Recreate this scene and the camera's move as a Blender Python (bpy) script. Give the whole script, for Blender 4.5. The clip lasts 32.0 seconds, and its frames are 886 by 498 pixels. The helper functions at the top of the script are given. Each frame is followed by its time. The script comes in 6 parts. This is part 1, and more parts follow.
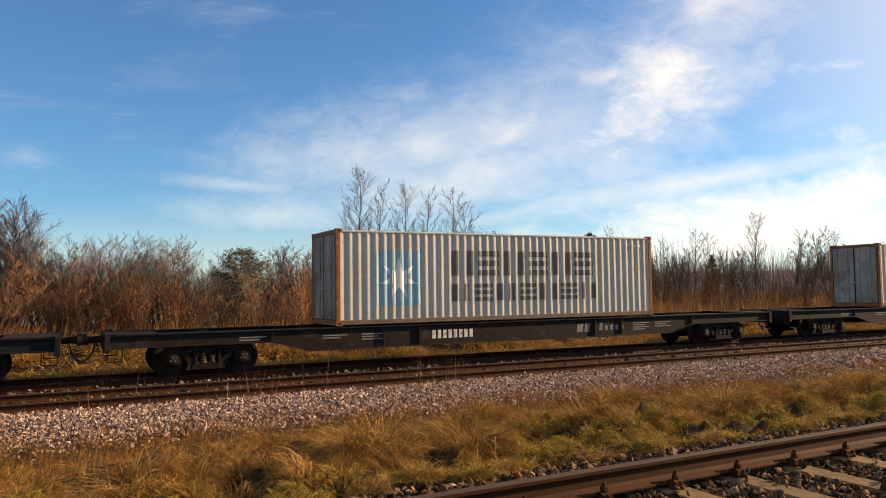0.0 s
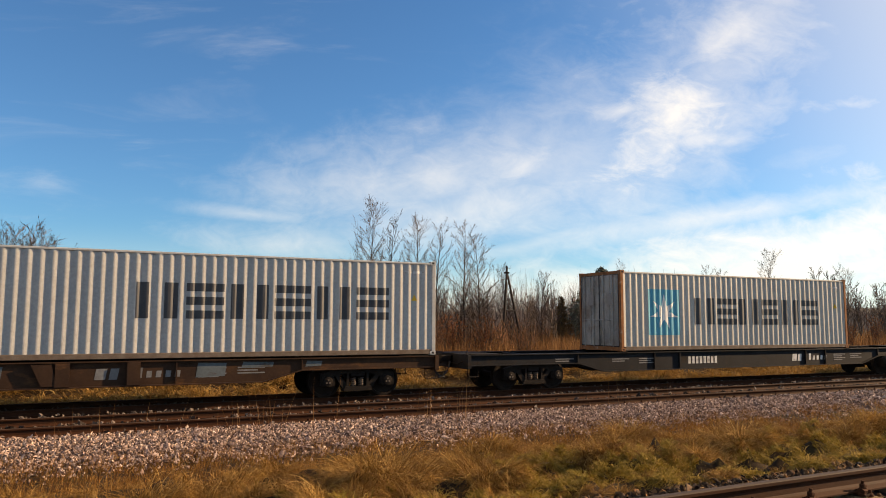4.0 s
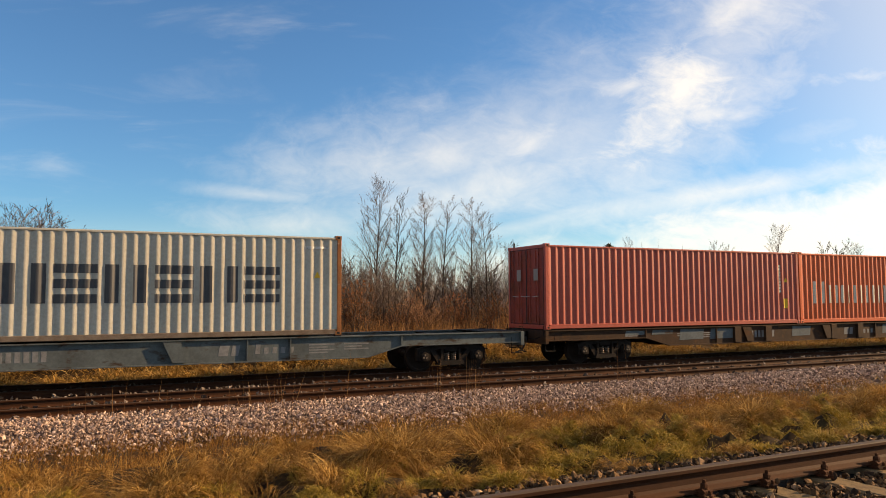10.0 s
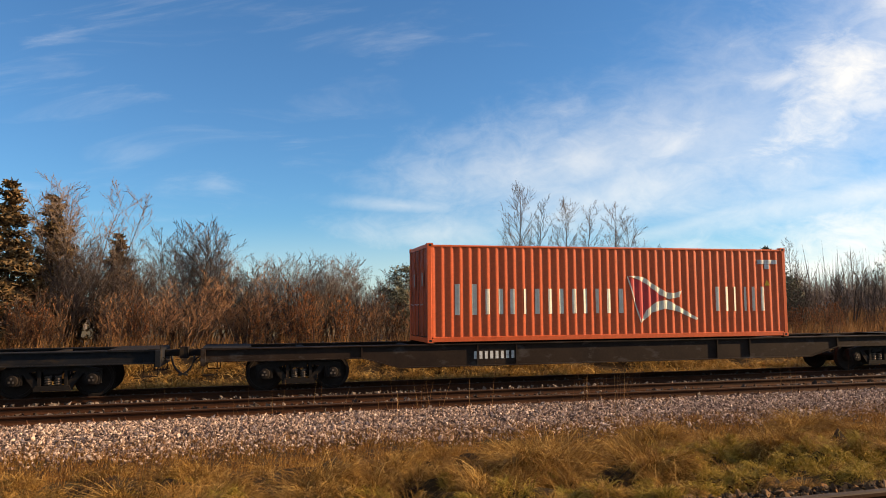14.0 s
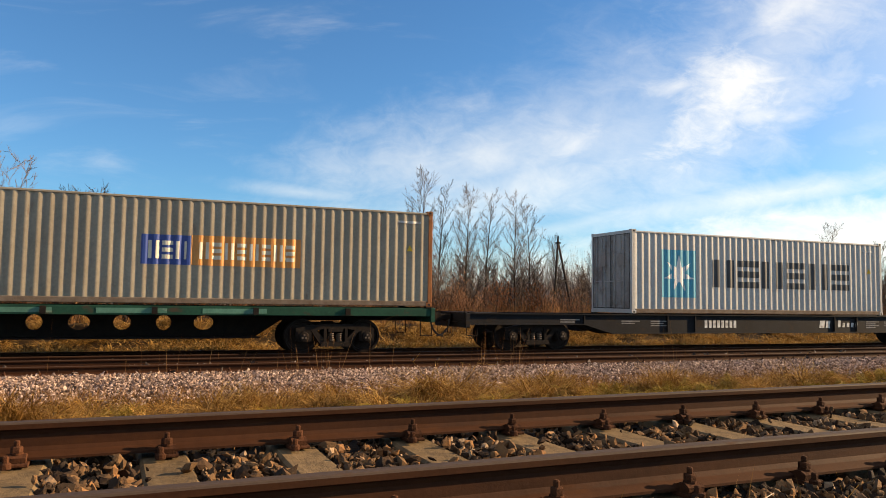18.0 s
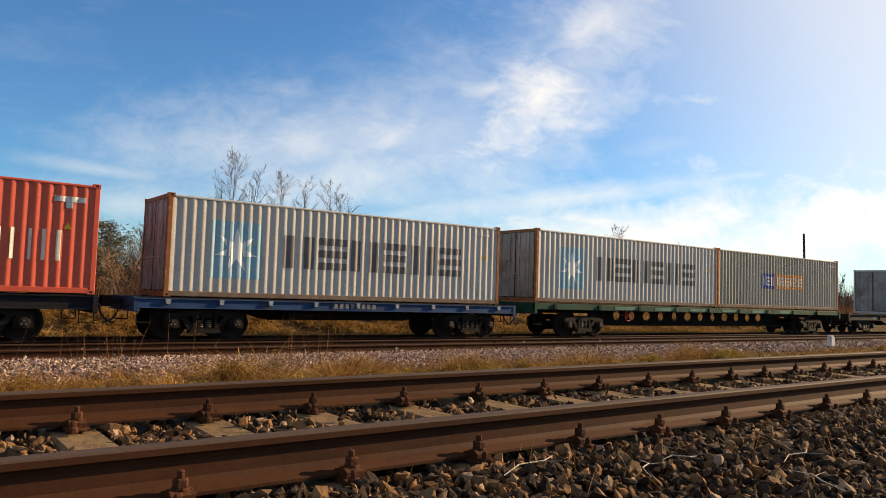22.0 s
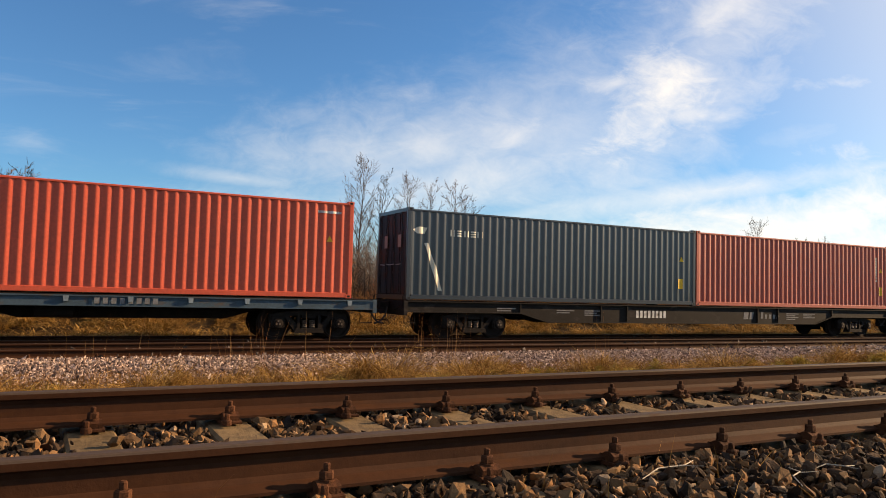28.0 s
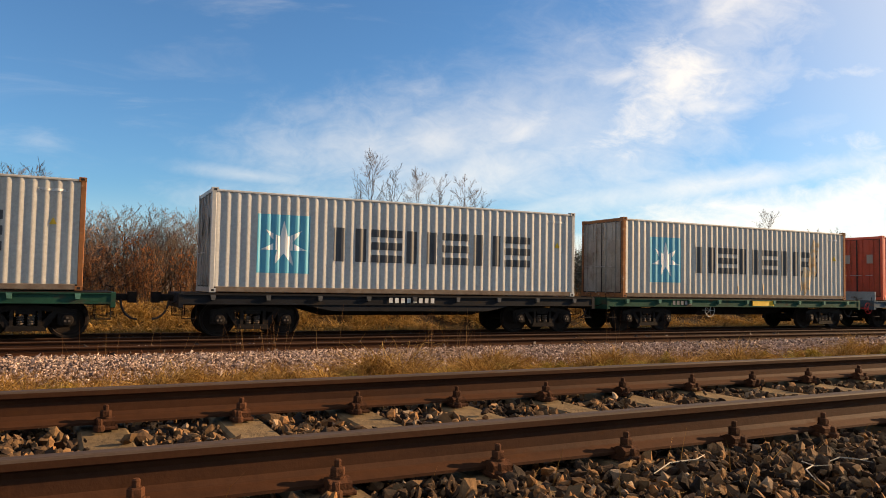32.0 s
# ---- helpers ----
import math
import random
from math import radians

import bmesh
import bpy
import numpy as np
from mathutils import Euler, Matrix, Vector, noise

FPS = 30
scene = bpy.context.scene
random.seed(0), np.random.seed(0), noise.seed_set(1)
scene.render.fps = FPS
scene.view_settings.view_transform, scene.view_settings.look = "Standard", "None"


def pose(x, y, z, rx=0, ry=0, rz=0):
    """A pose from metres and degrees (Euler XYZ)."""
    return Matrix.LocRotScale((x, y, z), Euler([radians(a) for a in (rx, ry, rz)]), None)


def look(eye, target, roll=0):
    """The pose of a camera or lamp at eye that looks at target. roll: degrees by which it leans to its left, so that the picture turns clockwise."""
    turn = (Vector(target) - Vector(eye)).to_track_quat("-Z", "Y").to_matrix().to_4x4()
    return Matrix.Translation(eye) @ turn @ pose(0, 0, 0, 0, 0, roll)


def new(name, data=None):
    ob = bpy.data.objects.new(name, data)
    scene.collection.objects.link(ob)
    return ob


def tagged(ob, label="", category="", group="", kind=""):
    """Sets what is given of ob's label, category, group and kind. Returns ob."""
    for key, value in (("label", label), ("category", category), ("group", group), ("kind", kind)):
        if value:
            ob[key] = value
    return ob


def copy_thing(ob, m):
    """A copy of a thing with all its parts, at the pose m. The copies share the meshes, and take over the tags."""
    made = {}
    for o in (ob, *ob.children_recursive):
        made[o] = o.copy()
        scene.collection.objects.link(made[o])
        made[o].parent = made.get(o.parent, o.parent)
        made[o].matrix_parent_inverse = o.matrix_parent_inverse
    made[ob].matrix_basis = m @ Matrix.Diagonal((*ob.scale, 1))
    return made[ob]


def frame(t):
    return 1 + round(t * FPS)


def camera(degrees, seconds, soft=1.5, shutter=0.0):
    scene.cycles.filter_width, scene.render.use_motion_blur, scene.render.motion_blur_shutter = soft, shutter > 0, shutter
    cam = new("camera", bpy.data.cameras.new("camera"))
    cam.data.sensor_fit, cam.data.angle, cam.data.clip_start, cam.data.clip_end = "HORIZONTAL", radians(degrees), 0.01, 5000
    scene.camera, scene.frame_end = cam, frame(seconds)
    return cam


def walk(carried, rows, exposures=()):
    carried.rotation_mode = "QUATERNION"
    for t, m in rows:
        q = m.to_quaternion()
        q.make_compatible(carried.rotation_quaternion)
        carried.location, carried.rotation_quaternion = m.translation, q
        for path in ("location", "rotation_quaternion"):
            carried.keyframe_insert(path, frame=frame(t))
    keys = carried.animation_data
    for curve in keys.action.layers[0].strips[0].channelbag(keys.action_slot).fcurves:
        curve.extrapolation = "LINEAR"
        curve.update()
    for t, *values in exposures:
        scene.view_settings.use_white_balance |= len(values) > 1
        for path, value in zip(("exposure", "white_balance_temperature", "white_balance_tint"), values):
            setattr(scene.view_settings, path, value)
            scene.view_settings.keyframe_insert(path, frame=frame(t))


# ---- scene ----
cam = camera(61.8, 32.0, soft=0.95)
PATH = [
    (0, (-2.102, -3.522, 1.298), (-1.199, -1.741, 1.409), -0.77),
    (0.5, (-2.120, -3.509, 1.295), (-1.222, -1.729, 1.456), 0.49),
    (1, (-2.134, -3.516, 1.280), (-1.271, -1.718, 1.438), -0.19),
    (1.5, (-2.158, -3.533, 1.288), (-1.311, -1.729, 1.460), -0.38),
    (2, (-2.159, -3.535, 1.297), (-1.297, -1.736, 1.450), 0.35),
    (2.5, (-2.141, -3.517, 1.280), (-1.295, -1.715, 1.471), 0.08),
    (3, (-2.224, -3.583, 1.295), (-1.354, -1.793, 1.492), 0.57),
    (3.5, (-2.173, -3.553, 1.287), (-1.297, -1.767, 1.491), 0.23),
    (5.5, (-2.164, -3.555, 1.271), (-1.344, -1.737, 1.431), 0.46),
    (6, (-2.145, -3.555, 1.262), (-1.390, -1.715, 1.473), 0.55),
    (6.5, (-2.116, -3.539, 1.252), (-1.346, -1.696, 1.351), 0.09),
    (7, (-2.132, -3.567, 1.233), (-1.337, -1.732, 1.270), 0.48),
    (7.5, (-2.122, -3.537, 1.252), (-1.312, -1.708, 1.295), 0.17),
    (8, (-2.146, -3.540, 1.253), (-1.318, -1.720, 1.316), 0.23),
    (8.5, (-2.135, -3.548, 1.261), (-1.302, -1.731, 1.337), -0.02),
    (9, (-2.163, -3.550, 1.262), (-1.315, -1.741, 1.349), 0.00),
    (9.5, (-2.155, -3.535, 1.260), (-1.283, -1.738, 1.362), 0.46),
    (10, (-2.188, -3.508, 1.266), (-1.328, -1.708, 1.405), -0.27),
    (10.5, (-2.164, -3.552, 1.263), (-1.347, -1.732, 1.401), -0.10),
    (11, (-2.180, -3.546, 1.270), (-1.371, -1.721, 1.403), 0.11),
    (11.5, (-2.195, -3.560, 1.273), (-1.390, -1.736, 1.441), 0.46),
    (12, (-2.178, -3.557, 1.263), (-1.373, -1.733, 1.424), 0.24),
    (12.5, (-2.154, -3.551, 1.250), (-1.351, -1.724, 1.383), 1.00),
    (13, (-2.199, -3.490, 1.256), (-1.483, -1.626, 1.372), -0.11),
    (13.5, (-2.210, -3.449, 1.256), (-1.730, -1.514, 1.417), -0.41),
    (15.5, (-2.116, -3.394, 1.216), (-1.479, -1.503, 1.359), -0.55),
    (16, (-2.219, -3.506, 1.132), (-1.573, -1.616, 1.228), 0.67),
    (16.5, (-2.199, -3.501, 0.960), (-1.377, -1.684, 1.110), -0.21),
    (17, (-2.247, -3.505, 0.776), (-1.453, -1.682, 0.989), 0.51),
    (17.5, (-2.260, -3.543, 0.671), (-1.454, -1.725, 0.877), -0.14),
    (18, (-2.291, -3.526, 0.635), (-1.535, -1.680, 0.773), 0.83),
    (18.5, (-2.306, -3.498, 0.606), (-1.536, -1.658, 0.745), 1.79),
    (19, (-2.302, -3.495, 0.575), (-1.559, -1.646, 0.736), 1.15),
    (19.5, (-2.292, -3.506, 0.563), (-1.517, -1.672, 0.745), 0.89),
    (20, (-2.264, -3.531, 0.570), (-1.498, -1.690, 0.731), -0.29),
    (20.5, (-2.282, -3.514, 0.558), (-1.492, -1.684, 0.727), 0.49),
    (21, (-2.278, -3.518, 0.556), (-1.411, -1.724, 0.728), 1.34),
    (21.5, (-2.268, -3.533, 0.549), (-1.186, -1.859, 0.718), 1.92),
    (22, (-2.254, -3.550, 0.559), (-1.062, -1.949, 0.684), 1.89),
    (22.5, (-2.264, -3.539, 0.543), (-1.071, -1.939, 0.678), 2.45),
    (23, (-2.261, -3.549, 0.562), (-1.076, -1.948, 0.734), 1.82),
    (23.5, (-2.258, -3.550, 0.558), (-1.043, -1.971, 0.741), 2.53),
    (24, (-2.233, -3.557, 0.568), (-0.980, -2.009, 0.760), 2.30),
    (24.5, (-2.244, -3.556, 0.567), (-1.038, -1.974, 0.773), 2.04),
    (25, (-2.258, -3.543, 0.565), (-1.123, -1.909, 0.768), 0.86),
    (25.5, (-2.274, -3.547, 0.594), (-1.238, -1.853, 0.839), -0.64),
    (27.5, (-2.279, -3.561, 0.571), (-1.375, -1.782, 0.715), 1.86),
    (28, (-2.289, -3.553, 0.559), (-1.382, -1.774, 0.674), 1.53),
    (28.5, (-2.267, -3.555, 0.560), (-1.360, -1.776, 0.664), 1.70),
    (29, (-2.272, -3.551, 0.561), (-1.376, -1.766, 0.666), 1.23),
    (29.5, (-2.275, -3.544, 0.558), (-1.382, -1.757, 0.646), 1.67),
    (30, (-2.278, -3.553, 0.555), (-1.384, -1.766, 0.626), 1.71),
    (30.5, (-2.287, -3.540, 0.551), (-1.381, -1.759, 0.625), 1.97),
    (31, (-2.278, -3.542, 0.553), (-1.373, -1.760, 0.625), 1.73),
    (31.5, (-2.281, -3.547, 0.558), (-1.386, -1.761, 0.654), 0.70),
    (32, (-2.284, -3.551, 0.564), (-1.400, -1.760, 0.664), 1.03),
]
# seconds, stops, white balance
EXPOSURES = [(0, 1.34, 7200, 12), (3, 1.30, 7100, 12), (5.8, 1.32, 7150, 11), (7, 1.38, 7600, 12), (9, 1.38, 7750, 13), (11, 1.32, 7050, 10), (13, 1.28, 6800, 10), (16, 1.42, 7000, 9), (20.5, 1.38, 6800, 9), (22, 1.24, 6850, 10),
             (24, 0.92, 6850, 11), (25.5, 0.90, 6850, 10), (28, 1.28, 7050, 12), (30, 1.34, 7300, 12), (32, 1.34, 7300, 12)]
walk(cam, [(t, look(eye, target, roll)) for t, eye, target, roll in PATH], EXPOSURES)

# ---------------------------------------------------------------- plan, metres
# x runs along the tracks, the way the train goes; y across them, away from the camera; z up from the near rail tops
GRADE = -0.001            # fall of the near track along x
NEAR_TURN = 1.38          # degrees by which the near track turns towards the train's line
NEAR_SLOPE = math.tan(radians(NEAR_TURN))
NEAR_GAUGE = 1.59         # between rail centres, 1520 mm gauge
SLEEPER_STEP = 0.6863
EMPTY_Y, TRAIN_Y = 13.89, 18.63
EMPTY_RAIL, TRAIN_RAIL = -0.79, -0.94      # rail tops of the two far tracks

# how far the train has come
TRAVEL = [(0, 0.00), (2, 18.01), (5.5, 49.06), (7, 62.39), (10, 89.23), (16, 143.37), (18, 161.42), (20, 179.60), (22, 197.83), (24, 216.04), (25.5, 229.75), (28, 252.89), (30, 271.12), (32, 289.72)]

# ---------------------------------------------------------------- light
SUN_EL, SUN_AZ = 21.0, -11.0      # degrees; azimuth counted from +x towards +y
world = bpy.data.worlds.new("sky")
scene.world = world
world.use_nodes = True


def sky_nodes():
    nt = world.node_tree
    nt.nodes.clear()
    N, L = nt.nodes.new, nt.links.new

    def val(op, a, b=None, c=None, clamp=False):
        n = N("ShaderNodeMath")
        n.operation, n.use_clamp = op, clamp
        for i, v in enumerate((a, b, c)):
            if v is None:
                continue
            if isinstance(v, (int, float)):
                n.inputs[i].default_value = v
            else:
                L(v, n.inputs[i])
        return n.outputs[0]

    def ramp(x, a, b):
        n = N("ShaderNodeMapRange")
        n.interpolation_type = "SMOOTHSTEP"
        L(x, n.inputs[0])
        n.inputs[1].default_value, n.inputs[2].default_value = a, b
        return n.outputs[0]

    def noise_tex(vec, scale, detail, rough, dist=0.0):
        n = N("ShaderNodeTexNoise")
        n.inputs["Scale"].default_value, n.inputs["Detail"].default_value = scale, detail
        n.inputs["Roughness"].default_value, n.inputs["Distortion"].default_value = rough, dist
        L(vec, n.inputs["Vector"])
        return n.outputs[0]

    sky = N("ShaderNodeTexSky")
    sky.sky_type, sky.sun_disc = "NISHITA", False
    sky.sun_elevation, sky.sun_rotation = radians(SUN_EL), radians(90 - SUN_AZ)
    sky.altitude, sky.air_density, sky.dust_density, sky.ozone_density = 100, 1.0, 0.25, 2.5
    co = N("ShaderNodeTexCoord").outputs["Generated"]
    sep = N("ShaderNodeSeparateXYZ")
    L(co, sep.inputs[0])
    x, y, z = sep.outputs
    c, s = math.cos(radians(-26)), math.sin(radians(-26))
    ahead = val("ADD", val("MULTIPLY", x, -s), val("MULTIPLY", y, c))
    side = val("ADD", val("MULTIPLY", x, c), val("MULTIPLY", y, s))
    deep = val("MAXIMUM", ahead, 0.15)
    u, v = val("DIVIDE", side, deep), val("DIVIDE", z, deep)
    com = N("ShaderNodeCombineXYZ")
    L(u, com.inputs[0])
    L(val("MULTIPLY", v, 1.7), com.inputs[1])
    flat = com.outputs[0]
    billow = noise_tex(flat, 5.0, 9, 0.62, 0.4)
    feather = noise_tex(flat, 17.0, 8, 0.65, 0.6)
    wisp_co = N("ShaderNodeMapping")
    L(flat, wisp_co.inputs[0])
    wisp_co.inputs["Rotation"].default_value = (0, 0, radians(-14))
    wisp_co.inputs["Scale"].default_value = (1.0, 3.4, 1.0)
    wisp = noise_tex(wisp_co.outputs[0], 2.6, 8, 0.6, 0.8)

    def puff(cu, cv, ru, rv, tilt, a, b):
        """One cloud of the sky: a soft ellipse, its edge broken up by the billows."""
        ct, st = math.cos(radians(tilt)), math.sin(radians(tilt))
        du, dv = val("SUBTRACT", u, cu), val("SUBTRACT", v, cv)
        p = val("DIVIDE", val("ADD", val("MULTIPLY", du, ct), val("MULTIPLY", dv, st)), ru)
        q = val("DIVIDE", val("SUBTRACT", val("MULTIPLY", dv, ct), val("MULTIPLY", du, st)), rv)
        d = val("SQRT", val("ADD", val("MULTIPLY", p, p), val("MULTIPLY", q, q)))
        d = val("ADD", d, val("ADD", val("MULTIPLY", val("SUBTRACT", billow, 0.5), 2.3), val("MULTIPLY", val("SUBTRACT", feather, 0.5), 1.5)))
        return val("MULTIPLY", val("SUBTRACT", 1.0, ramp(d, a, b)), 1.0)

    clouds = None
    for cu, cv, ru, rv, tilt, a, b, amount in CLOUDS:
        m = val("MULTIPLY", puff(cu, cv, ru, rv, tilt, a, b), amount)
        clouds = m if clouds is None else val("MAXIMUM", clouds, m)
    streaks = val("MULTIPLY", ramp(wisp, 0.50, 0.85), 0.20)
    low = val("MULTIPLY", val("SUBTRACT", 1.0, ramp(v, 0.0, 0.14)), 0.30)
    glow = val("MULTIPLY", ramp(val("ADD", u, val("MULTIPLY", v, 0.5)), 0.30, 1.25), 0.62)
    cover = val("MAXIMUM", val("MAXIMUM", clouds, streaks), val("MAXIMUM", low, glow), clamp=True)
    cover = val("MULTIPLY", val("MULTIPLY", cover, ramp(z, -0.02, 0.03)), ramp(ahead, 0.12, 0.42))
    # white veil added outside the view, as neutral fill for the train's side
    fill_co = N("ShaderNodeMapping")
    L(co, fill_co.inputs[0])
    fill_co.inputs["Scale"].default_value = (1.0, 1.0, 2.2)
    fill_veil = val("MULTIPLY", ramp(noise_tex(fill_co.outputs[0], 2.4, 7, 0.6, 0.5), 0.34, 0.72), 0.62)
    fill_veil = val("MULTIPLY", val("MULTIPLY", fill_veil, ramp(z, -0.02, 0.05)), val("SUBTRACT", 1.0, ramp(ahead, -0.05, 0.35)))
    cover = val("MAXIMUM", cover, fill_veil, clamp=True)
    mix = N("ShaderNodeMix")
    mix.data_type = "RGBA"
    L(cover, mix.inputs["Factor"])
    tint = N("ShaderNodeMix")
    tint.data_type, tint.blend_type = "RGBA", "MULTIPLY"
    tint.inputs["Factor"].default_value = 1.0
    L(sky.outputs[0], tint.inputs["A"])
    tint.inputs["B"].default_value = SKY_TINT
    L(tint.outputs["Result"], mix.inputs["A"])
    mix.inputs["B"].default_value = CLOUD_COLOUR
    back = N("ShaderNodeBackground")
    back.inputs["Strength"].default_value = SKY_STRENGTH
    L(mix.outputs["Result"], back.inputs["Color"])
    L(back.outputs[0], N("ShaderNodeOutputWorld").inputs[0])


SKY_STRENGTH = 0.060
SKY_TINT = (0.47, 0.80, 1.08, 1)
CLOUD_COLOUR = (8.1, 7.8, 7.3, 1)
# across, up (as tangents from the mean view), half widths, tilt, edge from, edge to, amount
CLOUDS = [
    (0.318, 0.285, 0.130, 0.080, 48, -0.5, 1.6, 0.97),
    (0.350, 0.305, 0.240, 0.110, 46, -0.9, 2.0, 0.62),
    (0.330, 0.250, 0.100, 0.028, 8, -0.7, 1.7, 0.8),
    (0.250, 0.292, 0.070, 0.020, 8, -0.9, 1.8, 0.7),
    (0.385, 0.388, 0.100, 0.045, 42, -0.8, 1.9, 0.72),
    (0.455, 0.440, 0.160, 0.060, 40, -1.0, 2.0, 0.55),
    (0.395, 0.250, 0.060, 0.016, 10, -0.9, 1.7, 0.6),
    (0.110, 0.213, 0.075, 0.026, 28, -0.7, 1.8, 0.62),
    (0.000, 0.195, 0.200, 0.060, 6, -1.0, 2.0, 0.62),
    (0.040, 0.150, 0.170, 0.050, 10, -0.9, 2.0, 0.66),
    (0.170, 0.225, 0.300, 0.085, 22, -1.2, 2.2, 0.46),
    (-0.140, 0.186, 0.085, 0.014, -4, -1.2, 1.9, 0.45),
    (-0.265, 0.146, 0.095, 0.010, -6, -1.2, 1.9, 0.48),
    (-0.225, 0.104, 0.120, 0.026, -2, -0.9, 1.9, 0.55),
    (0.120, 0.105, 0.120, 0.014, 12, -1.2, 2.0, 0.5),
    (0.400, 0.150, 0.290, 0.020, 9.5, -1.4, 2.2, 0.80),
    (0.520, 0.105, 0.480, 0.058, 9, -0.5, 1.6, 0.97),
    (0.420, 0.060, 0.500, 0.050, 5, -0.6, 1.8, 0.95),
    (0.660, 0.196, 0.240, 0.018, 10, -1.5, 2.0, 0.65),
    (0.840, 0.130, 0.460, 0.085, 11, -0.4, 2.0, 1.0),
    (1.020, 0.300, 0.300, 0.110, 25, -1.0, 2.0, 0.65),
    (1.150, 0.170, 0.500, 0.120, 8, -0.3, 2.0, 1.0),
    (0.568, 0.303, 0.080, 0.018, 5, -0.9, 1.7, 0.70),
    (0.455, 0.308, 0.060, 0.020, 4, -0.9, 1.7, 0.45),
    (0.735, 0.405, 0.080, 0.020, 6, -1.0, 1.8, 0.50),
    (0.620, 0.410, 0.340, 0.130, 20, -1.4, 2.2, 0.42),
    (0.560, 0.245, 0.220, 0.030, 14, -1.4, 2.1, 0.36),
]
sky_nodes()
sun = new("sun", bpy.data.lights.new("sun", "SUN"))
sun.data.energy, sun.data.angle, sun.data.color = 4.25, radians(0.55), (1.0, 0.71, 0.43)
ca, sa, ce, se = math.cos(radians(SUN_AZ)), math.sin(radians(SUN_AZ)), math.cos(radians(SUN_EL)), math.sin(radians(SUN_EL))
sun.matrix_world = look((40 * ca * ce, 40 * sa * ce, 40 * se), (0, 0, 0))

# ---------------------------------------------------------------- materials
MATS = {}


def paint(name, base, rough=0.6, metal=0.0, second=None, amount=0.5, scale=6.0, stretch=(1, 1, 1), dirt=None, dirt_at=(0.56, 0.7), dirt_scale=3.0,
          dirt_stretch=(1, 1, 1), bump=0.15, bump_scale=60.0, island=0.0, spread=0.0, ramp=None, coords="Object", through_light=0.0):
    """A surface with grain at two scales, dirt or wear patches, fine relief and, where wished, a tone of its own for each piece."""
    if name in MATS:
        return MATS[name]
    m = bpy.data.materials.new(name)
    m.use_nodes = True
    nt = m.node_tree
    N, L = nt.nodes.new, nt.links.new
    bsdf = nt.nodes["Principled BSDF"]
    bsdf.inputs["Roughness"].default_value, bsdf.inputs["Metallic"].default_value = rough, metal
    bsdf.inputs["Specular IOR Level"].default_value = 0.10 if rough >= 0.7 else 0.42    # dusty and rusty surfaces hardly shine
    co = N("ShaderNodeTexCoord").outputs[coords]

    def grain(scale, detail, stretch=(1, 1, 1)):
        mp = N("ShaderNodeMapping")
        mp.inputs["Scale"].default_value = stretch
        L(co, mp.inputs[0])
        n = N("ShaderNodeTexNoise")
        n.inputs["Scale"].default_value, n.inputs["Detail"].default_value, n.inputs["Roughness"].default_value = scale, detail, 0.62
        L(mp.outputs[0], n.inputs["Vector"])
        return n.outputs[0]

    def blend(fac, a, b, kind="MIX"):
        n = N("ShaderNodeMix")
        n.data_type, n.blend_type = "RGBA", kind
        for v, k in ((fac, "Factor"), (a, "A"), (b, "B")):
            if isinstance(v, (int, float)):
                n.inputs[k].default_value = v
            elif isinstance(v, (tuple, list)):
                n.inputs[k].default_value = (*v, 1)
            else:
                L(v, n.inputs[k])
        return n.outputs["Result"]

    def span(x, a, b, lo=0.0, hi=1.0):
        n = N("ShaderNodeMapRange")
        L(x, n.inputs[0])
        for i, v in enumerate((a, b, lo, hi)):
            n.inputs[i + 1].default_value = v
        return n.outputs[0]

    colour = tuple(base)
    if ramp:
        r = N("ShaderNodeValToRGB")
        els = r.color_ramp.elements
        while len(els) < len(ramp):
            els.new(0.5)
        for e, (at, col) in zip(els, ramp):
            e.position, e.color = at, (*col, 1)
        src = N("ShaderNodeNewGeometry").outputs["Random Per Island"] if island else N("ShaderNodeObjectInfo").outputs["Random"]
        L(src, r.inputs[0])
        colour = r.outputs[0]
    second = second or tuple(c * 0.62 for c in base)
    big = grain(scale, 6, stretch)
    colour = blend(span(big, 0.36, 0.66, 0.0, amount), colour, second)
    fine = grain(scale * 11, 5)
    colour = blend(0.32, colour, blend(span(fine, 0.3, 0.7), (0.55, 0.55, 0.55), (1.35, 1.35, 1.35)), "MULTIPLY")
    if dirt:
        patch = span(grain(dirt_scale, 8, dirt_stretch), dirt_at[0], dirt_at[1])
        colour = blend(patch, colour, dirt)
        L(span(patch, 0, 1, rough, min(1.0, rough + 0.25)), bsdf.inputs["Roughness"])
    if spread and not ramp:
        src = N("ShaderNodeNewGeometry").outputs["Random Per Island"] if island else N("ShaderNodeObjectInfo").outputs["Random"]
        g = span(src, 0, 1, 1 - spread, 1 + spread)
        n = N("ShaderNodeHueSaturation")
        L(g, n.inputs["Value"])
        L(colour, n.inputs["Color"])
        colour = n.outputs[0]
    L(colour, bsdf.inputs["Base Color"]) if not isinstance(colour, tuple) else None
    if bump:
        b = N("ShaderNodeBump")
        b.inputs["Strength"].default_value, b.inputs["Distance"].default_value = bump, 0.02
        L(grain(bump_scale, 5), b.inputs["Height"])
        L(b.outputs[0], bsdf.inputs["Normal"])
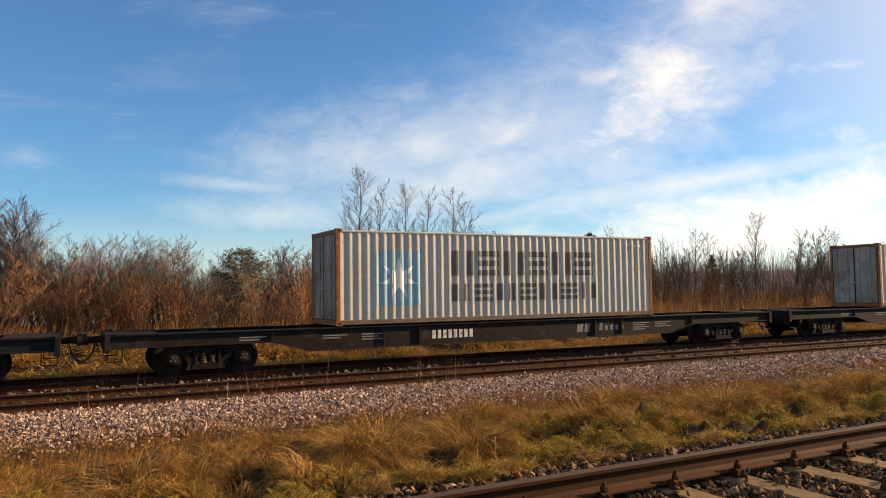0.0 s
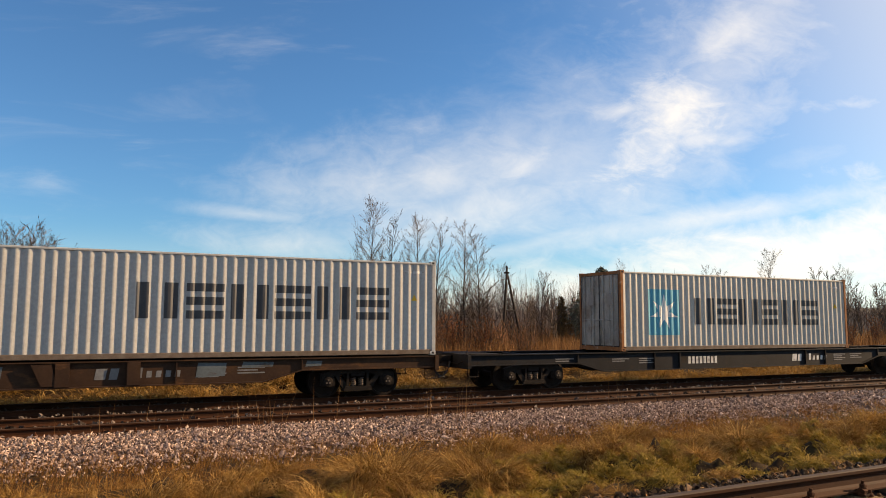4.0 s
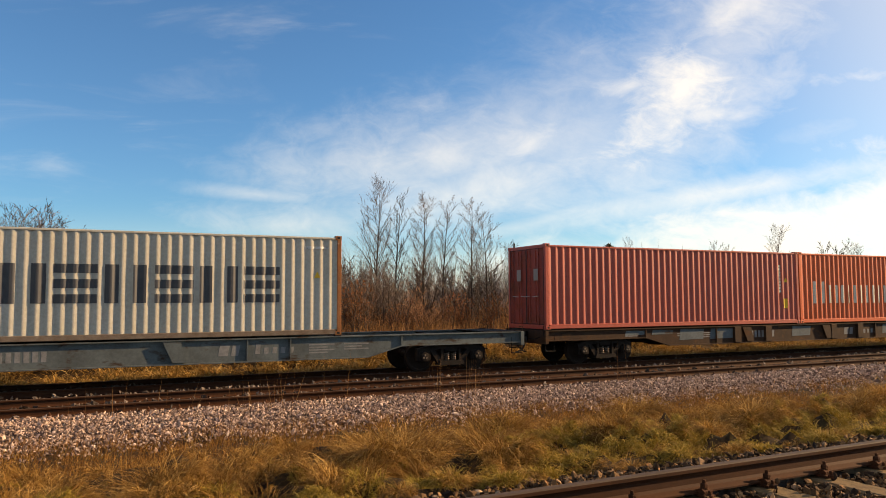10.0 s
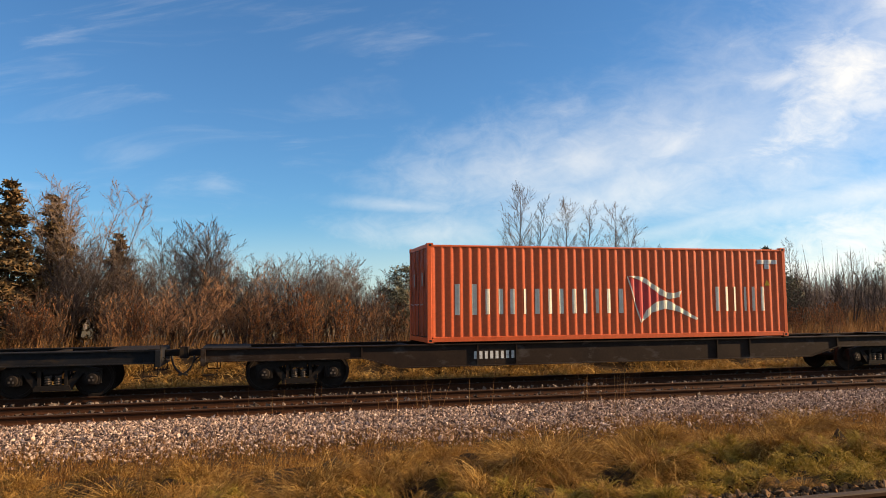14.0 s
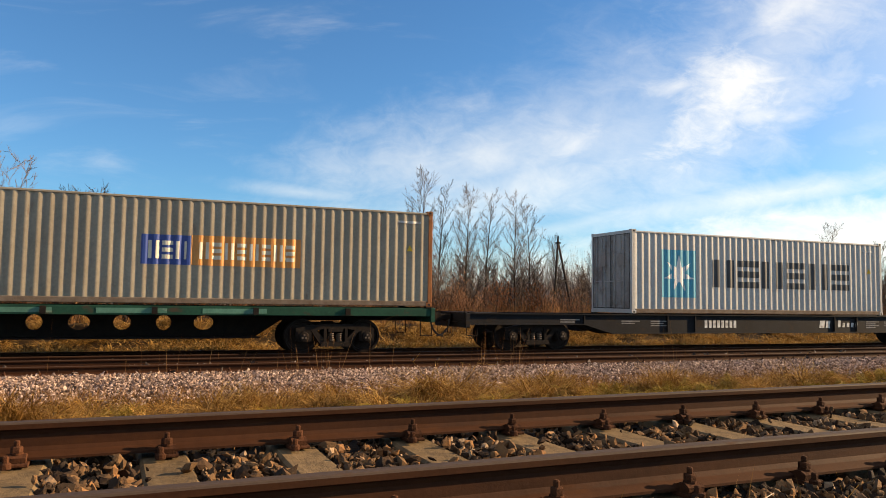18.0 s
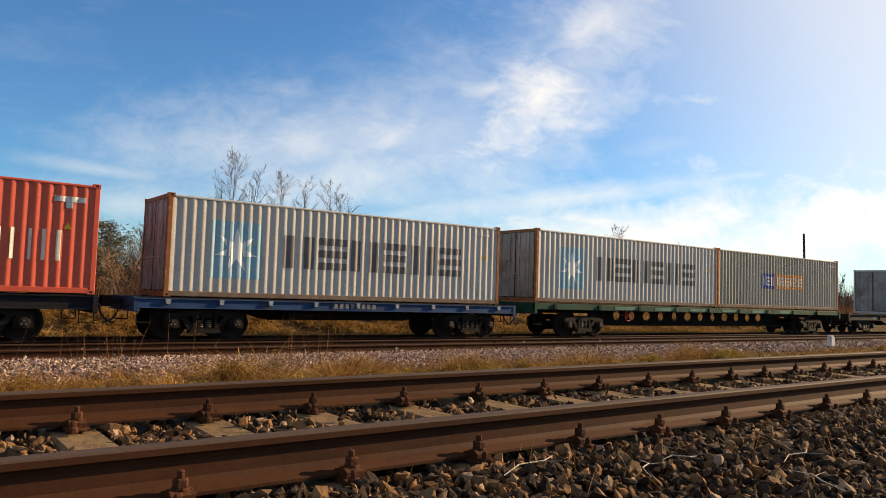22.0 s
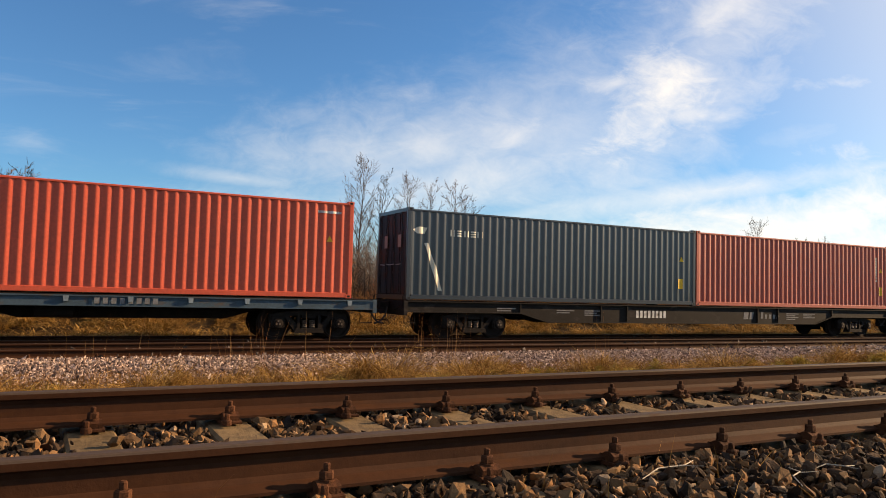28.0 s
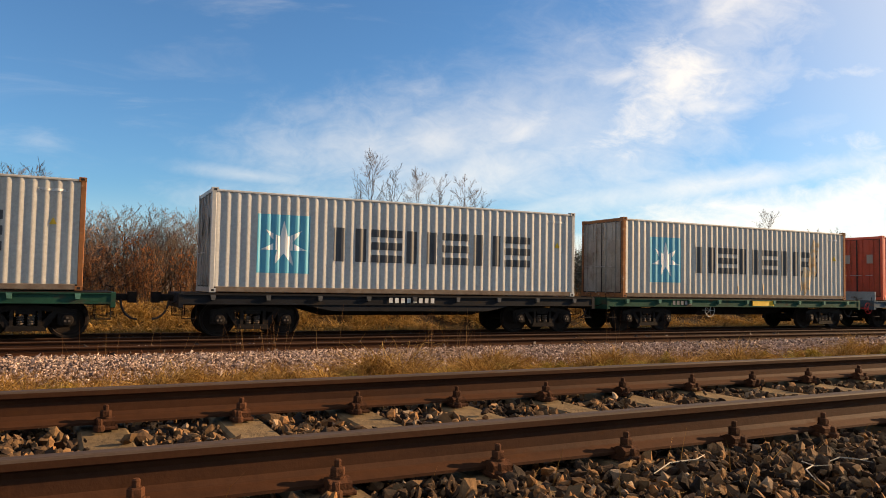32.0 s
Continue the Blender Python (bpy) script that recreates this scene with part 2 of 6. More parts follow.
    if through_light:
        # thin blades let part of the light through
        glow = N("ShaderNodeBsdfTranslucent")
        L(colour, glow.inputs["Color"])
        mix = N("ShaderNodeMixShader")
        mix.inputs["Fac"].default_value = through_light
        L(bsdf.outputs[0], mix.inputs[1])
        L(glow.outputs[0], mix.inputs[2])
        L(mix.outputs[0], nt.nodes["Material Output"].inputs["Surface"])
    MATS[name] = m
    return m


RUST = (0.13, 0.055, 0.025)
rail_side = paint("rusty_rail", (0.053, 0.021, 0.009), 0.75, 0.0, (0.026, 0.011, 0.006), 0.7, 2.0, (0.5, 3, 3), bump=0.10, bump_scale=60, dirt=(0.060, 0.024, 0.009), dirt_at=(0.58, 0.7), dirt_scale=5, dirt_stretch=(0.6, 2, 2))
rail_head = paint("worn_rail_head", (0.066, 0.046, 0.034), 0.7, 0.0, (0.042, 0.030, 0.023), 0.6, 3.0, (0.3, 4, 4), bump=0.05, dirt=(0.07, 0.036, 0.02), dirt_at=(0.6, 0.75), dirt_scale=6)
rail_dull = paint("dull_rail_head", (0.060, 0.034, 0.022), 0.75, 0.0, (0.035, 0.020, 0.013), 0.7, 3.0, (0.3, 4, 4), bump=0.05)
bolt_mat = paint("rusty_bolt", (0.065, 0.026, 0.012), 0.85, 0.0, (0.03, 0.014, 0.008), 0.7, 20.0, bump=0.4, spread=0.3)
concrete = paint("sleeper_concrete", (0.195, 0.134, 0.070), 0.9, 0.0, (0.07, 0.052, 0.032), 0.8, 5.0, dirt=(0.06, 0.04, 0.025), dirt_scale=4, bump=0.4, bump_scale=50, spread=0.2)
stone_dark = paint("dark_ballast", (0.1, 0.08, 0.06), 0.85, 0, None, 0.35, 25.0, bump=0.35, bump_scale=60, island=1.0,
                   ramp=[(0.0, (0.011, 0.008, 0.006)), (0.25, (0.034, 0.019, 0.011)), (0.5, (0.085, 0.048, 0.024)), (0.75, (0.170, 0.098, 0.045)), (0.92, (0.26, 0.125, 0.046)), (1.0, (0.34, 0.245, 0.155))])
stone_pink = paint("pink_ballast", (0.35, 0.27, 0.25), 0.85, 0, None, 0.3, 25.0, bump=0.3, bump_scale=60, island=1.0,
                   ramp=[(0.0, (0.06, 0.037, 0.027)), (0.3, (0.18, 0.118, 0.087)), (0.65, (0.37, 0.257, 0.194)), (1.0, (0.64, 0.50, 0.40))])
stone_oily = paint("oily_ballast", (0.05, 0.04, 0.035), 0.85, 0, None, 0.35, 25.0, bump=0.3, bump_scale=60, island=1.0,
                   ramp=[(0.0, (0.025, 0.018, 0.014)), (0.6, (0.075, 0.056, 0.045)), (1.0, (0.20, 0.155, 0.125))])
stone_grey = paint("dull_ballast", (0.1, 0.09, 0.08), 0.85, 0, None, 0.35, 25.0, bump=0.3, bump_scale=60, island=1.0,
                   ramp=[(0.0, (0.03, 0.023, 0.019)), (0.5, (0.10, 0.078, 0.064)), (1.0, (0.27, 0.22, 0.185))])
gravel_dark = paint("gravel_bed_dark", (0.03, 0.022, 0.015), 0.95, 0, (0.014, 0.011, 0.009), 0.8, 14.0, bump=0.9, bump_scale=28, dirt=(0.055, 0.038, 0.024), dirt_scale=12)
gravel_pink = paint("gravel_bed_pink", (0.11, 0.08, 0.07), 0.95, 0, (0.04, 0.03, 0.027), 0.8, 13.0, bump=0.9, bump_scale=24, dirt=(0.2, 0.15, 0.135), dirt_scale=16)
earth = paint("dry_grass_ground", (0.040, 0.024, 0.010), 0.95, 0, (0.016, 0.010, 0.005), 0.8, 2.2, bump=0.9, bump_scale=18, dirt=(0.042, 0.036, 0.012), dirt_scale=0.7)
field = paint("winter_field", (0.10, 0.085, 0.05), 0.95, 0, (0.055, 0.05, 0.03), 0.7, 0.05, bump=0.4, dirt=(0.12, 0.10, 0.06), dirt_scale=0.02)
straw = paint("dry_grass", (0.34, 0.22, 0.07), 0.8, 0, (0.16, 0.080, 0.020), 0.75, 1.6, bump=0, island=1.0, through_light=0.25,
              ramp=[(0.0, (0.08, 0.038, 0.010)), (0.35, (0.205, 0.108, 0.025)), (0.75, (0.41, 0.232, 0.058)), (1.0, (0.68, 0.44, 0.15))])
straw_bank = paint("golden_grass", (0.4, 0.26, 0.08), 0.8, 0, (0.20, 0.11, 0.03), 0.7, 1.2, bump=0, island=1.0, through_light=0.25,
                   ramp=[(0.0, (0.12, 0.06, 0.016)), (0.4, (0.32, 0.18, 0.045)), (0.8, (0.52, 0.32, 0.09)), (1.0, (0.70, 0.48, 0.18))])
straw_red = paint("russet_grass", (0.3, 0.14, 0.06), 0.75, 0, None, 0.3, 3.0, bump=0, island=1.0, through_light=0.25,
                  ramp=[(0.0, (0.075, 0.031, 0.008)), (0.4, (0.175, 0.077, 0.018)), (0.8, (0.30, 0.156, 0.038)), (1.0, (0.47, 0.29, 0.09))])
green = paint("mossy_grass", (0.1, 0.1, 0.03), 0.75, 0, (0.13, 0.095, 0.018), 0.6, 1.7, bump=0, island=1.0, through_light=0.25,
              ramp=[(0.0, (0.10, 0.066, 0.010)), (0.4, (0.26, 0.182, 0.026)), (0.8, (0.44, 0.300, 0.052)), (1.0, (0.60, 0.40, 0.11))])
bark = paint("grey_bark", (0.085, 0.064, 0.050), 0.9, 0, (0.045, 0.034, 0.027), 0.7, 2.5, (1, 1, 0.3), bump=0.4)
twig_mat = paint("bare_twigs", (0.145, 0.108, 0.086), 0.9, 0, (0.09, 0.066, 0.052), 0.5, 1.0, bump=0, spread=0.2)
twig_warm = paint("warm_brown_twigs", (0.30, 0.165, 0.088), 0.9, 0, (0.19, 0.098, 0.050), 0.6, 0.7, bump=0, spread=0.25)
twig_red = paint("russet_twigs", (0.26, 0.128, 0.058), 0.9, 0, (0.17, 0.080, 0.036), 0.6, 0.8, bump=0, spread=0.25)
reed_mat = paint("dead_stems", (0.2, 0.12, 0.05), 0.85, 0, None, 0.3, 2.0, bump=0, island=1.0,
                 ramp=[(0.0, (0.07, 0.032, 0.014)), (0.5, (0.19, 0.090, 0.034)), (1.0, (0.36, 0.20, 0.08))], through_light=0.25)
leaf_brown = paint("clinging_dead_leaves", (0.24, 0.09, 0.03), 0.8, 0, (0.12, 0.045, 0.02), 0.6, 3.0, bump=0, island=1.0, spread=0.4)
# tones lifted to pale grey, standing in for the haze of distance
far_twigs = paint("far_winter_woods", (0.10, 0.075, 0.06), 0.9, 0, None, 0.4, 0.5, bump=0, island=1.0,
                  ramp=[(0.0, (0.13, 0.10, 0.086)), (0.5, (0.23, 0.185, 0.16)), (1.0, (0.34, 0.28, 0.24))])
needle = paint("conifer_needles", (0.14, 0.138, 0.097), 0.8, 0, (0.08, 0.083, 0.057), 0.6, 2.0, bump=0, island=1.0, spread=0.45)
needle_brown = paint("dry_conifer_needles", (0.15, 0.095, 0.042), 0.8, 0, (0.08, 0.05, 0.024), 0.6, 2.0, bump=0, island=1.0, spread=0.45)
pole_wood = paint("weathered_pole", (0.055, 0.043, 0.035), 0.9, 0, None, 0.6, 3.0, (3, 3, 0.4), bump=0.3)
grime = paint("black_running_gear", (0.012, 0.010, 0.009), 0.8, 0.0, (0.022, 0.016, 0.012), 0.7, 5.0, bump=0.3, dirt=(0.026, 0.018, 0.012), dirt_scale=4)
wheel_steel = paint("wheel_steel", (0.016, 0.012, 0.010), 0.75, 0.0, (0.028, 0.02, 0.015), 0.7, 4.0, bump=0.2)
spring_mat = paint("dusty_spring", (0.11, 0.085, 0.065), 0.6, 0.3, (0.05, 0.038, 0.03), 0.6, 9.0, bump=0.2)
hose_mat = paint("rubber_hose", (0.02, 0.018, 0.017), 0.6, bump=0.1)
white_mark = paint("white_marking", (0.62, 0.62, 0.60), 0.7, 0, (0.33, 0.32, 0.30), 0.7, 5.0, bump=0.05, dirt=(0.16, 0.14, 0.12), dirt_scale=5)
yellow_mark = paint("yellow_sticker", (0.72, 0.46, 0.03), 0.6, 0, None, 0.3, 5.0, bump=0.03)


# ---------------------------------------------------------------- building helpers
class Shape:
    """Gathers boxes, prisms, tubes and turned forms into one mesh."""

    def __init__(self):
        self.v, self.f, self.m = [], [], []

    def add(self, verts, faces, mi=0):
        k = len(self.v)
        self.v += [tuple(p) for p in verts]
        self.f += [tuple(i + k for i in f) for f in faces]
        self.m += [mi] * len(faces)
        return self

    def box(self, x0, x1, y0, y1, z0, z1, c=0.0, mi=0):
        """A box; c chamfers its upright and long edges."""
        if c <= 0:
            v = [(x, y, z) for x in (x0, x1) for y in (y0, y1) for z in (z0, z1)]
            f = [(0, 1, 3, 2), (4, 6, 7, 5), (0, 4, 5, 1), (2, 3, 7, 6), (0, 2, 6, 4), (1, 5, 7, 3)]
            return self.add(v, f, mi)
        ring = [(y0 + c, z0), (y1 - c, z0), (y1, z0 + c), (y1, z1 - c), (y1 - c, z1), (y0 + c, z1), (y0, z1 - c), (y0, z0 + c)]
        return self.prism_yz(ring, x0, x1, mi)

    def prism_yz(self, ring, x0, x1, mi=0):
        n = len(ring)
        v = [(x0, y, z) for y, z in ring] + [(x1, y, z) for y, z in ring]
        f = [(i, (i + 1) % n, n + (i + 1) % n, n + i) for i in range(n)]
        return self.add(v, f + [tuple(range(n))[::-1], tuple(range(n, 2 * n))], mi)

    def prism_xz(self, ring, y0, y1, mi=0):
        n = len(ring)
        v = [(x, y0, z) for x, z in ring] + [(x, y1, z) for x, z in ring]
        f = [(i, n + i, n + (i + 1) % n, (i + 1) % n) for i in range(n)]
        return self.add(v, f + [tuple(range(n)), tuple(range(n, 2 * n))[::-1]], mi)

    def prism_xy(self, ring, z0, z1, mi=0):
        n = len(ring)
        v = [(x, y, z0) for x, y in ring] + [(x, y, z1) for x, y in ring]
        f = [(i, (i + 1) % n, n + (i + 1) % n, n + i) for i in range(n)]
        return self.add(v, f + [tuple(range(n))[::-1], tuple(range(n, 2 * n))], mi)

    def tube(self, pts, r, n=6, mi=0):
        pts = [Vector(p) for p in pts]
        rr = r if isinstance(r, (list, tuple)) else [r] * len(pts)
        v = []
        for i, p in enumerate(pts):
            d = (pts[min(i + 1, len(pts) - 1)] - pts[max(i - 1, 0)]).normalized()
            a = d.cross(Vector((0.31, 0.17, 1) if abs(d.z) < 0.9 else (1, 0.2, 0))).normalized()
            b = d.cross(a)
            for k in range(n):
                w = 2 * math.pi * k / n
                v.append(p + rr[i] * (math.cos(w) * a + math.sin(w) * b))
        f = [(i * n + k, i * n + (k + 1) % n, (i + 1) * n + (k + 1) % n, (i + 1) * n + k) for i in range(len(pts) - 1) for k in range(n)]
        f += [tuple(range(n))[::-1], tuple(range((len(pts) - 1) * n, len(pts) * n))]
        return self.add(v, f, mi)

    def turned(self, profile, axis="y", n=20, at=(0, 0, 0), mi=0):
        """A turned form; profile: (along the axis, radius)."""
        v = []
        for a, r in profile:
            for k in range(n):
                w = 2 * math.pi * k / n
                c, s = r * math.cos(w), r * math.sin(w)
                p = {"y": (c, a, s), "x": (a, c, s), "z": (c, s, a)}[axis]
                v.append((p[0] + at[0], p[1] + at[1], p[2] + at[2]))
        f = [(i * n + k, i * n + (k + 1) % n, (i + 1) * n + (k + 1) % n, (i + 1) * n + k) for i in range(len(profile) - 1) for k in range(n)]
        f += [tuple(range(n)), tuple(range((len(profile) - 1) * n, len(profile) * n))[::-1]]
        return self.add(v, f, mi)

    def mesh(self, name, mats, smooth=False):
        me = bpy.data.meshes.new(name)
        me.from_pydata(self.v, [], self.f)
        for m in mats if isinstance(mats, (list, tuple)) else [mats]:
            me.materials.append(m)
        me.polygons.foreach_set("material_index", self.m)
        if smooth:
            me.polygons.foreach_set("use_smooth", [True] * len(self.f))
        bm = bmesh.new()
        bm.from_mesh(me)
        bmesh.ops.recalc_face_normals(bm, faces=bm.faces)
        bm.to_mesh(me)
        bm.free()
        me.update()
        return me


def part(name, data, material, parent, label="", m=None, smooth=False):
    """Links a shape or a ready mesh as ONE object under a thing or a part."""
    me = data.mesh(name, material, smooth) if isinstance(data, Shape) else data
    ob = new(name, me)
    ob.parent = parent
    if m is not None:
        ob.matrix_basis = m
    if label:
        ob["label"] = label
    return ob


def thing(name, label, category, group="", kind="", m=None):
    ob = new(name)
    ob.empty_display_size = 0.3
    tagged(ob, label, category, group, kind)
    if m is not None:
        ob.matrix_basis = m
    return ob


def cloud_mesh(name, verts, faces, material, smooth=False):
    """A mesh from arrays: faces all with as many corners."""
    verts, faces = np.asarray(verts, dtype=np.float32), np.asarray(faces, dtype=np.int32)
    me = bpy.data.meshes.new(name)
    k = faces.shape[1]
    me.vertices.add(len(verts))
    me.vertices.foreach_set("co", verts.ravel())
    me.loops.add(faces.size)
    me.loops.foreach_set("vertex_index", faces.ravel())
    me.polygons.add(len(faces))
    me.polygons.foreach_set("loop_start", np.arange(0, faces.size, k, dtype=np.int32))
    me.polygons.foreach_set("loop_total", np.full(len(faces), k, dtype=np.int32))
    me.polygons.foreach_set("use_smooth", np.full(len(faces), smooth))
    me.materials.append(material)
    me.update(calc_edges=True)
    me.validate()
    return me


# ---------------------------------------------------------------- ground
def smooth(a, b, x):
    t = np.clip((np.asarray(x, dtype=float) - a) / (b - a), 0, 1)
    return t * t * (3 - 2 * t)


def waves(x, y, seed, size, octaves=4):
    """A cheap rolling relief, about -1 to 1."""
    rng = np.random.RandomState(seed)
    out, amp, total = 0, 1.0, 0.0
    for _ in range(octaves):
        for _ in range(3):
            a, p = rng.uniform(0, 2 * math.pi), rng.uniform(0, 2 * math.pi)
            out = out + amp * np.sin((x * math.cos(a) + y * math.sin(a)) * 2 * math.pi / size + p)
        total += 1.7 * amp
        size, amp = size / 1.9, amp * 0.6
    return out / total


def from_track(x, y):
    """How far across from the middle of the near track, which runs a little askew."""
    return y - NEAR_SLOPE * np.clip(x, -60, 90) * (1 - smooth(3.0, 8.5, y))


def ground_z(x, y):
    x, y = np.asarray(x, dtype=float), np.asarray(y, dtype=float)
    n = from_track(x, y)
    near = -0.27 + GRADE * np.clip(x, -60, 90)
    z = near + (-0.62 - near) * smooth(1.7, 3.2, n)
    z = z - 0.30 * smooth(3.2, 5.8, n) - 0.22 * smooth(6.0, 9.0, y)
    meadow = smooth(1.9, 2.8, n) * (1 - 0.85 * smooth(6.2, 8.2, y)) * (1 - smooth(10.2, 11.2, y))
    z = z + meadow * (0.10 * waves(x, y, 3, 2.3) + 0.20 * waves(x, y, 5, 0.95, 3))
    z = z + 0.30 * smooth(2.5, 5, x) * smooth(2.2, 3.0, n) * (1 - smooth(5.8, 7.4, y)) * (0.45 - np.abs(waves(x, y, 15, 1.25, 2)) ** 0.8)
    z = z + 0.14 * smooth(9.8, 11.8, y) - 0.15 * smooth(15.4, 16.6, y)
    z = z - 0.20 * smooth(20.4, 21.5, y) + (0.95 + 0.12 * waves(x, y, 8, 4.0)) * smooth(21.5, 24.8, y)
    z = z - 0.5 * smooth(25, 35, y) * (1 - smooth(200, 400, y)) + 0.12 * waves(x, y, 9, 9.0) * smooth(25, 31, y)
    z = z + 16 * smooth(150, 480, y) * smooth(0, 700, x) + 5 * smooth(260, 900, y)
    z = z + 0.05 * waves(x, y, 11, 3.0) * (1 - smooth(-7, -4, y)) - 0.9 * (1 - smooth(-12, -5, y))
    return z


def build_ground():
    xs = np.concatenate([-np.geomspace(1800, 22, 26), np.arange(-20, -6, 0.4), np.arange(-6, 13, 0.17), np.arange(13, 40, 0.5), np.geomspace(40, 1900, 34)])
    ys = np.concatenate([-np.geomspace(1500, 13, 14), np.arange(-12, -7, 0.9), np.arange(-7, 1.6, 0.35), np.arange(1.6, 8, 0.15), np.arange(8, 11, 0.25), np.arange(11, 27, 0.5), np.geomspace(27.5, 2600, 30)])
    gx, gy = np.meshgrid(xs, ys, indexing="ij")
    gz = ground_z(gx, gy)
    v = np.stack([gx, gy, gz], -1).reshape(-1, 3)
    nx, ny = len(xs), len(ys)
    i, j = np.meshgrid(np.arange(nx - 1), np.arange(ny - 1), indexing="ij")
    a = (i * ny + j).ravel()
    f = np.stack([a, a + ny, a + ny + 1, a + 1], -1)
    me = cloud_mesh("ground", v, f, gravel_dark, True)
    for m in (earth, gravel_pink, field):
        me.materials.append(m)
    mid = v[f].mean(1)
    cy = from_track(mid[:, 0], mid[:, 1]) + 0.25 * waves(mid[:, 0], mid[:, 1], 21, 1.7, 3)
    idx = np.where(cy < -4.5, 1, np.where(cy < 1.95, 0, np.where(cy < 10.4, 1, np.where(cy < 13.1, 2, np.where(cy < 20.7, 0, np.where(cy < 62, 1, 3))))))
    me.polygons.foreach_set("material_index", idx.astype(np.int32))
    tagged(new("ground", me), "trackside ground of dry winter grass, gravel beds and far fields", "ground", kind="structure")


build_ground()

# ---------------------------------------------------------------- tracks
RAIL = [(-0.075, 0), (0.075, 0), (0.075, 0.012), (0.022, 0.034), (0.010, 0.055), (0.009, 0.115), (0.016, 0.135), (0.0365, 0.146),
        (0.0375, 0.170), (0.034, 0.177), (0.024, 0.180), (-0.024, 0.180), (-0.034, 0.177), (-0.0375, 0.170), (-0.0365, 0.146),
        (-0.016, 0.135), (-0.009, 0.115), (-0.010, 0.055), (-0.022, 0.034), (-0.075, 0.012)]


def rail_shape(x0, x1):
    s = Shape()
    n = len(RAIL)
    v = [(x0, y, z - 0.18) for y, z in RAIL] + [(x1, y, z - 0.18) for y, z in RAIL]
    for i in range(n):
        j = (i + 1) % n
        top = min(RAIL[i][1], RAIL[j][1]) > 0.168
        s.add([v[i], v[j], v[n + j], v[n + i]], [(0, 1, 2, 3)], 1 if top else 0)
    s.add(v[:n], [tuple(range(n))])
    s.add(v[n:], [tuple(range(n))])
    return s


def sleeper_mesh(length=2.70):
    s = Shape()
    # a prestressed sleeper: wider below, higher under the rails, dished in the middle
    for x0, x1, za, zb in ((-length / 2, -0.45, 0.0, -0.015), (-0.45, 0.45, -0.015, -0.015), (0.45, length / 2, -0.015, 0.0)):
        v = []
        for yy, zt in ((x0, za), (x1, zb)):
            v += [(-0.15, yy, -0.2), (0.15, yy, -0.2), (0.122, yy, zt - 0.015), (0.106, yy, zt), (-0.106, yy, zt), (-0.122, yy, zt - 0.015)]
        s.add(v, [(i, (i + 1) % 6, 6 + (i + 1) % 6, 6 + i) for i in range(6)] + [(5, 4, 3, 2, 1, 0), (6, 7, 8, 9, 10, 11)])
    return s.mesh("sleeper", concrete)


def chair_mesh(detail=True):
    """Rail fastening: clamp on a narrow plate, bolt with washer and nut, and an outer spike."""
    s = Shape()
    s.box(-0.055, 0.055, 0.03, 0.15, -0.200, -0.182, 0.005)
    s.prism_yz([(0.030, -0.182), (0.132, -0.182), (0.136, -0.156), (0.112, -0.142), (0.078, -0.142), (0.060, -0.152), (0.030, -0.156)], -0.044, 0.044)
    s.turned([(-0.144, 0.030), (-0.136, 0.030)], "z", 12, (0, 0.093, 0))
    s.turned([(-0.136, 0.026), (-0.133, 0.028), (-0.110, 0.028), (-0.105, 0.024)], "z", 6, (0, 0.093, 0))
    s.turned([(-0.108, 0.0135), (-0.082, 0.0135), (-0.077, 0.009)], "z", 8, (0, 0.093, 0))
    if detail:
        s.turned([(-0.195, 0.026), (-0.172, 0.026), (-0.165, 0.018)], "z", 10, (0.035, 0.178, 0))
        s.turned([(-0.17, 0.015), (-0.140, 0.015), (-0.135, 0.010)], "z", 6, (0.035, 0.178, 0))
    return s.mesh("fastening", bolt_mat)


NEAR_FRAME = pose(0, 0, 0, 0, math.degrees(math.atan(-GRADE)), NEAR_TURN)


def build_near_track():
    track = thing("railway_track", "rusty railway track on concrete sleepers in dark ballast", "railway track", kind="structure", m=NEAR_FRAME)
    for y in (-NEAR_GAUGE / 2, NEAR_GAUGE / 2):
        part("rail", rail_shape(-45, 130), [rail_side, rail_head], track, "rusty steel rail with a worn head", pose(0, y, 0))
    sm, cm = sleeper_mesh(), chair_mesh()
    rng = random.Random(5)
    for i in range(-36, 180):
        x = i * SLEEPER_STEP - 0.048 + rng.uniform(-0.012, 0.012)
        part("sleeper", sm, None, track, m=pose(x, rng.uniform(-0.02, 0.02), -0.199, 0, 0, rng.uniform(-0.7, 0.7)))
        if -9 <= i < 60:
            for y in (-NEAR_GAUGE / 2, NEAR_GAUGE / 2):
                for turn in (0, 180):
                    part("fastening", cm, None, track, m=pose(x, y, 0.0, 0, 0, turn + rng.uniform(-2, 2)))


def build_far_track(y0, z0, label):
    track = thing("railway_track", label, "railway track", kind="structure", m=pose(0, y0, z0))
    for y in (-NEAR_GAUGE / 2, NEAR_GAUGE / 2):
        part("rail", rail_shape(-340, 420), [rail_side, rail_dull], track, "rusty steel rail with a worn head", pose(0, y, 0))
    sm, cm = sleeper_mesh(), chair_mesh(False)
    for i in range(-22, 75):
        x = i * 0.6 + 0.17
        part("sleeper", sm, None, track, m=pose(x, 0, -0.2))
        if y0 == EMPTY_Y and -14 <= i < 60:
            part("fastening", cm, None, track, m=pose(x, -NEAR_GAUGE / 2, 0, 0, 0, 180))


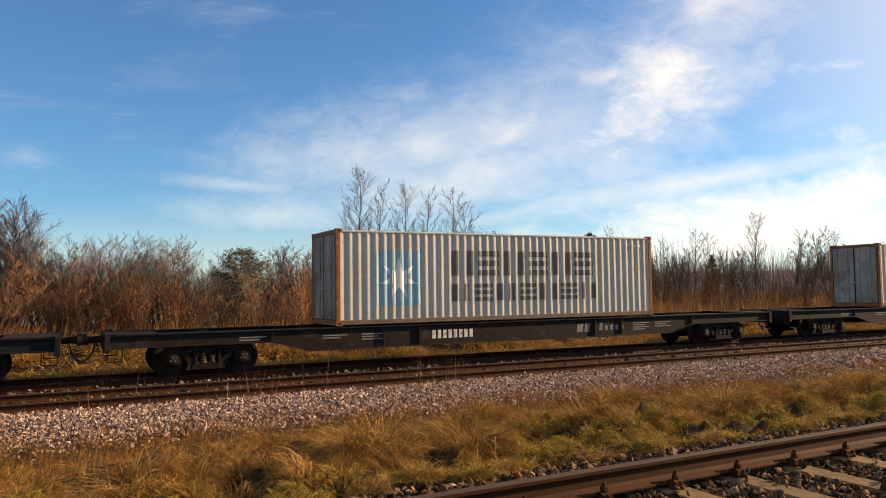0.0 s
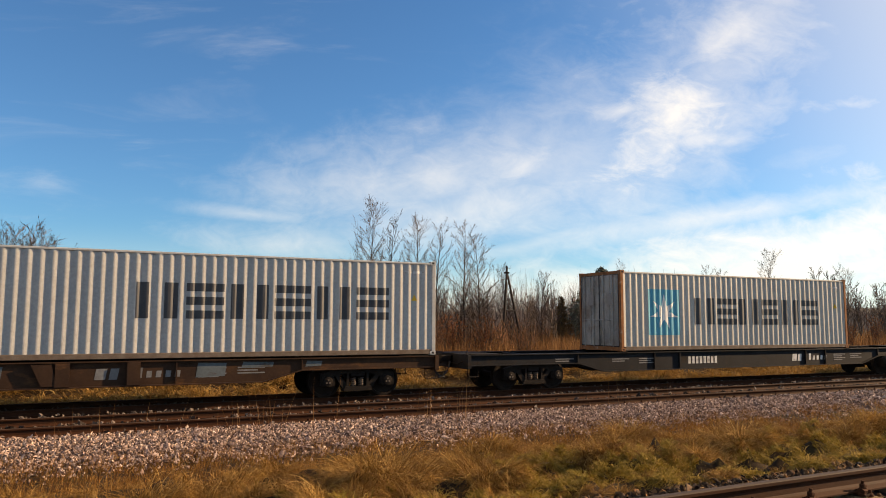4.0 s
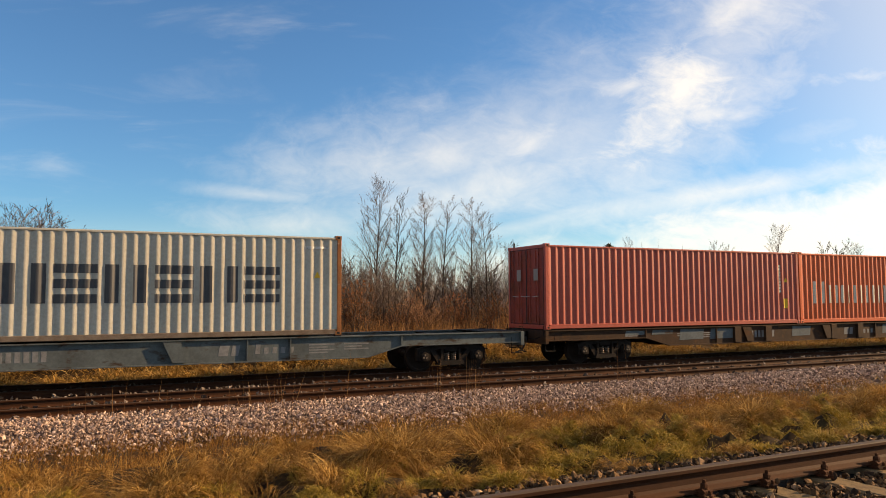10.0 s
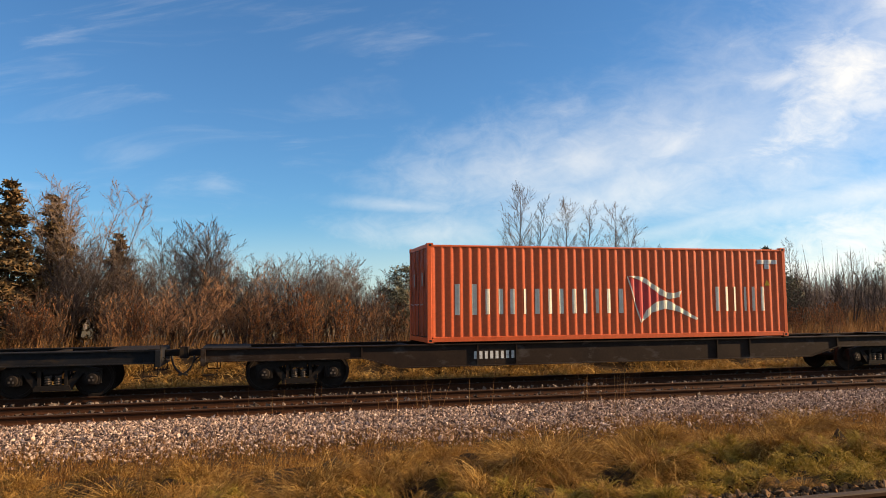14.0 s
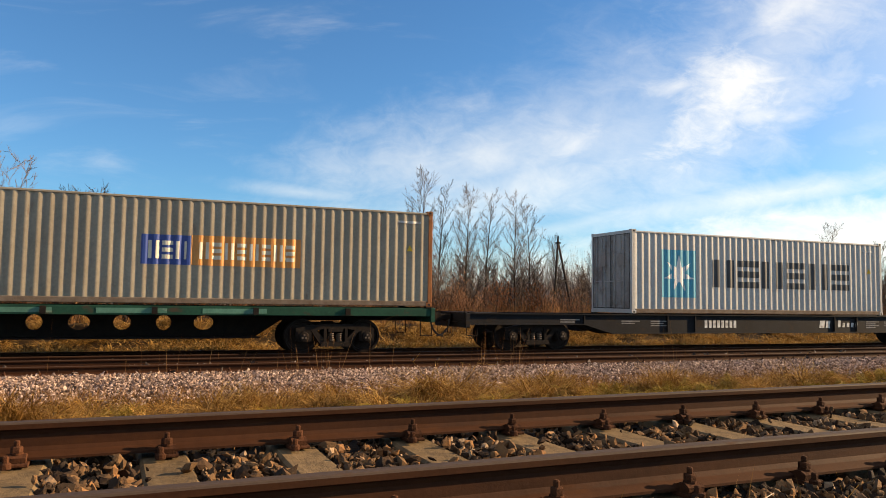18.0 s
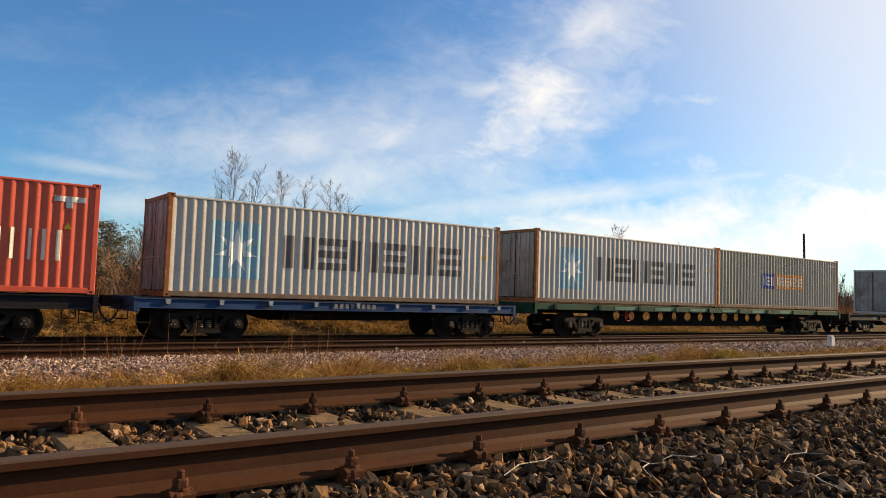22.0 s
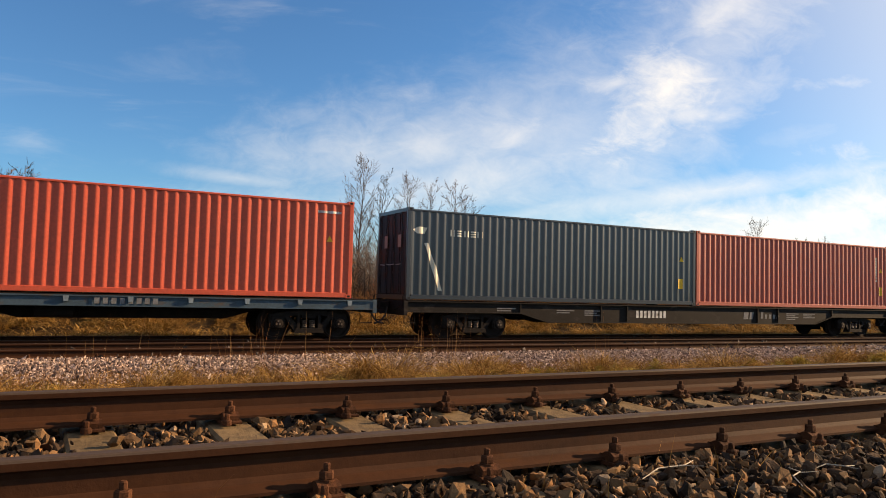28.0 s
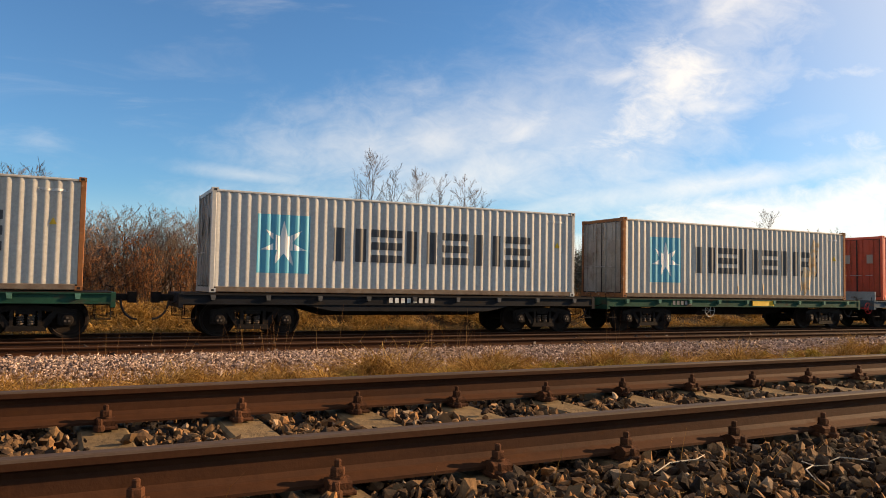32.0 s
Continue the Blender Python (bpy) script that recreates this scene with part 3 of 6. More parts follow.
# ---------------------------------------------------------------- loose stones
def stone_cloud(name, spots, sizes, material, label, seed, small=False):
    """Broken stones: angular lumps, each turned its own way."""
    rng = np.random.RandomState(seed)
    if not small:
        # a broken lump of twenty facets
        g = (1 + 5 ** 0.5) / 2
        base = np.array([(-1, g, 0), (1, g, 0), (-1, -g, 0), (1, -g, 0), (0, -1, g), (0, 1, g), (0, -1, -g), (0, 1, -g), (g, 0, -1), (g, 0, 1), (-g, 0, -1), (-g, 0, 1)]) * 0.56
        tri = np.array([(0, 11, 5), (0, 5, 1), (0, 1, 7), (0, 7, 10), (0, 10, 11), (1, 5, 9), (5, 11, 4), (11, 10, 2), (10, 7, 6), (7, 1, 8), (3, 9, 4), (3, 4, 2), (3, 2, 6), (3, 6, 8), (3, 8, 9), (4, 9, 5), (2, 4, 11), (6, 2, 10), (8, 6, 7), (9, 8, 1)])
    else:
        base = np.array([(1.3, 0, 0), (-1.3, 0, 0), (0, 1.3, 0), (0, -1.3, 0), (0, 0, 1.3), (0, 0, -1.3)])
        tri = np.array([(0, 2, 4), (2, 1, 4), (1, 3, 4), (3, 0, 4), (2, 0, 5), (1, 2, 5), (3, 1, 5), (0, 3, 5)])
    m = len(base)
    n = len(spots)
    v = base[None] * (1 + rng.uniform(-0.32, 0.28, (n, m, 1))) + rng.uniform(-0.24, 0.24, (n, m, 3))
    v *= rng.uniform(0.6, 1.2, (n, 1, 3)) * np.array((1.3, 1.0, 0.55))
    q = rng.normal(size=(n, 4))
    q /= np.linalg.norm(q, axis=1)[:, None]
    w, x, y, z = q.T
    R = np.stack([np.stack([1 - 2 * (y * y + z * z), 2 * (x * y - z * w), 2 * (x * z + y * w)], -1),
                  np.stack([2 * (x * y + z * w), 1 - 2 * (x * x + z * z), 2 * (y * z - x * w)], -1),
                  np.stack([2 * (x * z - y * w), 2 * (y * z + x * w), 1 - 2 * (x * x + y * y)], -1)], 1)
    v = np.einsum("nij,nkj->nki", R, v) * (np.asarray(sizes) / 2)[:, None, None] + np.asarray(spots)[:, None, :]
    f = (tri[None] + m * np.arange(n)[:, None, None]).reshape(-1, 3)
    ob = new(name, cloud_mesh(name, v.reshape(-1, 3), f, material))
    return tagged(ob, label, "gravel", kind="stuff")


def build_ballast():
    rng = np.random.RandomState(11)

    def bed(n, x0, x1, y0, y1, size, power=1.0):
        x = x0 + (x1 - x0) * rng.uniform(0, 1, n) ** power
        return x, rng.uniform(y0, y1, n), np.clip(size * np.exp(rng.normal(-0.06, 0.36, n)), size * 0.4, size * 1.7)

    def near(n, x0, x1, y0, y1, size, name, power=1.0, small=False):
        x, y, s = bed(n, x0, x1, y0, y1, size, power)
        k = (x + 0.048) / SLEEPER_STEP
        a = np.abs(k - np.round(k)) * SLEEPER_STEP
        on_sleeper = (a < 0.135) & (y > -1.02 - 0.25 * np.sin(x * 9.1)) & (y < 1.15)
        under_rail = np.abs(np.abs(y) - NEAR_GAUGE / 2) < 0.10
        crib = np.where((np.abs(y) < 0.66), 0.0, 0.01)
        z = -0.238 + crib + rng.uniform(-0.04, 0.028, n) + 0.03 * (y < -1.0) - 0.05 * smooth(1.5, 1.9, np.abs(y)) - 0.05 * under_rail + 0.012 * waves(x, y, 31, 1.3)
        z = z + GRADE * x
        outer = y > 1.75
        wx, wy = x - NEAR_SLOPE * y, y + NEAR_SLOPE * x
        z = np.where(outer, np.maximum(ground_z(wx, wy) + rng.uniform(-0.01, 0.03, n), z - 0.3), z)
        z = np.where(y < -1.6, z - 0.05 * (-1.6 - y) * 0.5, z)
        keep = ~(on_sleeper & (rng.uniform(0, 1, n) > 0.015)) & ~(under_rail & (rng.uniform(0, 1, n) > 0.25))
        z = np.where(on_sleeper, -0.185 + GRADE * x, z)
        stone_cloud(name, np.stack([wx, wy, z], -1)[keep], s[keep], stone_dark, "dark angular ballast stones round the sleepers", 12, small)

    near(22000, -5, 8, -2.6, 1.9, 0.047, "ballast_stones")
    near(14000, 8, 20, -2.2, 2.0, 0.062, "ballast_stones", small=True)
    near(8000, 20, 45, -2.0, 2.1, 0.09, "ballast_stones", small=True)
    near(12000, -3.5, 9, -0.75, 0.75, 0.045, "ballast_stones")
    near(16000, -3, 8, -2.9, -0.85, 0.040, "ballast_stones")
    near(9000, -26, -5, -2.4, 1.9, 0.085, "ballast_stones", small=True)
    near(9000, -6, 9, -4.5, -2.7, 0.055, "ballast_stones", small=True)
    # pink chippings of the far tracks
    for n, x0, x1, y0, y1, size in ((82000, -10, 18, 9.2, 13.15, 0.041), (22000, 18, 45, 9.2, 13.15, 0.072), (8000, 45, 90, 9.2, 13.15, 0.13)):
        x, y, s = bed(n, x0, x1, y0, y1, size)
        edge = 10.35 + 0.02 * x + 0.3 * waves(x, 0 * x, 41, 3.0)
        thin = np.exp(-np.clip(edge - y, 0, 9) / 0.30)
        z = ground_z(x, y) + 0.02 + rng.uniform(-0.035, 0.035, n)
        keep = rng.uniform(0, 1, n) < thin
        for yt in (EMPTY_Y, TRAIN_Y):
            keep &= np.abs(np.abs(y - yt) - NEAR_GAUGE / 2) > 0.09
        stone_cloud("ballast_stones", np.stack([x, y, z], -1)[keep], s[keep], stone_pink, "pale pinkish granite chippings beside the far tracks", 13, True)
    # darker, oily stones between the far rails, with paler ones along the sleeper ends
    x, y, s = bed(17000, -12, 50, 12.95, 20.4, 0.075)
    z = ground_z(x, y) + 0.06 + rng.uniform(-0.035, 0.03, len(x))
    inside = (np.abs(y - EMPTY_Y) < 0.72) | (np.abs(y - TRAIN_Y) < 0.95)
    keep = np.minimum(np.abs(np.abs(y - EMPTY_Y) - NEAR_GAUGE / 2), np.abs(np.abs(y - TRAIN_Y) - NEAR_GAUGE / 2)) > 0.09
    p = np.stack([x, y, z], -1)
    stone_cloud("ballast_stones", p[keep & inside], s[keep & inside], stone_oily, "dark oily ballast stones between the far rails", 14, True)
    stone_cloud("ballast_stones", p[keep & ~inside], s[keep & ~inside], stone_grey, "dull grey-brown ballast stones beside the far rails", 15, True)


# ---------------------------------------------------------------- grass
def blades(name, roots, length, lean, width, material, label, seed, droop=0.5, wind=(0.25, 0.1)):
    """Blades of grass: bent, tapering strips of two pieces."""
    rng = np.random.RandomState(seed)
    n = len(roots)
    az = rng.uniform(0, 2 * math.pi, n)
    tilt = np.abs(rng.normal(0, 1, n)) * lean
    d = np.stack([np.cos(az) * np.sin(tilt) + wind[0] * lean, np.sin(az) * np.sin(tilt) + wind[1] * lean, np.cos(tilt)], -1)
    d /= np.linalg.norm(d, axis=1)[:, None]
    ln = np.asarray(length) * rng.uniform(0.55, 1.25, n)
    if name == "grass":
        ln = ln * (1 - 0.7 * smooth(5.8, 7.6, roots[:, 1]) * (1 - smooth(12, 18, roots[:, 1])))
    sidev = np.stack([-np.sin(az + 1.1), np.cos(az + 1.1), 0 * az], -1)
    w = np.asarray(width) * rng.uniform(0.6, 1.3, n)
    pts = []
    p = np.asarray(roots, dtype=float)
    dd = d.copy()
    for k, (step, ww) in enumerate(((0.0, 1.0), (0.55, 0.8), (0.45, 0.12))):
        p = p + dd * (ln * step)[:, None]
        dd = dd + np.stack([d[:, 0] * droop * 0.6, d[:, 1] * droop * 0.6, -droop * (0.5 + 0.7 * k) * np.ones(n)], -1) * rng.uniform(0.3, 1.3, n)[:, None]
        dd /= np.linalg.norm(dd, axis=1)[:, None]
        pts += [p - sidev * (w * ww / 2)[:, None], p + sidev * (w * ww / 2)[:, None]]
    v = np.stack(pts, 1).reshape(-1, 3)
    q = np.array([(0, 1, 3, 2), (2, 3, 5, 4)])
    f = (q[None] + 6 * np.arange(n)[:, None, None]).reshape(-1, 4)
    return tagged(new(name, cloud_mesh(name, v, f, material)), label, "grass", kind="stuff")


def mops(name, heads, per, material, label, seed, width=0.006, shag=1.0):
    """Heaps of long matted grass: blades rise from the head of each heap, lean over and hang down all round it.
    heads: x, y, radius, height."""
    rng = np.random.RandomState(seed)
    heads = np.asarray(heads, dtype=float)
    n = np.maximum(40, (per * heads[:, 2] ** 1.5).astype(int))
    cx, cy, r, h = (np.repeat(heads[:, i], n) for i in range(4))
    lie = np.repeat(rng.uniform(0, 2 * math.pi, len(heads)), n)
    m = len(cx)
    az = rng.uniform(0, 2 * math.pi, m)
    q = r * 0.75 * np.sqrt(rng.uniform(0, 1, m))
    x, y = cx + q * np.cos(az), cy + 0.85 * q * np.sin(az)
    p = np.stack([x, y, ground_z(x, y) + h * 0.62 * (1 - (q / r) ** 2) - 0.03], -1)
    out = az + rng.normal(0, 0.9, m)
    dx, dy = np.cos(out) + 0.45 * np.cos(lie), np.sin(out) + 0.45 * np.sin(lie)
    rise = rng.uniform(-0.1, 1.1, m)
    d = np.stack([dx, dy, rise], -1)
    d /= np.linalg.norm(d, axis=1)[:, None]
    ln = (r * 0.5 + h * 0.6) * rng.uniform(0.35, 1.2, m) * shag
    turn = rng.normal(0, 0.45, m)
    w = width * rng.uniform(0.6, 1.4, m)
    sag = rng.uniform(0.35, 0.95, m)
    pts = []
    for k, ww in enumerate((1.0, 0.95, 0.75, 0.15)):
        side = np.stack([-d[:, 1], d[:, 0], 0.35 * np.sin(az * 3)], -1)
        side /= np.linalg.norm(side, axis=1)[:, None] + 1e-6
        pts += [p - side * (w * ww / 2)[:, None], p + side * (w * ww / 2)[:, None]]
        p = p + d * (ln / 3)[:, None]
        c, s_ = np.cos(turn), np.sin(turn)
        d = np.stack([d[:, 0] * c - d[:, 1] * s_, d[:, 0] * s_ + d[:, 1] * c, d[:, 2] - sag * (0.55 + 0.35 * k)], -1)
        d /= np.linalg.norm(d, axis=1)[:, None]
    v = np.stack(pts, 1).reshape(-1, 3)
    floor_z = ground_z(v[:, 0], v[:, 1]) + 0.004
    v[:, 2] = np.maximum(v[:, 2], floor_z)
    f = (np.array([(0, 1, 3, 2), (2, 3, 5, 4), (4, 5, 7, 6)])[None] + 8 * np.arange(m)[:, None, None]).reshape(-1, 4)
    return tagged(new(name, cloud_mesh(name, v, f, material)), label, "grass", kind="stuff")


def build_grass():
    rng = np.random.RandomState(23)

    def patch(n, x0, x1, y0, y1, per, spread, where=None):
        """Roots gathered into tufts."""
        k = max(1, n // per)
        cx, cy = rng.uniform(x0, x1, k), rng.uniform(y0, y1, k)
        if where is not None:
            ok = rng.uniform(0, 1, k) < where(cx, cy)
            cx, cy = cx[ok], cy[ok]
        k = len(cx)
        x, y = np.repeat(cx, per) + rng.normal(0, spread, k * per), np.repeat(cy, per) + rng.normal(0, spread, k * per)
        y = y + NEAR_SLOPE * x * (1 - smooth(2.0, 7.0, y)) * (y > 0)
        return np.stack([x, y, ground_z(x, y) - 0.02], -1)

    greenish = lambda x, y: np.clip(0.25 + 0.75 * smooth(1.5, 6, x) * (1 - smooth(5.2, 6.5, y)) + 0.35 * waves(x, y, 51, 2.6) + 0.3 * (1 - smooth(-2, 0, x)), 0.05, 1)
    strawy = lambda x, y: np.clip(1.15 - 0.85 * smooth(2, 7, x) * (1 - smooth(5.0, 7.0, y)) + 0.4 * waves(x, y, 53, 2.0), 0.1, 1)
    clump = lambda x, y: np.clip(0.55 + 1.5 * waves(x, y, 5, 0.95, 3), 0.04, 1)
    russet = lambda x, y: np.clip(0.15 + smooth(6.8, 8.9, y) + 0.3 * waves(x, y, 55, 2.5), 0, 1)
    lab = "tufts of dry yellow winter grass between the tracks"
    blades("grass", patch(15000, -6, 11, 2.2, 9.3, 46, 0.10, lambda x, y: strawy(x, y) * clump(x, y) * (1 - smooth(7.8, 9.0, y))), 0.17, 1.25, 0.0058, straw, lab, 1, 0.9)
    blades("grass", patch(34000, 11, 40, 2.0, 8.6, 34, 0.18, lambda x, y: strawy(x, y) * clump(x, y)), 0.25, 1.05, 0.013, straw, lab, 2, 0.9)
    blades("grass", patch(26000, -6, 13, 1.95, 6.6, 46, 0.10, lambda x, y: greenish(x, y) * (0.4 + 0.6 * clump(x, y))), 0.095, 0.9, 0.0075, green, "low mossy green grass beside the near track", 3, 0.6)
    blades("grass", patch(30000, 13, 45, 1.9, 7.0, 34, 0.2, greenish), 0.17, 0.85, 0.017, green, "low mossy green grass beside the near track", 4, 0.6)
    blades("short_grass", patch(56000, -7, 14, 6.8, 10.8, 18, 0.10, russet), 0.15, 0.40, 0.006, straw_red, "short russet grass along the gravel edge", 5, 0.3)
    blades("short_grass", patch(20000, 14, 45, 6.8, 10.8, 18, 0.14, russet), 0.16, 0.40, 0.013, straw_red, "short russet grass along the gravel edge", 6, 0.3)
    moss = lambda x, y: np.clip(0.35 + smooth(2.5, 5, x) + 0.5 * waves(x, y, 61, 1.6, 2), 0.05, 1)
    blades("moss", patch(26000, 0, 14, 2.0, 5.2, 46, 0.10, moss), 0.05, 0.9, 0.0085, green, "low cushions of yellow-green moss beside the near track", 15, 0.5)
    # the large shaggy tussocks
    for cx, cy, r, h in TUSSOCKS:
        mops("tussock", [(cx, cy, r, h), (cx + 0.5 * r, cy + 0.2 * r, r * 0.6, h * 0.8), (cx - 0.45 * r, cy - 0.25 * r, r * 0.6, h * 0.75)], 4200, straw, "large shaggy tussock of dry straw-yellow grass", int(100 + cx * 7 + cy), 0.0062, 1.15)
    # lesser heaps of matted grass, crowded together with dark hollows between them
    heads = [(rng.uniform(-6, 14), rng.uniform(2.7, 8.2), rng.uniform(0.16, 0.36), rng.uniform(0.14, 0.42)) for _ in range(185)]
    heads = [(x, y + NEAR_SLOPE * x * (1 - float(smooth(2.0, 7.0, y))), r, h * (1 - 0.45 * float(smooth(5.5, 8.0, y)))) for x, y, r, h in heads]
    golden = [t for t in heads if not (t[0] > 3.0 and t[1] < 6.0 and rng.uniform() < 0.8)]
    mops("grass", golden, 3400, straw, lab, 12, 0.0052)
    cushions = [(x, rng.uniform(2.75, 6.2) + NEAR_SLOPE * x * 0.6, rng.uniform(0.2, 0.46), rng.uniform(0.16, 0.36)) for x in rng.uniform(2.6, 15, 120)]
    mops("grass", cushions, 4200, green, "low heaps of mossy yellow-green grass beside the near track", 17, 0.0075, 0.42)
    mops("grass", [(rng.uniform(-6, 3), rng.uniform(2.7, 4.2), rng.uniform(0.16, 0.34), rng.uniform(0.1, 0.25)) for _ in range(34)], 3800, green, "low heaps of mossy yellow-green grass beside the near track", 19, 0.0065, 0.6)
    mops("grass", [(rng.uniform(14, 42), rng.uniform(2.9, 9.0), rng.uniform(0.3, 0.6), rng.uniform(0.16, 0.3)) for _ in range(150)], 700, straw, lab, 18, 0.014)
    # low tufts along the edge of the near ballast
    rim = [(x, rng.uniform(1.95, 2.75) + NEAR_SLOPE * x, rng.uniform(0.13, 0.27), rng.uniform(0.08, 0.20)) for x in rng.uniform(-6, 14, 150)]
    mops("grass", rim[:85], 4600, green, "low heaps of mossy yellow-green grass beside the near track", 20, 0.006, 0.6)
    mops("grass", rim[85:], 4600, straw, lab, 21, 0.0055, 0.7)
    # tufts in the chippings and the tall dry stalks
    g = np.concatenate([np.stack([rng.normal(cx, s, k), rng.normal(10.6, 0.25, k), 0 * np.zeros(k)], -1) for cx, s, k in ((5.2, 0.5, 180), (8.2, 0.35, 90), (0.5, 1.2, 90), (-1.5, 0.8, 80), (13, 1.0, 70), (18, 1.5, 70))])
    g[:, 2] = ground_z(g[:, 0], g[:, 1])
    blades("grass", g, 0.22, 0.4, 0.010, straw, "golden grass tufts growing at the foot of the chippings", 7, 0.5)
    g = np.concatenate([np.stack([rng.normal(cx, s, m), rng.normal(11.9, 0.5, m), np.zeros(m)], -1) for cx, s, m in ((5.6, 0.5, 34), (1.0, 0.9, 30), (11.5, 1.6, 14), (-2, 1, 12))])
    g[:, 2] = ground_z(g[:, 0], g[:, 1])
    blades("dry_stalks", g, 0.95, 0.16, 0.007, reed_mat, "tall thin dry weed stalks standing in the chippings", 8, 0.12)
    x, y = rng.uniform(-2.5, 7, 420), rng.uniform(-2.8, -0.95, 420)
    blades("dry_litter", np.stack([x, y, -0.19 + GRADE * x], -1), 0.15, 1.3, 0.0035, straw, "thin dry grass stems lying on the ballast", 13, 0.4)
    # rough grass on the near side, behind the path
    blades("grass", patch(22000, -10, 14, -9.5, -4.7, 44, 0.16), 0.16, 1.0, 0.012, straw, "tufts of dry grass beside the near track", 16, 0.8)
    # the bank behind the train
    heads = [(rng.uniform(-16, 46), rng.uniform(20.9, 24.6), rng.uniform(0.28, 0.62), rng.uniform(0.22, 0.45)) for _ in range(760)]
    mops("grass", heads, 420, straw_bank, "matted golden grass on the bank behind the train", 9, 0.019, 1.2)
    blades("grass", patch(9000, 50, 130, 21.0, 25.5, 40, 0.4), 0.5, 0.9, 0.05, straw_bank, "matted golden grass on the bank behind the train", 10, 1.0)


TUSSOCKS = [(1.0, 4.5, 0.62, 0.55), (0.2, 3.7, 0.42, 0.39), (2.5, 5.2, 0.50, 0.47), (2.1, 3.9, 0.40, 0.36), (-1.6, 4.4, 0.5, 0.36), (3.4, 6.3, 0.5, 0.39), (1.5, 6.3, 0.6, 0.34),
            (4.6, 5.0, 0.5, 0.31), (5.8, 4.4, 0.45, 0.29), (7.2, 5.0, 0.6, 0.34), (-3.0, 3.4, 0.5, 0.34), (8.8, 4.6, 0.6, 0.31), (11, 5.4, 0.8, 0.36), (7.8, 8.4, 0.7, 0.29), (-0.6, 5.6, 0.5, 0.31), (-2.6, 5.2, 0.5, 0.29)]


# ---------------------------------------------------------------- trees and shrubs
class Wood:
    """Tapering limbs gathered as rings of three or four sides."""

    def __init__(self):
        self.v, self.f, self.n = [], [], 0

    def limb(self, pts, radii, sides=3):
        base = self.n
        for i, p in enumerate(pts):
            d = (pts[min(i + 1, len(pts) - 1)] - pts[max(i - 1, 0)]).normalized()
            a = d.cross(Vector((0.3, 1, 0.1))).normalized()
            b = d.cross(a)
            for k in range(sides):
                w = 2 * math.pi * k / sides
                self.v.append(p + radii[i] * (math.cos(w) * a + math.sin(w) * b))
        for i in range(len(pts) - 1):
            for k in range(sides):
                j = (k + 1) % sides
                self.f.append((base + i * sides + k, base + i * sides + j, base + (i + 1) * sides + j, base + (i + 1) * sides + k))
        self.n += len(pts) * sides

    def spike(self, p, q, r):
        d = (q - p).normalized()
        a = d.cross(Vector((0.3, 1, 0.1))).normalized()
        b = d.cross(a)
        n = self.n
        self.v += [p + a * r, p + (b * 0.87 - a * 0.5) * r, p - (b * 0.87 + a * 0.5) * r, q]
        self.f += [(n, n + 1, n + 3), (n + 1, n + 2, n + 3), (n + 2, n, n + 3)]
        self.n += 4

    def mesh(self, name, material):
        quads = [f for f in self.f if len(f) == 4]
        flat = [f for f in self.f if len(f) == 3] + [(a, b, c) for a, b, c, d in quads] + [(a, c, d) for a, b, c, d in quads]
        return cloud_mesh(name, [tuple(p) for p in self.v], flat, material)


def bend(rng, p, d, length, steps, wild, up):
    """The bent line of a limb that turns upwards as it goes."""
    pts = [p.copy()]
    for _ in range(steps):
        d = (d + Vector((rng.gauss(0, wild), rng.gauss(0, wild), rng.gauss(0, wild * 0.5) + up))).normalized()
        p = p + d * (length / steps)
        pts.append(p.copy())
    return pts, d


def along(pts, t):
    k = min(int(t * (len(pts) - 1)), len(pts) - 2)
    f = t * (len(pts) - 1) - k
    return pts[k].lerp(pts[k + 1], f), (pts[k + 1] - pts[k]).normalized()


def sprays(rng, twigs, pts, r, length, count, twig, wild, up, fine):
    """Side shoots of a bough, each with its fine twigs."""
    for k in range(count):
        t = 0.18 + 0.80 * (k + rng.random()) / count
        at, d = along(pts, t)
        side = Vector((rng.gauss(0, 1), rng.gauss(0, 1), rng.gauss(0, 0.6))).normalized()
        ln = length * rng.uniform(0.24, 0.46) * (1.15 - 0.6 * t)
        line, e = bend(rng, at, (d + side * rng.uniform(0.45, 0.85)).normalized(), ln, 3, wild, up)
        rr = max(fine * 1.4, r * 0.42 * (1 - 0.5 * t))
        twigs.limb(line, [rr, rr * 0.8, fine * 1.1, fine * 0.7])
        for _ in range(twig):
            q, dd = along(line, rng.uniform(0.15, 1.0))
            w = Vector((rng.gauss(0, 1), rng.gauss(0, 1), rng.gauss(0.2, 0.7))).normalized()
            twigs.spike(q, q + (dd + w * 0.5).normalized() * ln * rng.uniform(0.3, 0.7), fine)


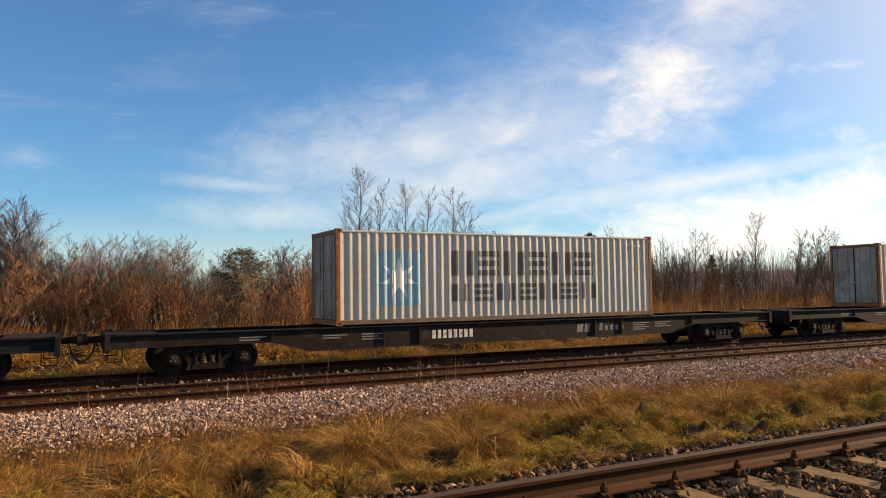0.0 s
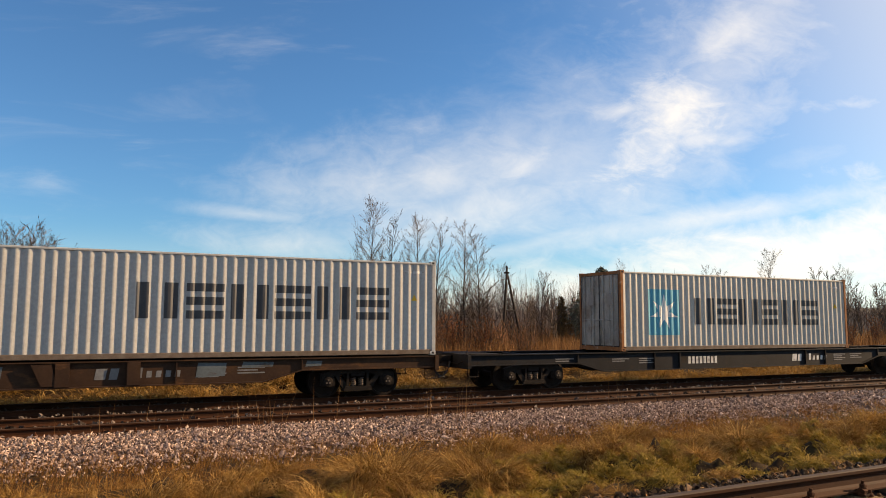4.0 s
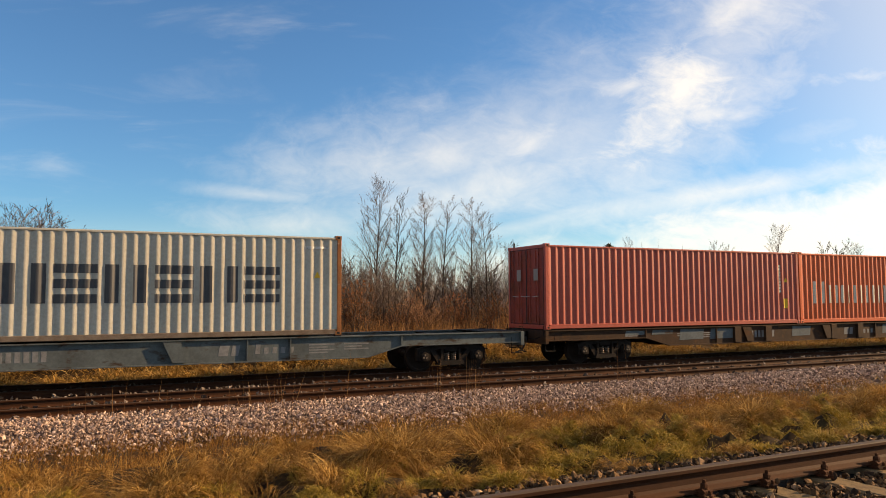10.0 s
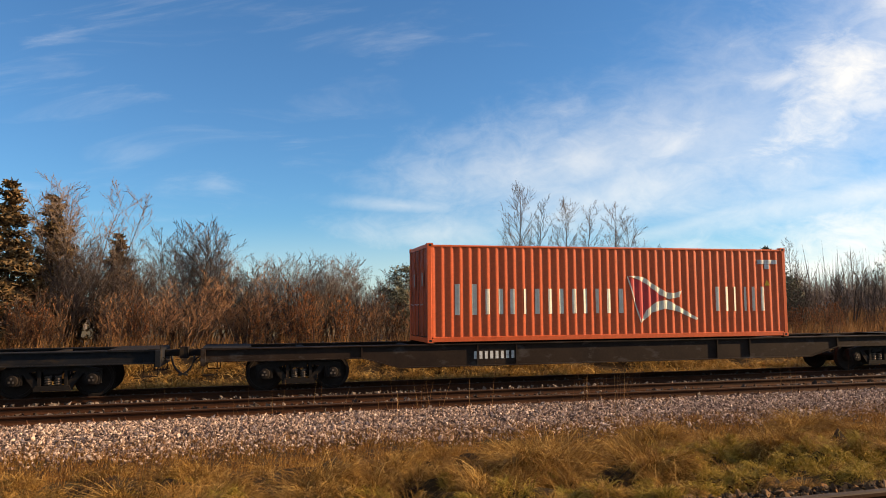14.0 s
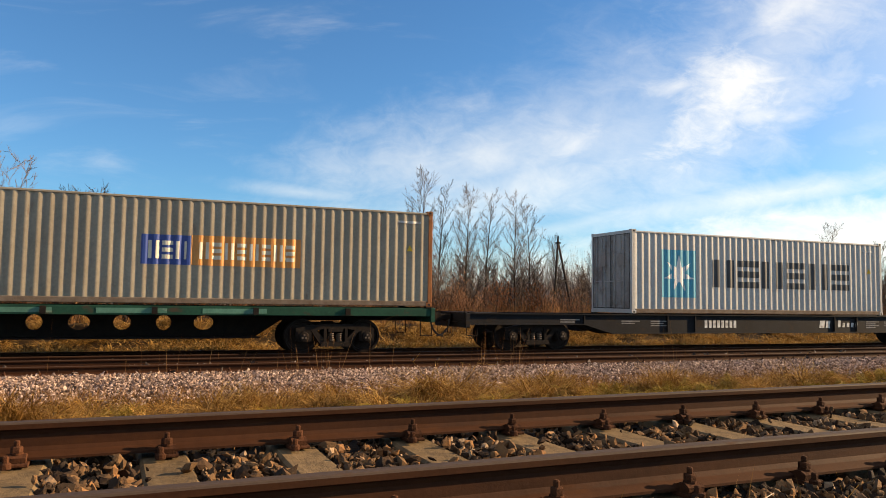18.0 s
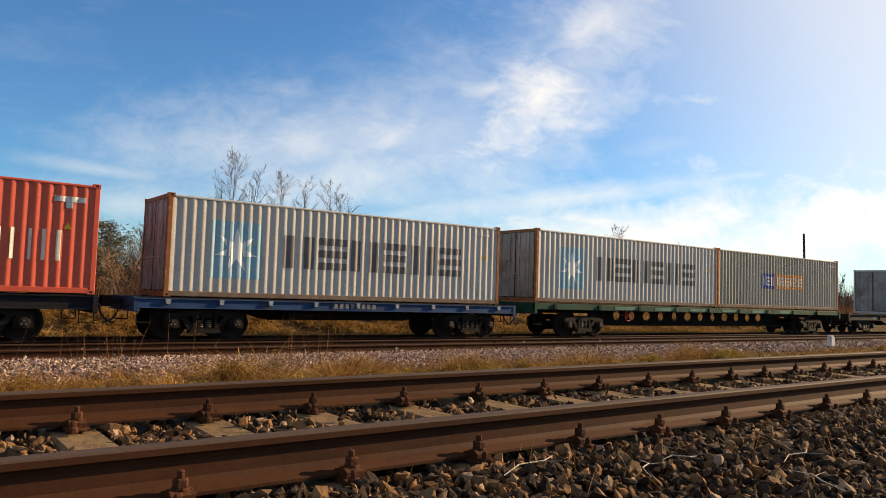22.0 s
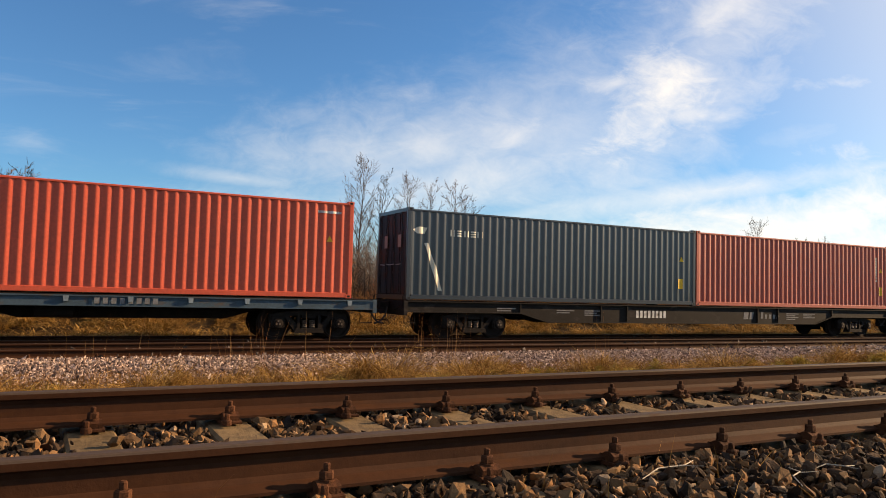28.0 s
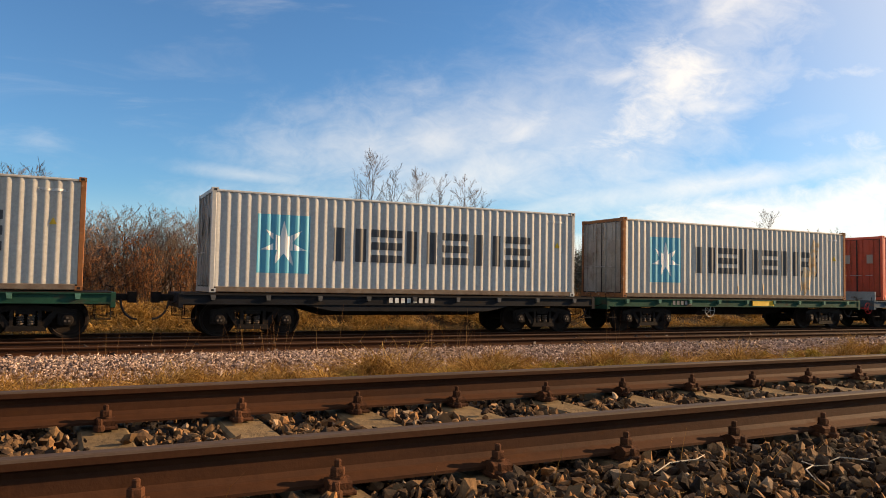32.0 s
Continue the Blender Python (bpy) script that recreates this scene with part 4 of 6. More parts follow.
def bare_tree(name, label, category, seed, height, radius, stems=1, spread=0.1, boughs=34, first=0.3, reach=0.26, steep=0.9, shoots=8, twig=5, wild=0.10, up=0.10, fine=0.005, bow=0.0, leaves=None, colour=None):
    """A leafless tree or shrub: one stem or a fan of them, ascending boughs, side shoots, fine twigs."""
    rng = random.Random(seed)
    ob = thing(name, label, category)
    trunk, twigs = Wood(), Wood()
    for s in range(stems):
        d = Vector((rng.gauss(0, spread), rng.gauss(0, spread), 1)).normalized()
        p = Vector((rng.gauss(0, 0.25 * (stems > 1)), rng.gauss(0, 0.25 * (stems > 1)), -0.1))
        h = height * rng.uniform(0.7, 1.0) if stems > 1 else height
        pts, radii, steps = [p.copy()], [radius], 10
        out = Vector((d.x, d.y, 0)) * bow
        for i in range(steps):
            d = (d + Vector((rng.gauss(0, 0.035), rng.gauss(0, 0.035), 0.03)) + out).normalized()
            p = p + d * (h / steps)
            pts.append(p.copy())
            radii.append(max(fine * 1.2, radius * (1 - ((i + 1) / steps) ** 0.85 * 0.96)))
        trunk.limb(pts, radii, 6 if stems == 1 else 4)
        a = rng.uniform(0, 6.28)
        for b in range(boughs):
            t = first + (0.985 - first) * (b + rng.random()) / boughs
            at, _ = along(pts, t)
            a += 2.4 + rng.gauss(0, 0.4)
            r = max(fine * 1.8, min(radius * 0.34, radius * (1.02 - t) * 0.55))
            ln = h * reach * (1.12 - 0.80 * t) * rng.uniform(0.6, 1.2)
            e = steep * rng.uniform(0.75, 1.35)
            line, _ = bend(rng, at, Vector((math.cos(a), math.sin(a), e)).normalized(), ln, 4, wild, up)
            (trunk if r > 0.014 else twigs).limb(line, [r, r * 0.8, r * 0.58, max(fine, r * 0.36), fine * 0.8])
            sprays(rng, twigs, line, r, ln, shoots, twig, wild, up * 0.6, fine)
    part("trunk", trunk.mesh("trunk", bark), None, ob)
    part("crown", twigs.mesh("crown", colour or twig_mat), None, ob)
    if leaves:
        pick = [twigs.v[rng.randrange(len(twigs.v))] for _ in range(leaves)]
        v, f = [], []
        for p in pick:
            a, b = Vector((rng.gauss(0, 1), rng.gauss(0, 1), rng.gauss(0, 1))).normalized() * 0.05, Vector((rng.gauss(0, 1), rng.gauss(0, 1), rng.gauss(0, 1))).normalized() * 0.035
            k = len(v)
            v += [p - a, p + b, p + a * 1.2, p - b]
            f.append((k, k + 1, k + 2, k + 3))
        part("leaves", cloud_mesh("leaves", [tuple(q) for q in v], f, leaf_brown), None, ob, "clinging brown dead leaves")
    return ob


def conifer(name, label, seed, height, width, material, tiers=26, pine=False):
    rng = random.Random(seed)
    ob = thing(name, label, "tree")
    trunk, tufts = Wood(), ([], [])
    top = Vector((rng.gauss(0, 0.1), rng.gauss(0, 0.1), height))
    trunk.limb([Vector((0, 0, -0.1)).lerp(top, i / 6) for i in range(7)], [0.15 * height / 8 * (1 - 0.94 * i / 6) + 0.006 for i in range(7)], 7)
    v, f = tufts
    for t in range(tiers):
        h = (0.30 if pine else 0.06) + (0.97 - (0.30 if pine else 0.06)) * (t + rng.random()) / tiers
        reach = width * (min(1.0, (1 - h) * 2.0) ** 0.8 * (0.55 + 0.45 * (1 - h)) + 0.04) * rng.uniform(0.72, 1.1) if not pine else width * (0.35 + 0.8 * math.sin(math.pi * min(1, (h - 0.25) / 0.75)) ) * rng.uniform(0.6, 1.1)
        for b in range(8 if not pine else 5):
            a = rng.uniform(0, 2 * math.pi)
            p0 = Vector((0, 0, -0.1)).lerp(top, h)
            tip = p0 + Vector((math.cos(a) * reach, math.sin(a) * reach, reach * (rng.uniform(-0.22, 0.12) if not pine else rng.uniform(0.1, 0.6))))
            trunk.limb([p0, p0.lerp(tip, 0.55) + Vector((0, 0, -0.04 * reach)), tip], [0.02, 0.013, 0.005])
            for k in range(int(12 + 12 * reach) if not pine else 62):
                s = rng.uniform(0.12, 1.05) if not pine else rng.uniform(0.45, 1.1)
                c = p0.lerp(tip, s) + Vector((rng.gauss(0, 0.10), rng.gauss(0, 0.10), rng.gauss(-0.04, 0.08))) * (1 + reach * 0.4)
                d = Vector((rng.gauss(0, 1), rng.gauss(0, 1), rng.gauss(-0.2, 0.6))).normalized() * rng.uniform(0.12, 0.26) * (0.6 if pine else 1.0)
                e = d.cross(Vector((rng.gauss(0, 1), rng.gauss(0, 1), rng.gauss(0, 1)))).normalized() * (0.028 if pine else 0.06)
                n = len(v)
                v += [c - d * 0.4 - e, c - d * 0.4 + e, c + d + e * 0.3, c + d - e * 0.3]
                f.append((n, n + 1, n + 2, n + 3))
    part("trunk", trunk.mesh("trunk", bark), None, ob)
    part("crown", cloud_mesh("crown", [tuple(q) for q in v], f, material), None, ob)
    return ob


def set_down(ob, x, y, turn=0.0, size=1.0, fresh=False, lean=0.0):
    """Puts a tree on the ground; the first stands as built, the others are copies of it."""
    m = pose(x, y, float(ground_z(x, y)) - 0.02, 0, lean, 0) @ pose(0, 0, 0, 0, 0, turn) @ Matrix.Scale(size, 4)
    if fresh:
        ob.matrix_basis = m
        return ob
    c = copy_thing(ob, m)
    c.matrix_basis = m
    return c


def build_trees():
    rng = random.Random(77)
    # the row of bare birches
    birches = [bare_tree("birch_tree", "tall slender bare birch in winter, thin twigs", "tree", 200 + i, 10.6, 0.115, 1, 0.02, (34, 30, 28)[i], (0.22, 0.26, 0.24)[i], (0.40, 0.31, 0.38)[i], (1.5, 1.35, 1.0)[i], 12, 10, 0.10, 0.06, 0.0044) for i in range(3)]
    for k, (x, y, h, lean) in enumerate(BIRCHES):
        kind = (0, 1, 2, 0, 2, 1)[k] if k < 6 else k % 3
        set_down(birches[kind], x, y, rng.uniform(0, 360), (h + 0.9) / 11.3, k < 3, -lean - 2.2)
    # bare shrubs and small trees with fanning stems
    willows = [bare_tree("willow_shrub", "bare many-stemmed shrub with a dense grey crown", "shrub", 300 + i, 6.2, 0.055, 8, 0.20, 13, 0.30, 0.44, 1.0, 9, 6, 0.15, 0.05, 0.0042, 0.09) for i in range(3)]
    scrub = [bare_tree("thicket_shrub", "bare leaning shrub with warm brown twigs", "shrub", 320 + i, 4.6, 0.036, 8, 0.30, 13, 0.30, 0.32, 0.75, 7, 4, 0.16, 0.05, 0.0048, 0.14, None, twig_warm) for i in range(3)]
    for k, (x, y, h) in enumerate(SCRUB):
        set_down(scrub[k % 3], x, y, rng.uniform(0, 360), (h + 0.5) / 4.5, k < 3, rng.uniform(-4, 12))
    distant = bare_tree("willow_shrub", "bare many-stemmed shrub with a dense grey crown", "shrub", 310, 6.2, 0.055, 6, 0.20, 9, 0.35, 0.30, 0.8, 5, 3, 0.13, 0.07, 0.012, 0.09)
    fresh = True
    for k, (x, y, h) in enumerate(WILLOWS):
        spin, tip = rng.uniform(0, 360), 13.0 if 4 <= k <= 7 else rng.uniform(-3, 5)
        if y < 46:
            set_down(willows[k % 3], x, y, spin, (h + 0.7) / 6.0, k < 3, tip)
        else:
            set_down(distant, x, y, spin, (h + 0.7) / 6.0, fresh, tip)
            fresh = False
    russets = [bare_tree("russet_shrub", "low bare shrub with reddish-brown twigs", "shrub", 400 + i, 3.4, 0.020, 14, 0.22, 8, 0.15, 0.30, 1.2, 4, 3, 0.10, 0.10, 0.0080, 0.0, 900 if i == 0 else None, twig_red) for i in range(3)]
    for k, (x, y, h) in enumerate(RUSSETS):
        set_down(russets[k % 3], x, y, rng.uniform(0, 360), (h + 0.7) / 3.4, k < 3)
    pine = conifer("pine_tree", "small dark green pine among the bare shrubs", 500, 4.6, 1.5, needle, 14, True)
    set_down(pine, 5.3, 33, 0, 0.92, True)
    spruce = conifer("spruce_tree", "dark green spruce standing behind the line", 501, 8.8, 4.3, needle, 46)
    set_down(spruce, 42.2, 53, 0, 0.87, True)
    brown = conifer("spruce_tree", "brownish conifer at the edge of the thicket", 502, 8.0, 1.9, needle_brown)
    for k, (x, y, s) in enumerate(((-12.6, 33, 1.02), (-10.9, 34, 0.96), (-15.2, 33, 1.12), (-8.4, 35, 0.76), (-18, 32, 1.15))):
        set_down(brown, x, y, rng.uniform(0, 360), s, k == 0)
    for x, y, s in ((39.0, 55, 0.60), (71, 65, 0.8)):
        set_down(brown, x, y, rng.uniform(0, 360), s)
    # upright dead stems that fill the foot of the thicket
    r = np.random.RandomState(61)
    for n, x0, x1, y0, y1, ln, w in ((5000, -25, 15, 25.5, 31, 0.85, 0.018), (13000, 8, 64, 30, 52, 1.15, 0.034), (9000, 55, 170, 29, 78, 1.6, 0.07), (8000, 14, 68, 50, 65, 1.9, 0.034)):
        k = n // 12
        cx, cy = r.uniform(x0, x1, k), r.uniform(y0, y1, k)
        x, y = np.repeat(cx, 12) + r.normal(0, 0.3, k * 12), np.repeat(cy, 12) + r.normal(0, 0.3, k * 12)
        blades("dead_stems", np.stack([x, y, ground_z(x, y) - 0.05], -1), ln, 0.28, w, reed_mat, "thicket of upright russet dead stems behind the line", n + x0, 0.25, (0.3, 0.0))


def build_far_woods():
    """Bare woods along the horizon: upright poles and hazy twigs, too far to count."""
    r = np.random.RandomState(88)
    for n, x0, x1, y0, y1, ln, w in ((19000, -70, 120, 84, 120, 8.0, 0.055), (10000, 80, 420, 100, 190, 9.5, 0.15)):
        k = n // 15
        cx, cy = r.uniform(x0, x1, k), r.uniform(y0, y1, k)
        x, y = np.repeat(cx, 15) + r.normal(0, 1.0, k * 15), np.repeat(cy, 15) + r.normal(0, 1.0, k * 15)
        tall = ln * np.repeat(r.uniform(0.55, 1.15, k), 15) * (0.62 + 0.38 * smooth(10, 30, x))
        blades("far_woods", np.stack([x, y, ground_z(x, y) - 0.05], -1), tall, 0.22, w, far_twigs, "far bare winter woods along the horizon", n + x1, 0.06, (0.0, 0.0))


def scatter_rows():
    """Where the shrubs of the thicket stand: x, y, height over the ground."""
    rng = random.Random(9)
    w = [(-4.3, 35, 6.0), (-3.2, 35, 5.6), (-5.2, 35.5, 6.1), (-6.1, 35, 5.9), (-2.6, 35, 4.1), (-0.6, 35, 4.3), (1.1, 35, 4.4), (2.4, 35, 4.3), (-9.9, 35, 8.0), (-11.4, 35, 7.4), (-8.3, 35, 5.4),
         (7.9, 36, 4.2), (9.6, 38, 4.2), (11.4, 39, 4.1), (-14.5, 35, 6.9), (-18, 35, 7.3), (-21, 34, 7.3)]
    w += [(rng.uniform(-20, 4), rng.uniform(32, 38), rng.uniform(3.4, 4.4)) for _ in range(22)] + [(rng.uniform(-20, -4), rng.uniform(32, 37), rng.uniform(4.4, 5.4)) for _ in range(8)] + [(rng.uniform(5, 15), rng.uniform(35, 44), rng.uniform(3.0, 3.9)) for _ in range(9)]
    w += [(rng.uniform(25, 60), rng.uniform(48, 60), rng.uniform(3.6, 5.4)) for _ in range(32)]
    w += [(rng.uniform(58, 130), rng.uniform(45, 80), rng.uniform(5.0, 8.0)) for _ in range(40)]
    w += [(rng.uniform(12, 27), rng.uniform(46, 58), rng.uniform(3.5, 5.2)) for _ in range(20)]
    r = [(-0.3, 30.3, 2.9), (0.6, 30.6, 2.5)]
    scrub = [(rng.uniform(-20, 8), rng.uniform(29.5, 34), rng.uniform(2.2, 3.7)) for _ in range(18)] + [(rng.uniform(8, 16), rng.uniform(32, 40), rng.uniform(2.0, 3.0)) for _ in range(6)]
    r += [(rng.uniform(-20, 10), rng.uniform(28, 33), rng.uniform(1.4, 2.6)) for _ in range(44)]
    r += [(rng.uniform(8, 60), rng.uniform(31.5, 48), rng.uniform(1.3, 2.2)) for _ in range(50)]
    r += [(rng.uniform(60, 150), rng.uniform(30, 70), rng.uniform(1.8, 4.0)) for _ in range(40)]
    return w, r, scrub


# foot across and along, height, lean in degrees
BIRCHES = [(17.2, 48, 10.6, 3.0), (18.8, 48.6, 9.7, 3.0), (24.9, 48, 9.5, 4.0), (20.9, 48, 9.5, 3.2), (26.3, 48, 8.5, 1.6), (22.5, 48, 9.5, 2.2), (59.0, 48, 8.8, 1.0), (45.2, 53, 7.6, 1.0), (55.5, 53, 7.4, 0.5), (33.6, 50, 5.8, 1.0), (90, 63, 9.5, 0.0),
           (62.5, 63, 7.4, 1.0), (28.0, 47, 6.0, -1.0), (30.0, 49, 5.8, 1.0), (67.5, 63, 8.0, 0.0), (107, 74, 10, 0.0)]
WILLOWS, RUSSETS, SCRUB = scatter_rows()


# ---------------------------------------------------------------- shipping containers
C_LEN, C_WID, C_HGT = 12.192, 2.438, 2.896
PITCH, DEPTH = 0.278, 0.036
RIB = [(0.0, 0.0), (0.072, 0.0), (0.140, DEPTH), (0.210, DEPTH)]     # along, how far sunk


def rib_line(a, b):
    """Breakpoints of the corrugation from a to b: (along, sunk)."""
    out, x = [], a + (((b - a) % PITCH) / 2)
    out.append((a, 0.0))
    while x + PITCH <= b + 1e-6:
        out += [(x + u, d) for u, d in RIB]
        x += PITCH
    out += [(x, 0.0), (b, 0.0)]
    return out


SIDE = rib_line(-C_LEN / 2 + 0.10, C_LEN / 2 - 0.10)


def sunk_at(x):
    for (a, da), (b, db) in zip(SIDE, SIDE[1:]):
        if a <= x <= b and b > a:
            return da + (db - da) * (x - a) / (b - a)
    return 0.0


def sheet(line, z0, z1, place):
    """A corrugated sheet; place(along, sunk, z) gives the point."""
    line = [line[0]] + [q for p, q in zip(line, line[1:]) if q[0] - p[0] > 1e-5]
    v = [place(a, d, z) for a, d in line for z in (z0, z1)]
    return Shape().add(v, [(2 * i, 2 * i + 2, 2 * i + 3, 2 * i + 1) for i in range(len(line) - 1)])


def marking(polys, y_face, proud=0.0035):
    """Paint that lies on the corrugated side: each outline (x, z) is laid over the ribs in narrow strips."""
    s, known = Shape(), {}
    for poly in polys:
        xs = [p[0] for p in poly]
        lo, hi = min(xs), max(xs)
        cuts = sorted({round(x, 4) for x in [lo, hi] + [a for a, _ in SIDE if lo < a < hi] + xs + list(np.arange(lo, hi, 0.045))})
        for a, b in zip(cuts, cuts[1:]):
            if b - a < 1e-4:
                continue
            rows = []
            for x in (a + 1e-5, b - 1e-5):
                zs = []
                for (px, pz), (qx, qz) in zip(poly, poly[1:] + poly[:1]):
                    if (px <= x < qx) or (qx <= x < px):
                        zs.append(pz + (qz - pz) * (x - px) / (qx - px))
                rows.append(sorted(zs))
            if len(rows[0]) != len(rows[1]):
                continue
            ya, yb = y_face + sunk_at(a) - proud, y_face + sunk_at(b) - proud
            for i in range(0, len(rows[0]) - 1, 2):
                ring = []
                for x, y, z in ((a, ya, rows[0][i]), (b, yb, rows[1][i]), (b, yb, rows[1][i + 1]), (a, ya, rows[0][i + 1])):
                    at = (round(x, 3), round(z, 3))
                    if at not in known:
                        known[at] = len(s.v)
                        s.v.append((x, y, z))
                    ring.append(known[at])
                ring = list(dict.fromkeys(ring))
                if len(ring) > 2:
                    s.f.append(tuple(ring))
                    s.m.append(0)
    return s


def rect(x0, x1, z0, z1):
    return [(x0, z0), (x1, z0), (x1, z1), (x0, z1)]


def star(cx, cz, r0, r1, n, ang=90):
    return [(cx + (r0 if k % 2 == 0 else r1) * math.cos(radians(ang + 180 * k / n)), cz + (r0 if k % 2 == 0 else r1) * math.sin(radians(ang + 180 * k / n))) for k in range(2 * n)]


def block_row(x0, x1, z0, z1, n, gap=0.22, split=True):
    """Plain bars in place of a row of n letters: standing bars and lying bars by turns."""
    w = (x1 - x0) / n
    out = []
    for i in range(n):
        a, b = x0 + i * w + w * gap / 2, x0 + (i + 1) * w - w * gap / 2
        if not split:
            k = (b - a) * 0.24
            out += [rect(a, a + k, z0, z1), rect(b - k, b, z0, z1)]
        elif i % 2 == 0:
            k = (b - a) * 0.33
            out += [rect(a, a + k, z0, z1), rect(b - k, b, z0, z1)]
        else:
            k = (z1 - z0) * 0.23
            zm = (z0 + z1) / 2
            out += [rect(a, b, z0, z0 + k), rect(a, b, zm - k / 2, zm + k / 2), rect(a, b, z1 - k, z1)]
    return out


def container_paint(key, base, second, rust=0.0, rough=0.44):
    return paint("container_paint_" + key, base, rough, 0.0, second, 0.55, 1.1, (1, 1, 0.35), dirt=RUST if rust else tuple(c * 0.5 for c in base),
                 dirt_at=(0.74 - rust * 0.12, 0.82), dirt_scale=2.6, dirt_stretch=(1.6, 1.6, 0.45), bump=0.12, bump_scale=12)


GREY = ((0.43, 0.41, 0.368), (0.31, 0.285, 0.245))
LIVERY = {
    "grey": (GREY[0], GREY[1], 0.25),
    "scraped": (GREY[0], GREY[1], 0.25),
    "pale": ((0.40, 0.395, 0.375), (0.32, 0.315, 0.30), 0.0),
    "cream": ((0.41, 0.39, 0.33), (0.31, 0.28, 0.21), 0.5),
    "dull": ((0.28, 0.245, 0.18), (0.17, 0.130, 0.08), 1.0),
    "red": ((0.54, 0.080, 0.035), (0.41, 0.058, 0.026), 0.15),
    "brick": ((0.37, 0.052, 0.025), (0.26, 0.036, 0.020), 0.25),
    "orange": ((0.55, 0.092, 0.021), (0.43, 0.068, 0.017), 0.1),
    "navy": ((0.012, 0.036, 0.165), (0.008, 0.02, 0.09), 0.3),
    "black": ((0.016, 0.019, 0.025), (0.010, 0.012, 0.015), 0.2),
}
dark_mark = paint("charcoal_marking", (0.035, 0.038, 0.045), 0.5, 0, (0.07, 0.07, 0.07), 0.5, 3.0, bump=0.04, dirt=(0.16, 0.15, 0.14), dirt_at=(0.68, 0.8), dirt_scale=3)
faded_mark = paint("faded_charcoal_marking", (0.09, 0.085, 0.085), 0.6, 0, (0.16, 0.15, 0.14), 0.7, 3.0, bump=0.04, dirt=(0.3, 0.28, 0.25), dirt_at=(0.62, 0.78), dirt_scale=3)
blue_mark = paint("light_blue_marking", (0.055, 0.31, 0.44), 0.5, 0, (0.09, 0.33, 0.42), 0.5, 3.0, bump=0.04)
deep_cyan = paint("deep_blue_square", (0.035, 0.17, 0.36), 0.5, 0, (0.06, 0.2, 0.34), 0.5, 3.0, bump=0.04)
faded_blue = paint("faded_blue_marking", (0.17, 0.35, 0.44), 0.6, 0, (0.30, 0.38, 0.42), 0.7, 2.0, bump=0.04, dirt=(0.38, 0.38, 0.36), dirt_at=(0.6, 0.75), dirt_scale=3)
cream_mark = paint("cream_marking", (0.66, 0.62, 0.50), 0.55, 0, (0.45, 0.40, 0.30), 0.6, 3.0, bump=0.04, dirt=(0.33, 0.22, 0.12), dirt_at=(0.64, 0.8), dirt_scale=4)
star_mark = paint("white_star", (0.78, 0.78, 0.75), 0.5, 0, (0.58, 0.56, 0.50), 0.5, 3.0, bump=0.04)
rust_scrape = paint("rusty_scrape", (0.52, 0.42, 0.28), 0.8, 0, (0.34, 0.20, 0.09), 0.8, 3.0, bump=0.1, dirt=(0.42, 0.41, 0.38), dirt_at=(0.5, 0.62), dirt_scale=4)
pale_red = paint("red_marking", (0.50, 0.035, 0.03), 0.5, 0, None, 0.4, 3.0, bump=0.04)
deep_blue = paint("deep_blue_marking", (0.025, 0.06, 0.26), 0.5, 0, None, 0.4, 3.0, bump=0.04)
amber_mark = paint("amber_marking", (0.62, 0.27, 0.06), 0.5, 0, (0.45, 0.17, 0.05), 0.5, 3.0, bump=0.04)
rust_frame = paint("rusted_post", (0.27, 0.115, 0.045), 0.7, 0.1, (0.15, 0.06, 0.028), 0.7, 4.0, bump=0.2, dirt=(0.36, 0.27, 0.2), dirt_at=(0.6, 0.75), dirt_scale=5)
# grey-brown bottom rails, darker than the pale side panels
dark_sill = paint("grey_brown_sill", (0.17, 0.135, 0.105), 0.8, 0, (0.10, 0.068, 0.048), 0.7, 4.0, bump=0.2, dirt=(0.22, 0.18, 0.14), dirt_at=(0.6, 0.75), dirt_scale=5)
seal_mat = paint("door_gasket", (0.02, 0.02, 0.02), 0.7, bump=0)
placard_mat = paint("pale_placard", (0.26, 0.24, 0.22), 0.75, 0, (0.22, 0.2, 0.18), 0.6, 4.0, bump=0.03)
lock_steel = paint("galvanised_bar", (0.42, 0.42, 0.41), 0.45, 0.5, (0.25, 0.23, 0.2), 0.6, 6.0, bump=0.1)


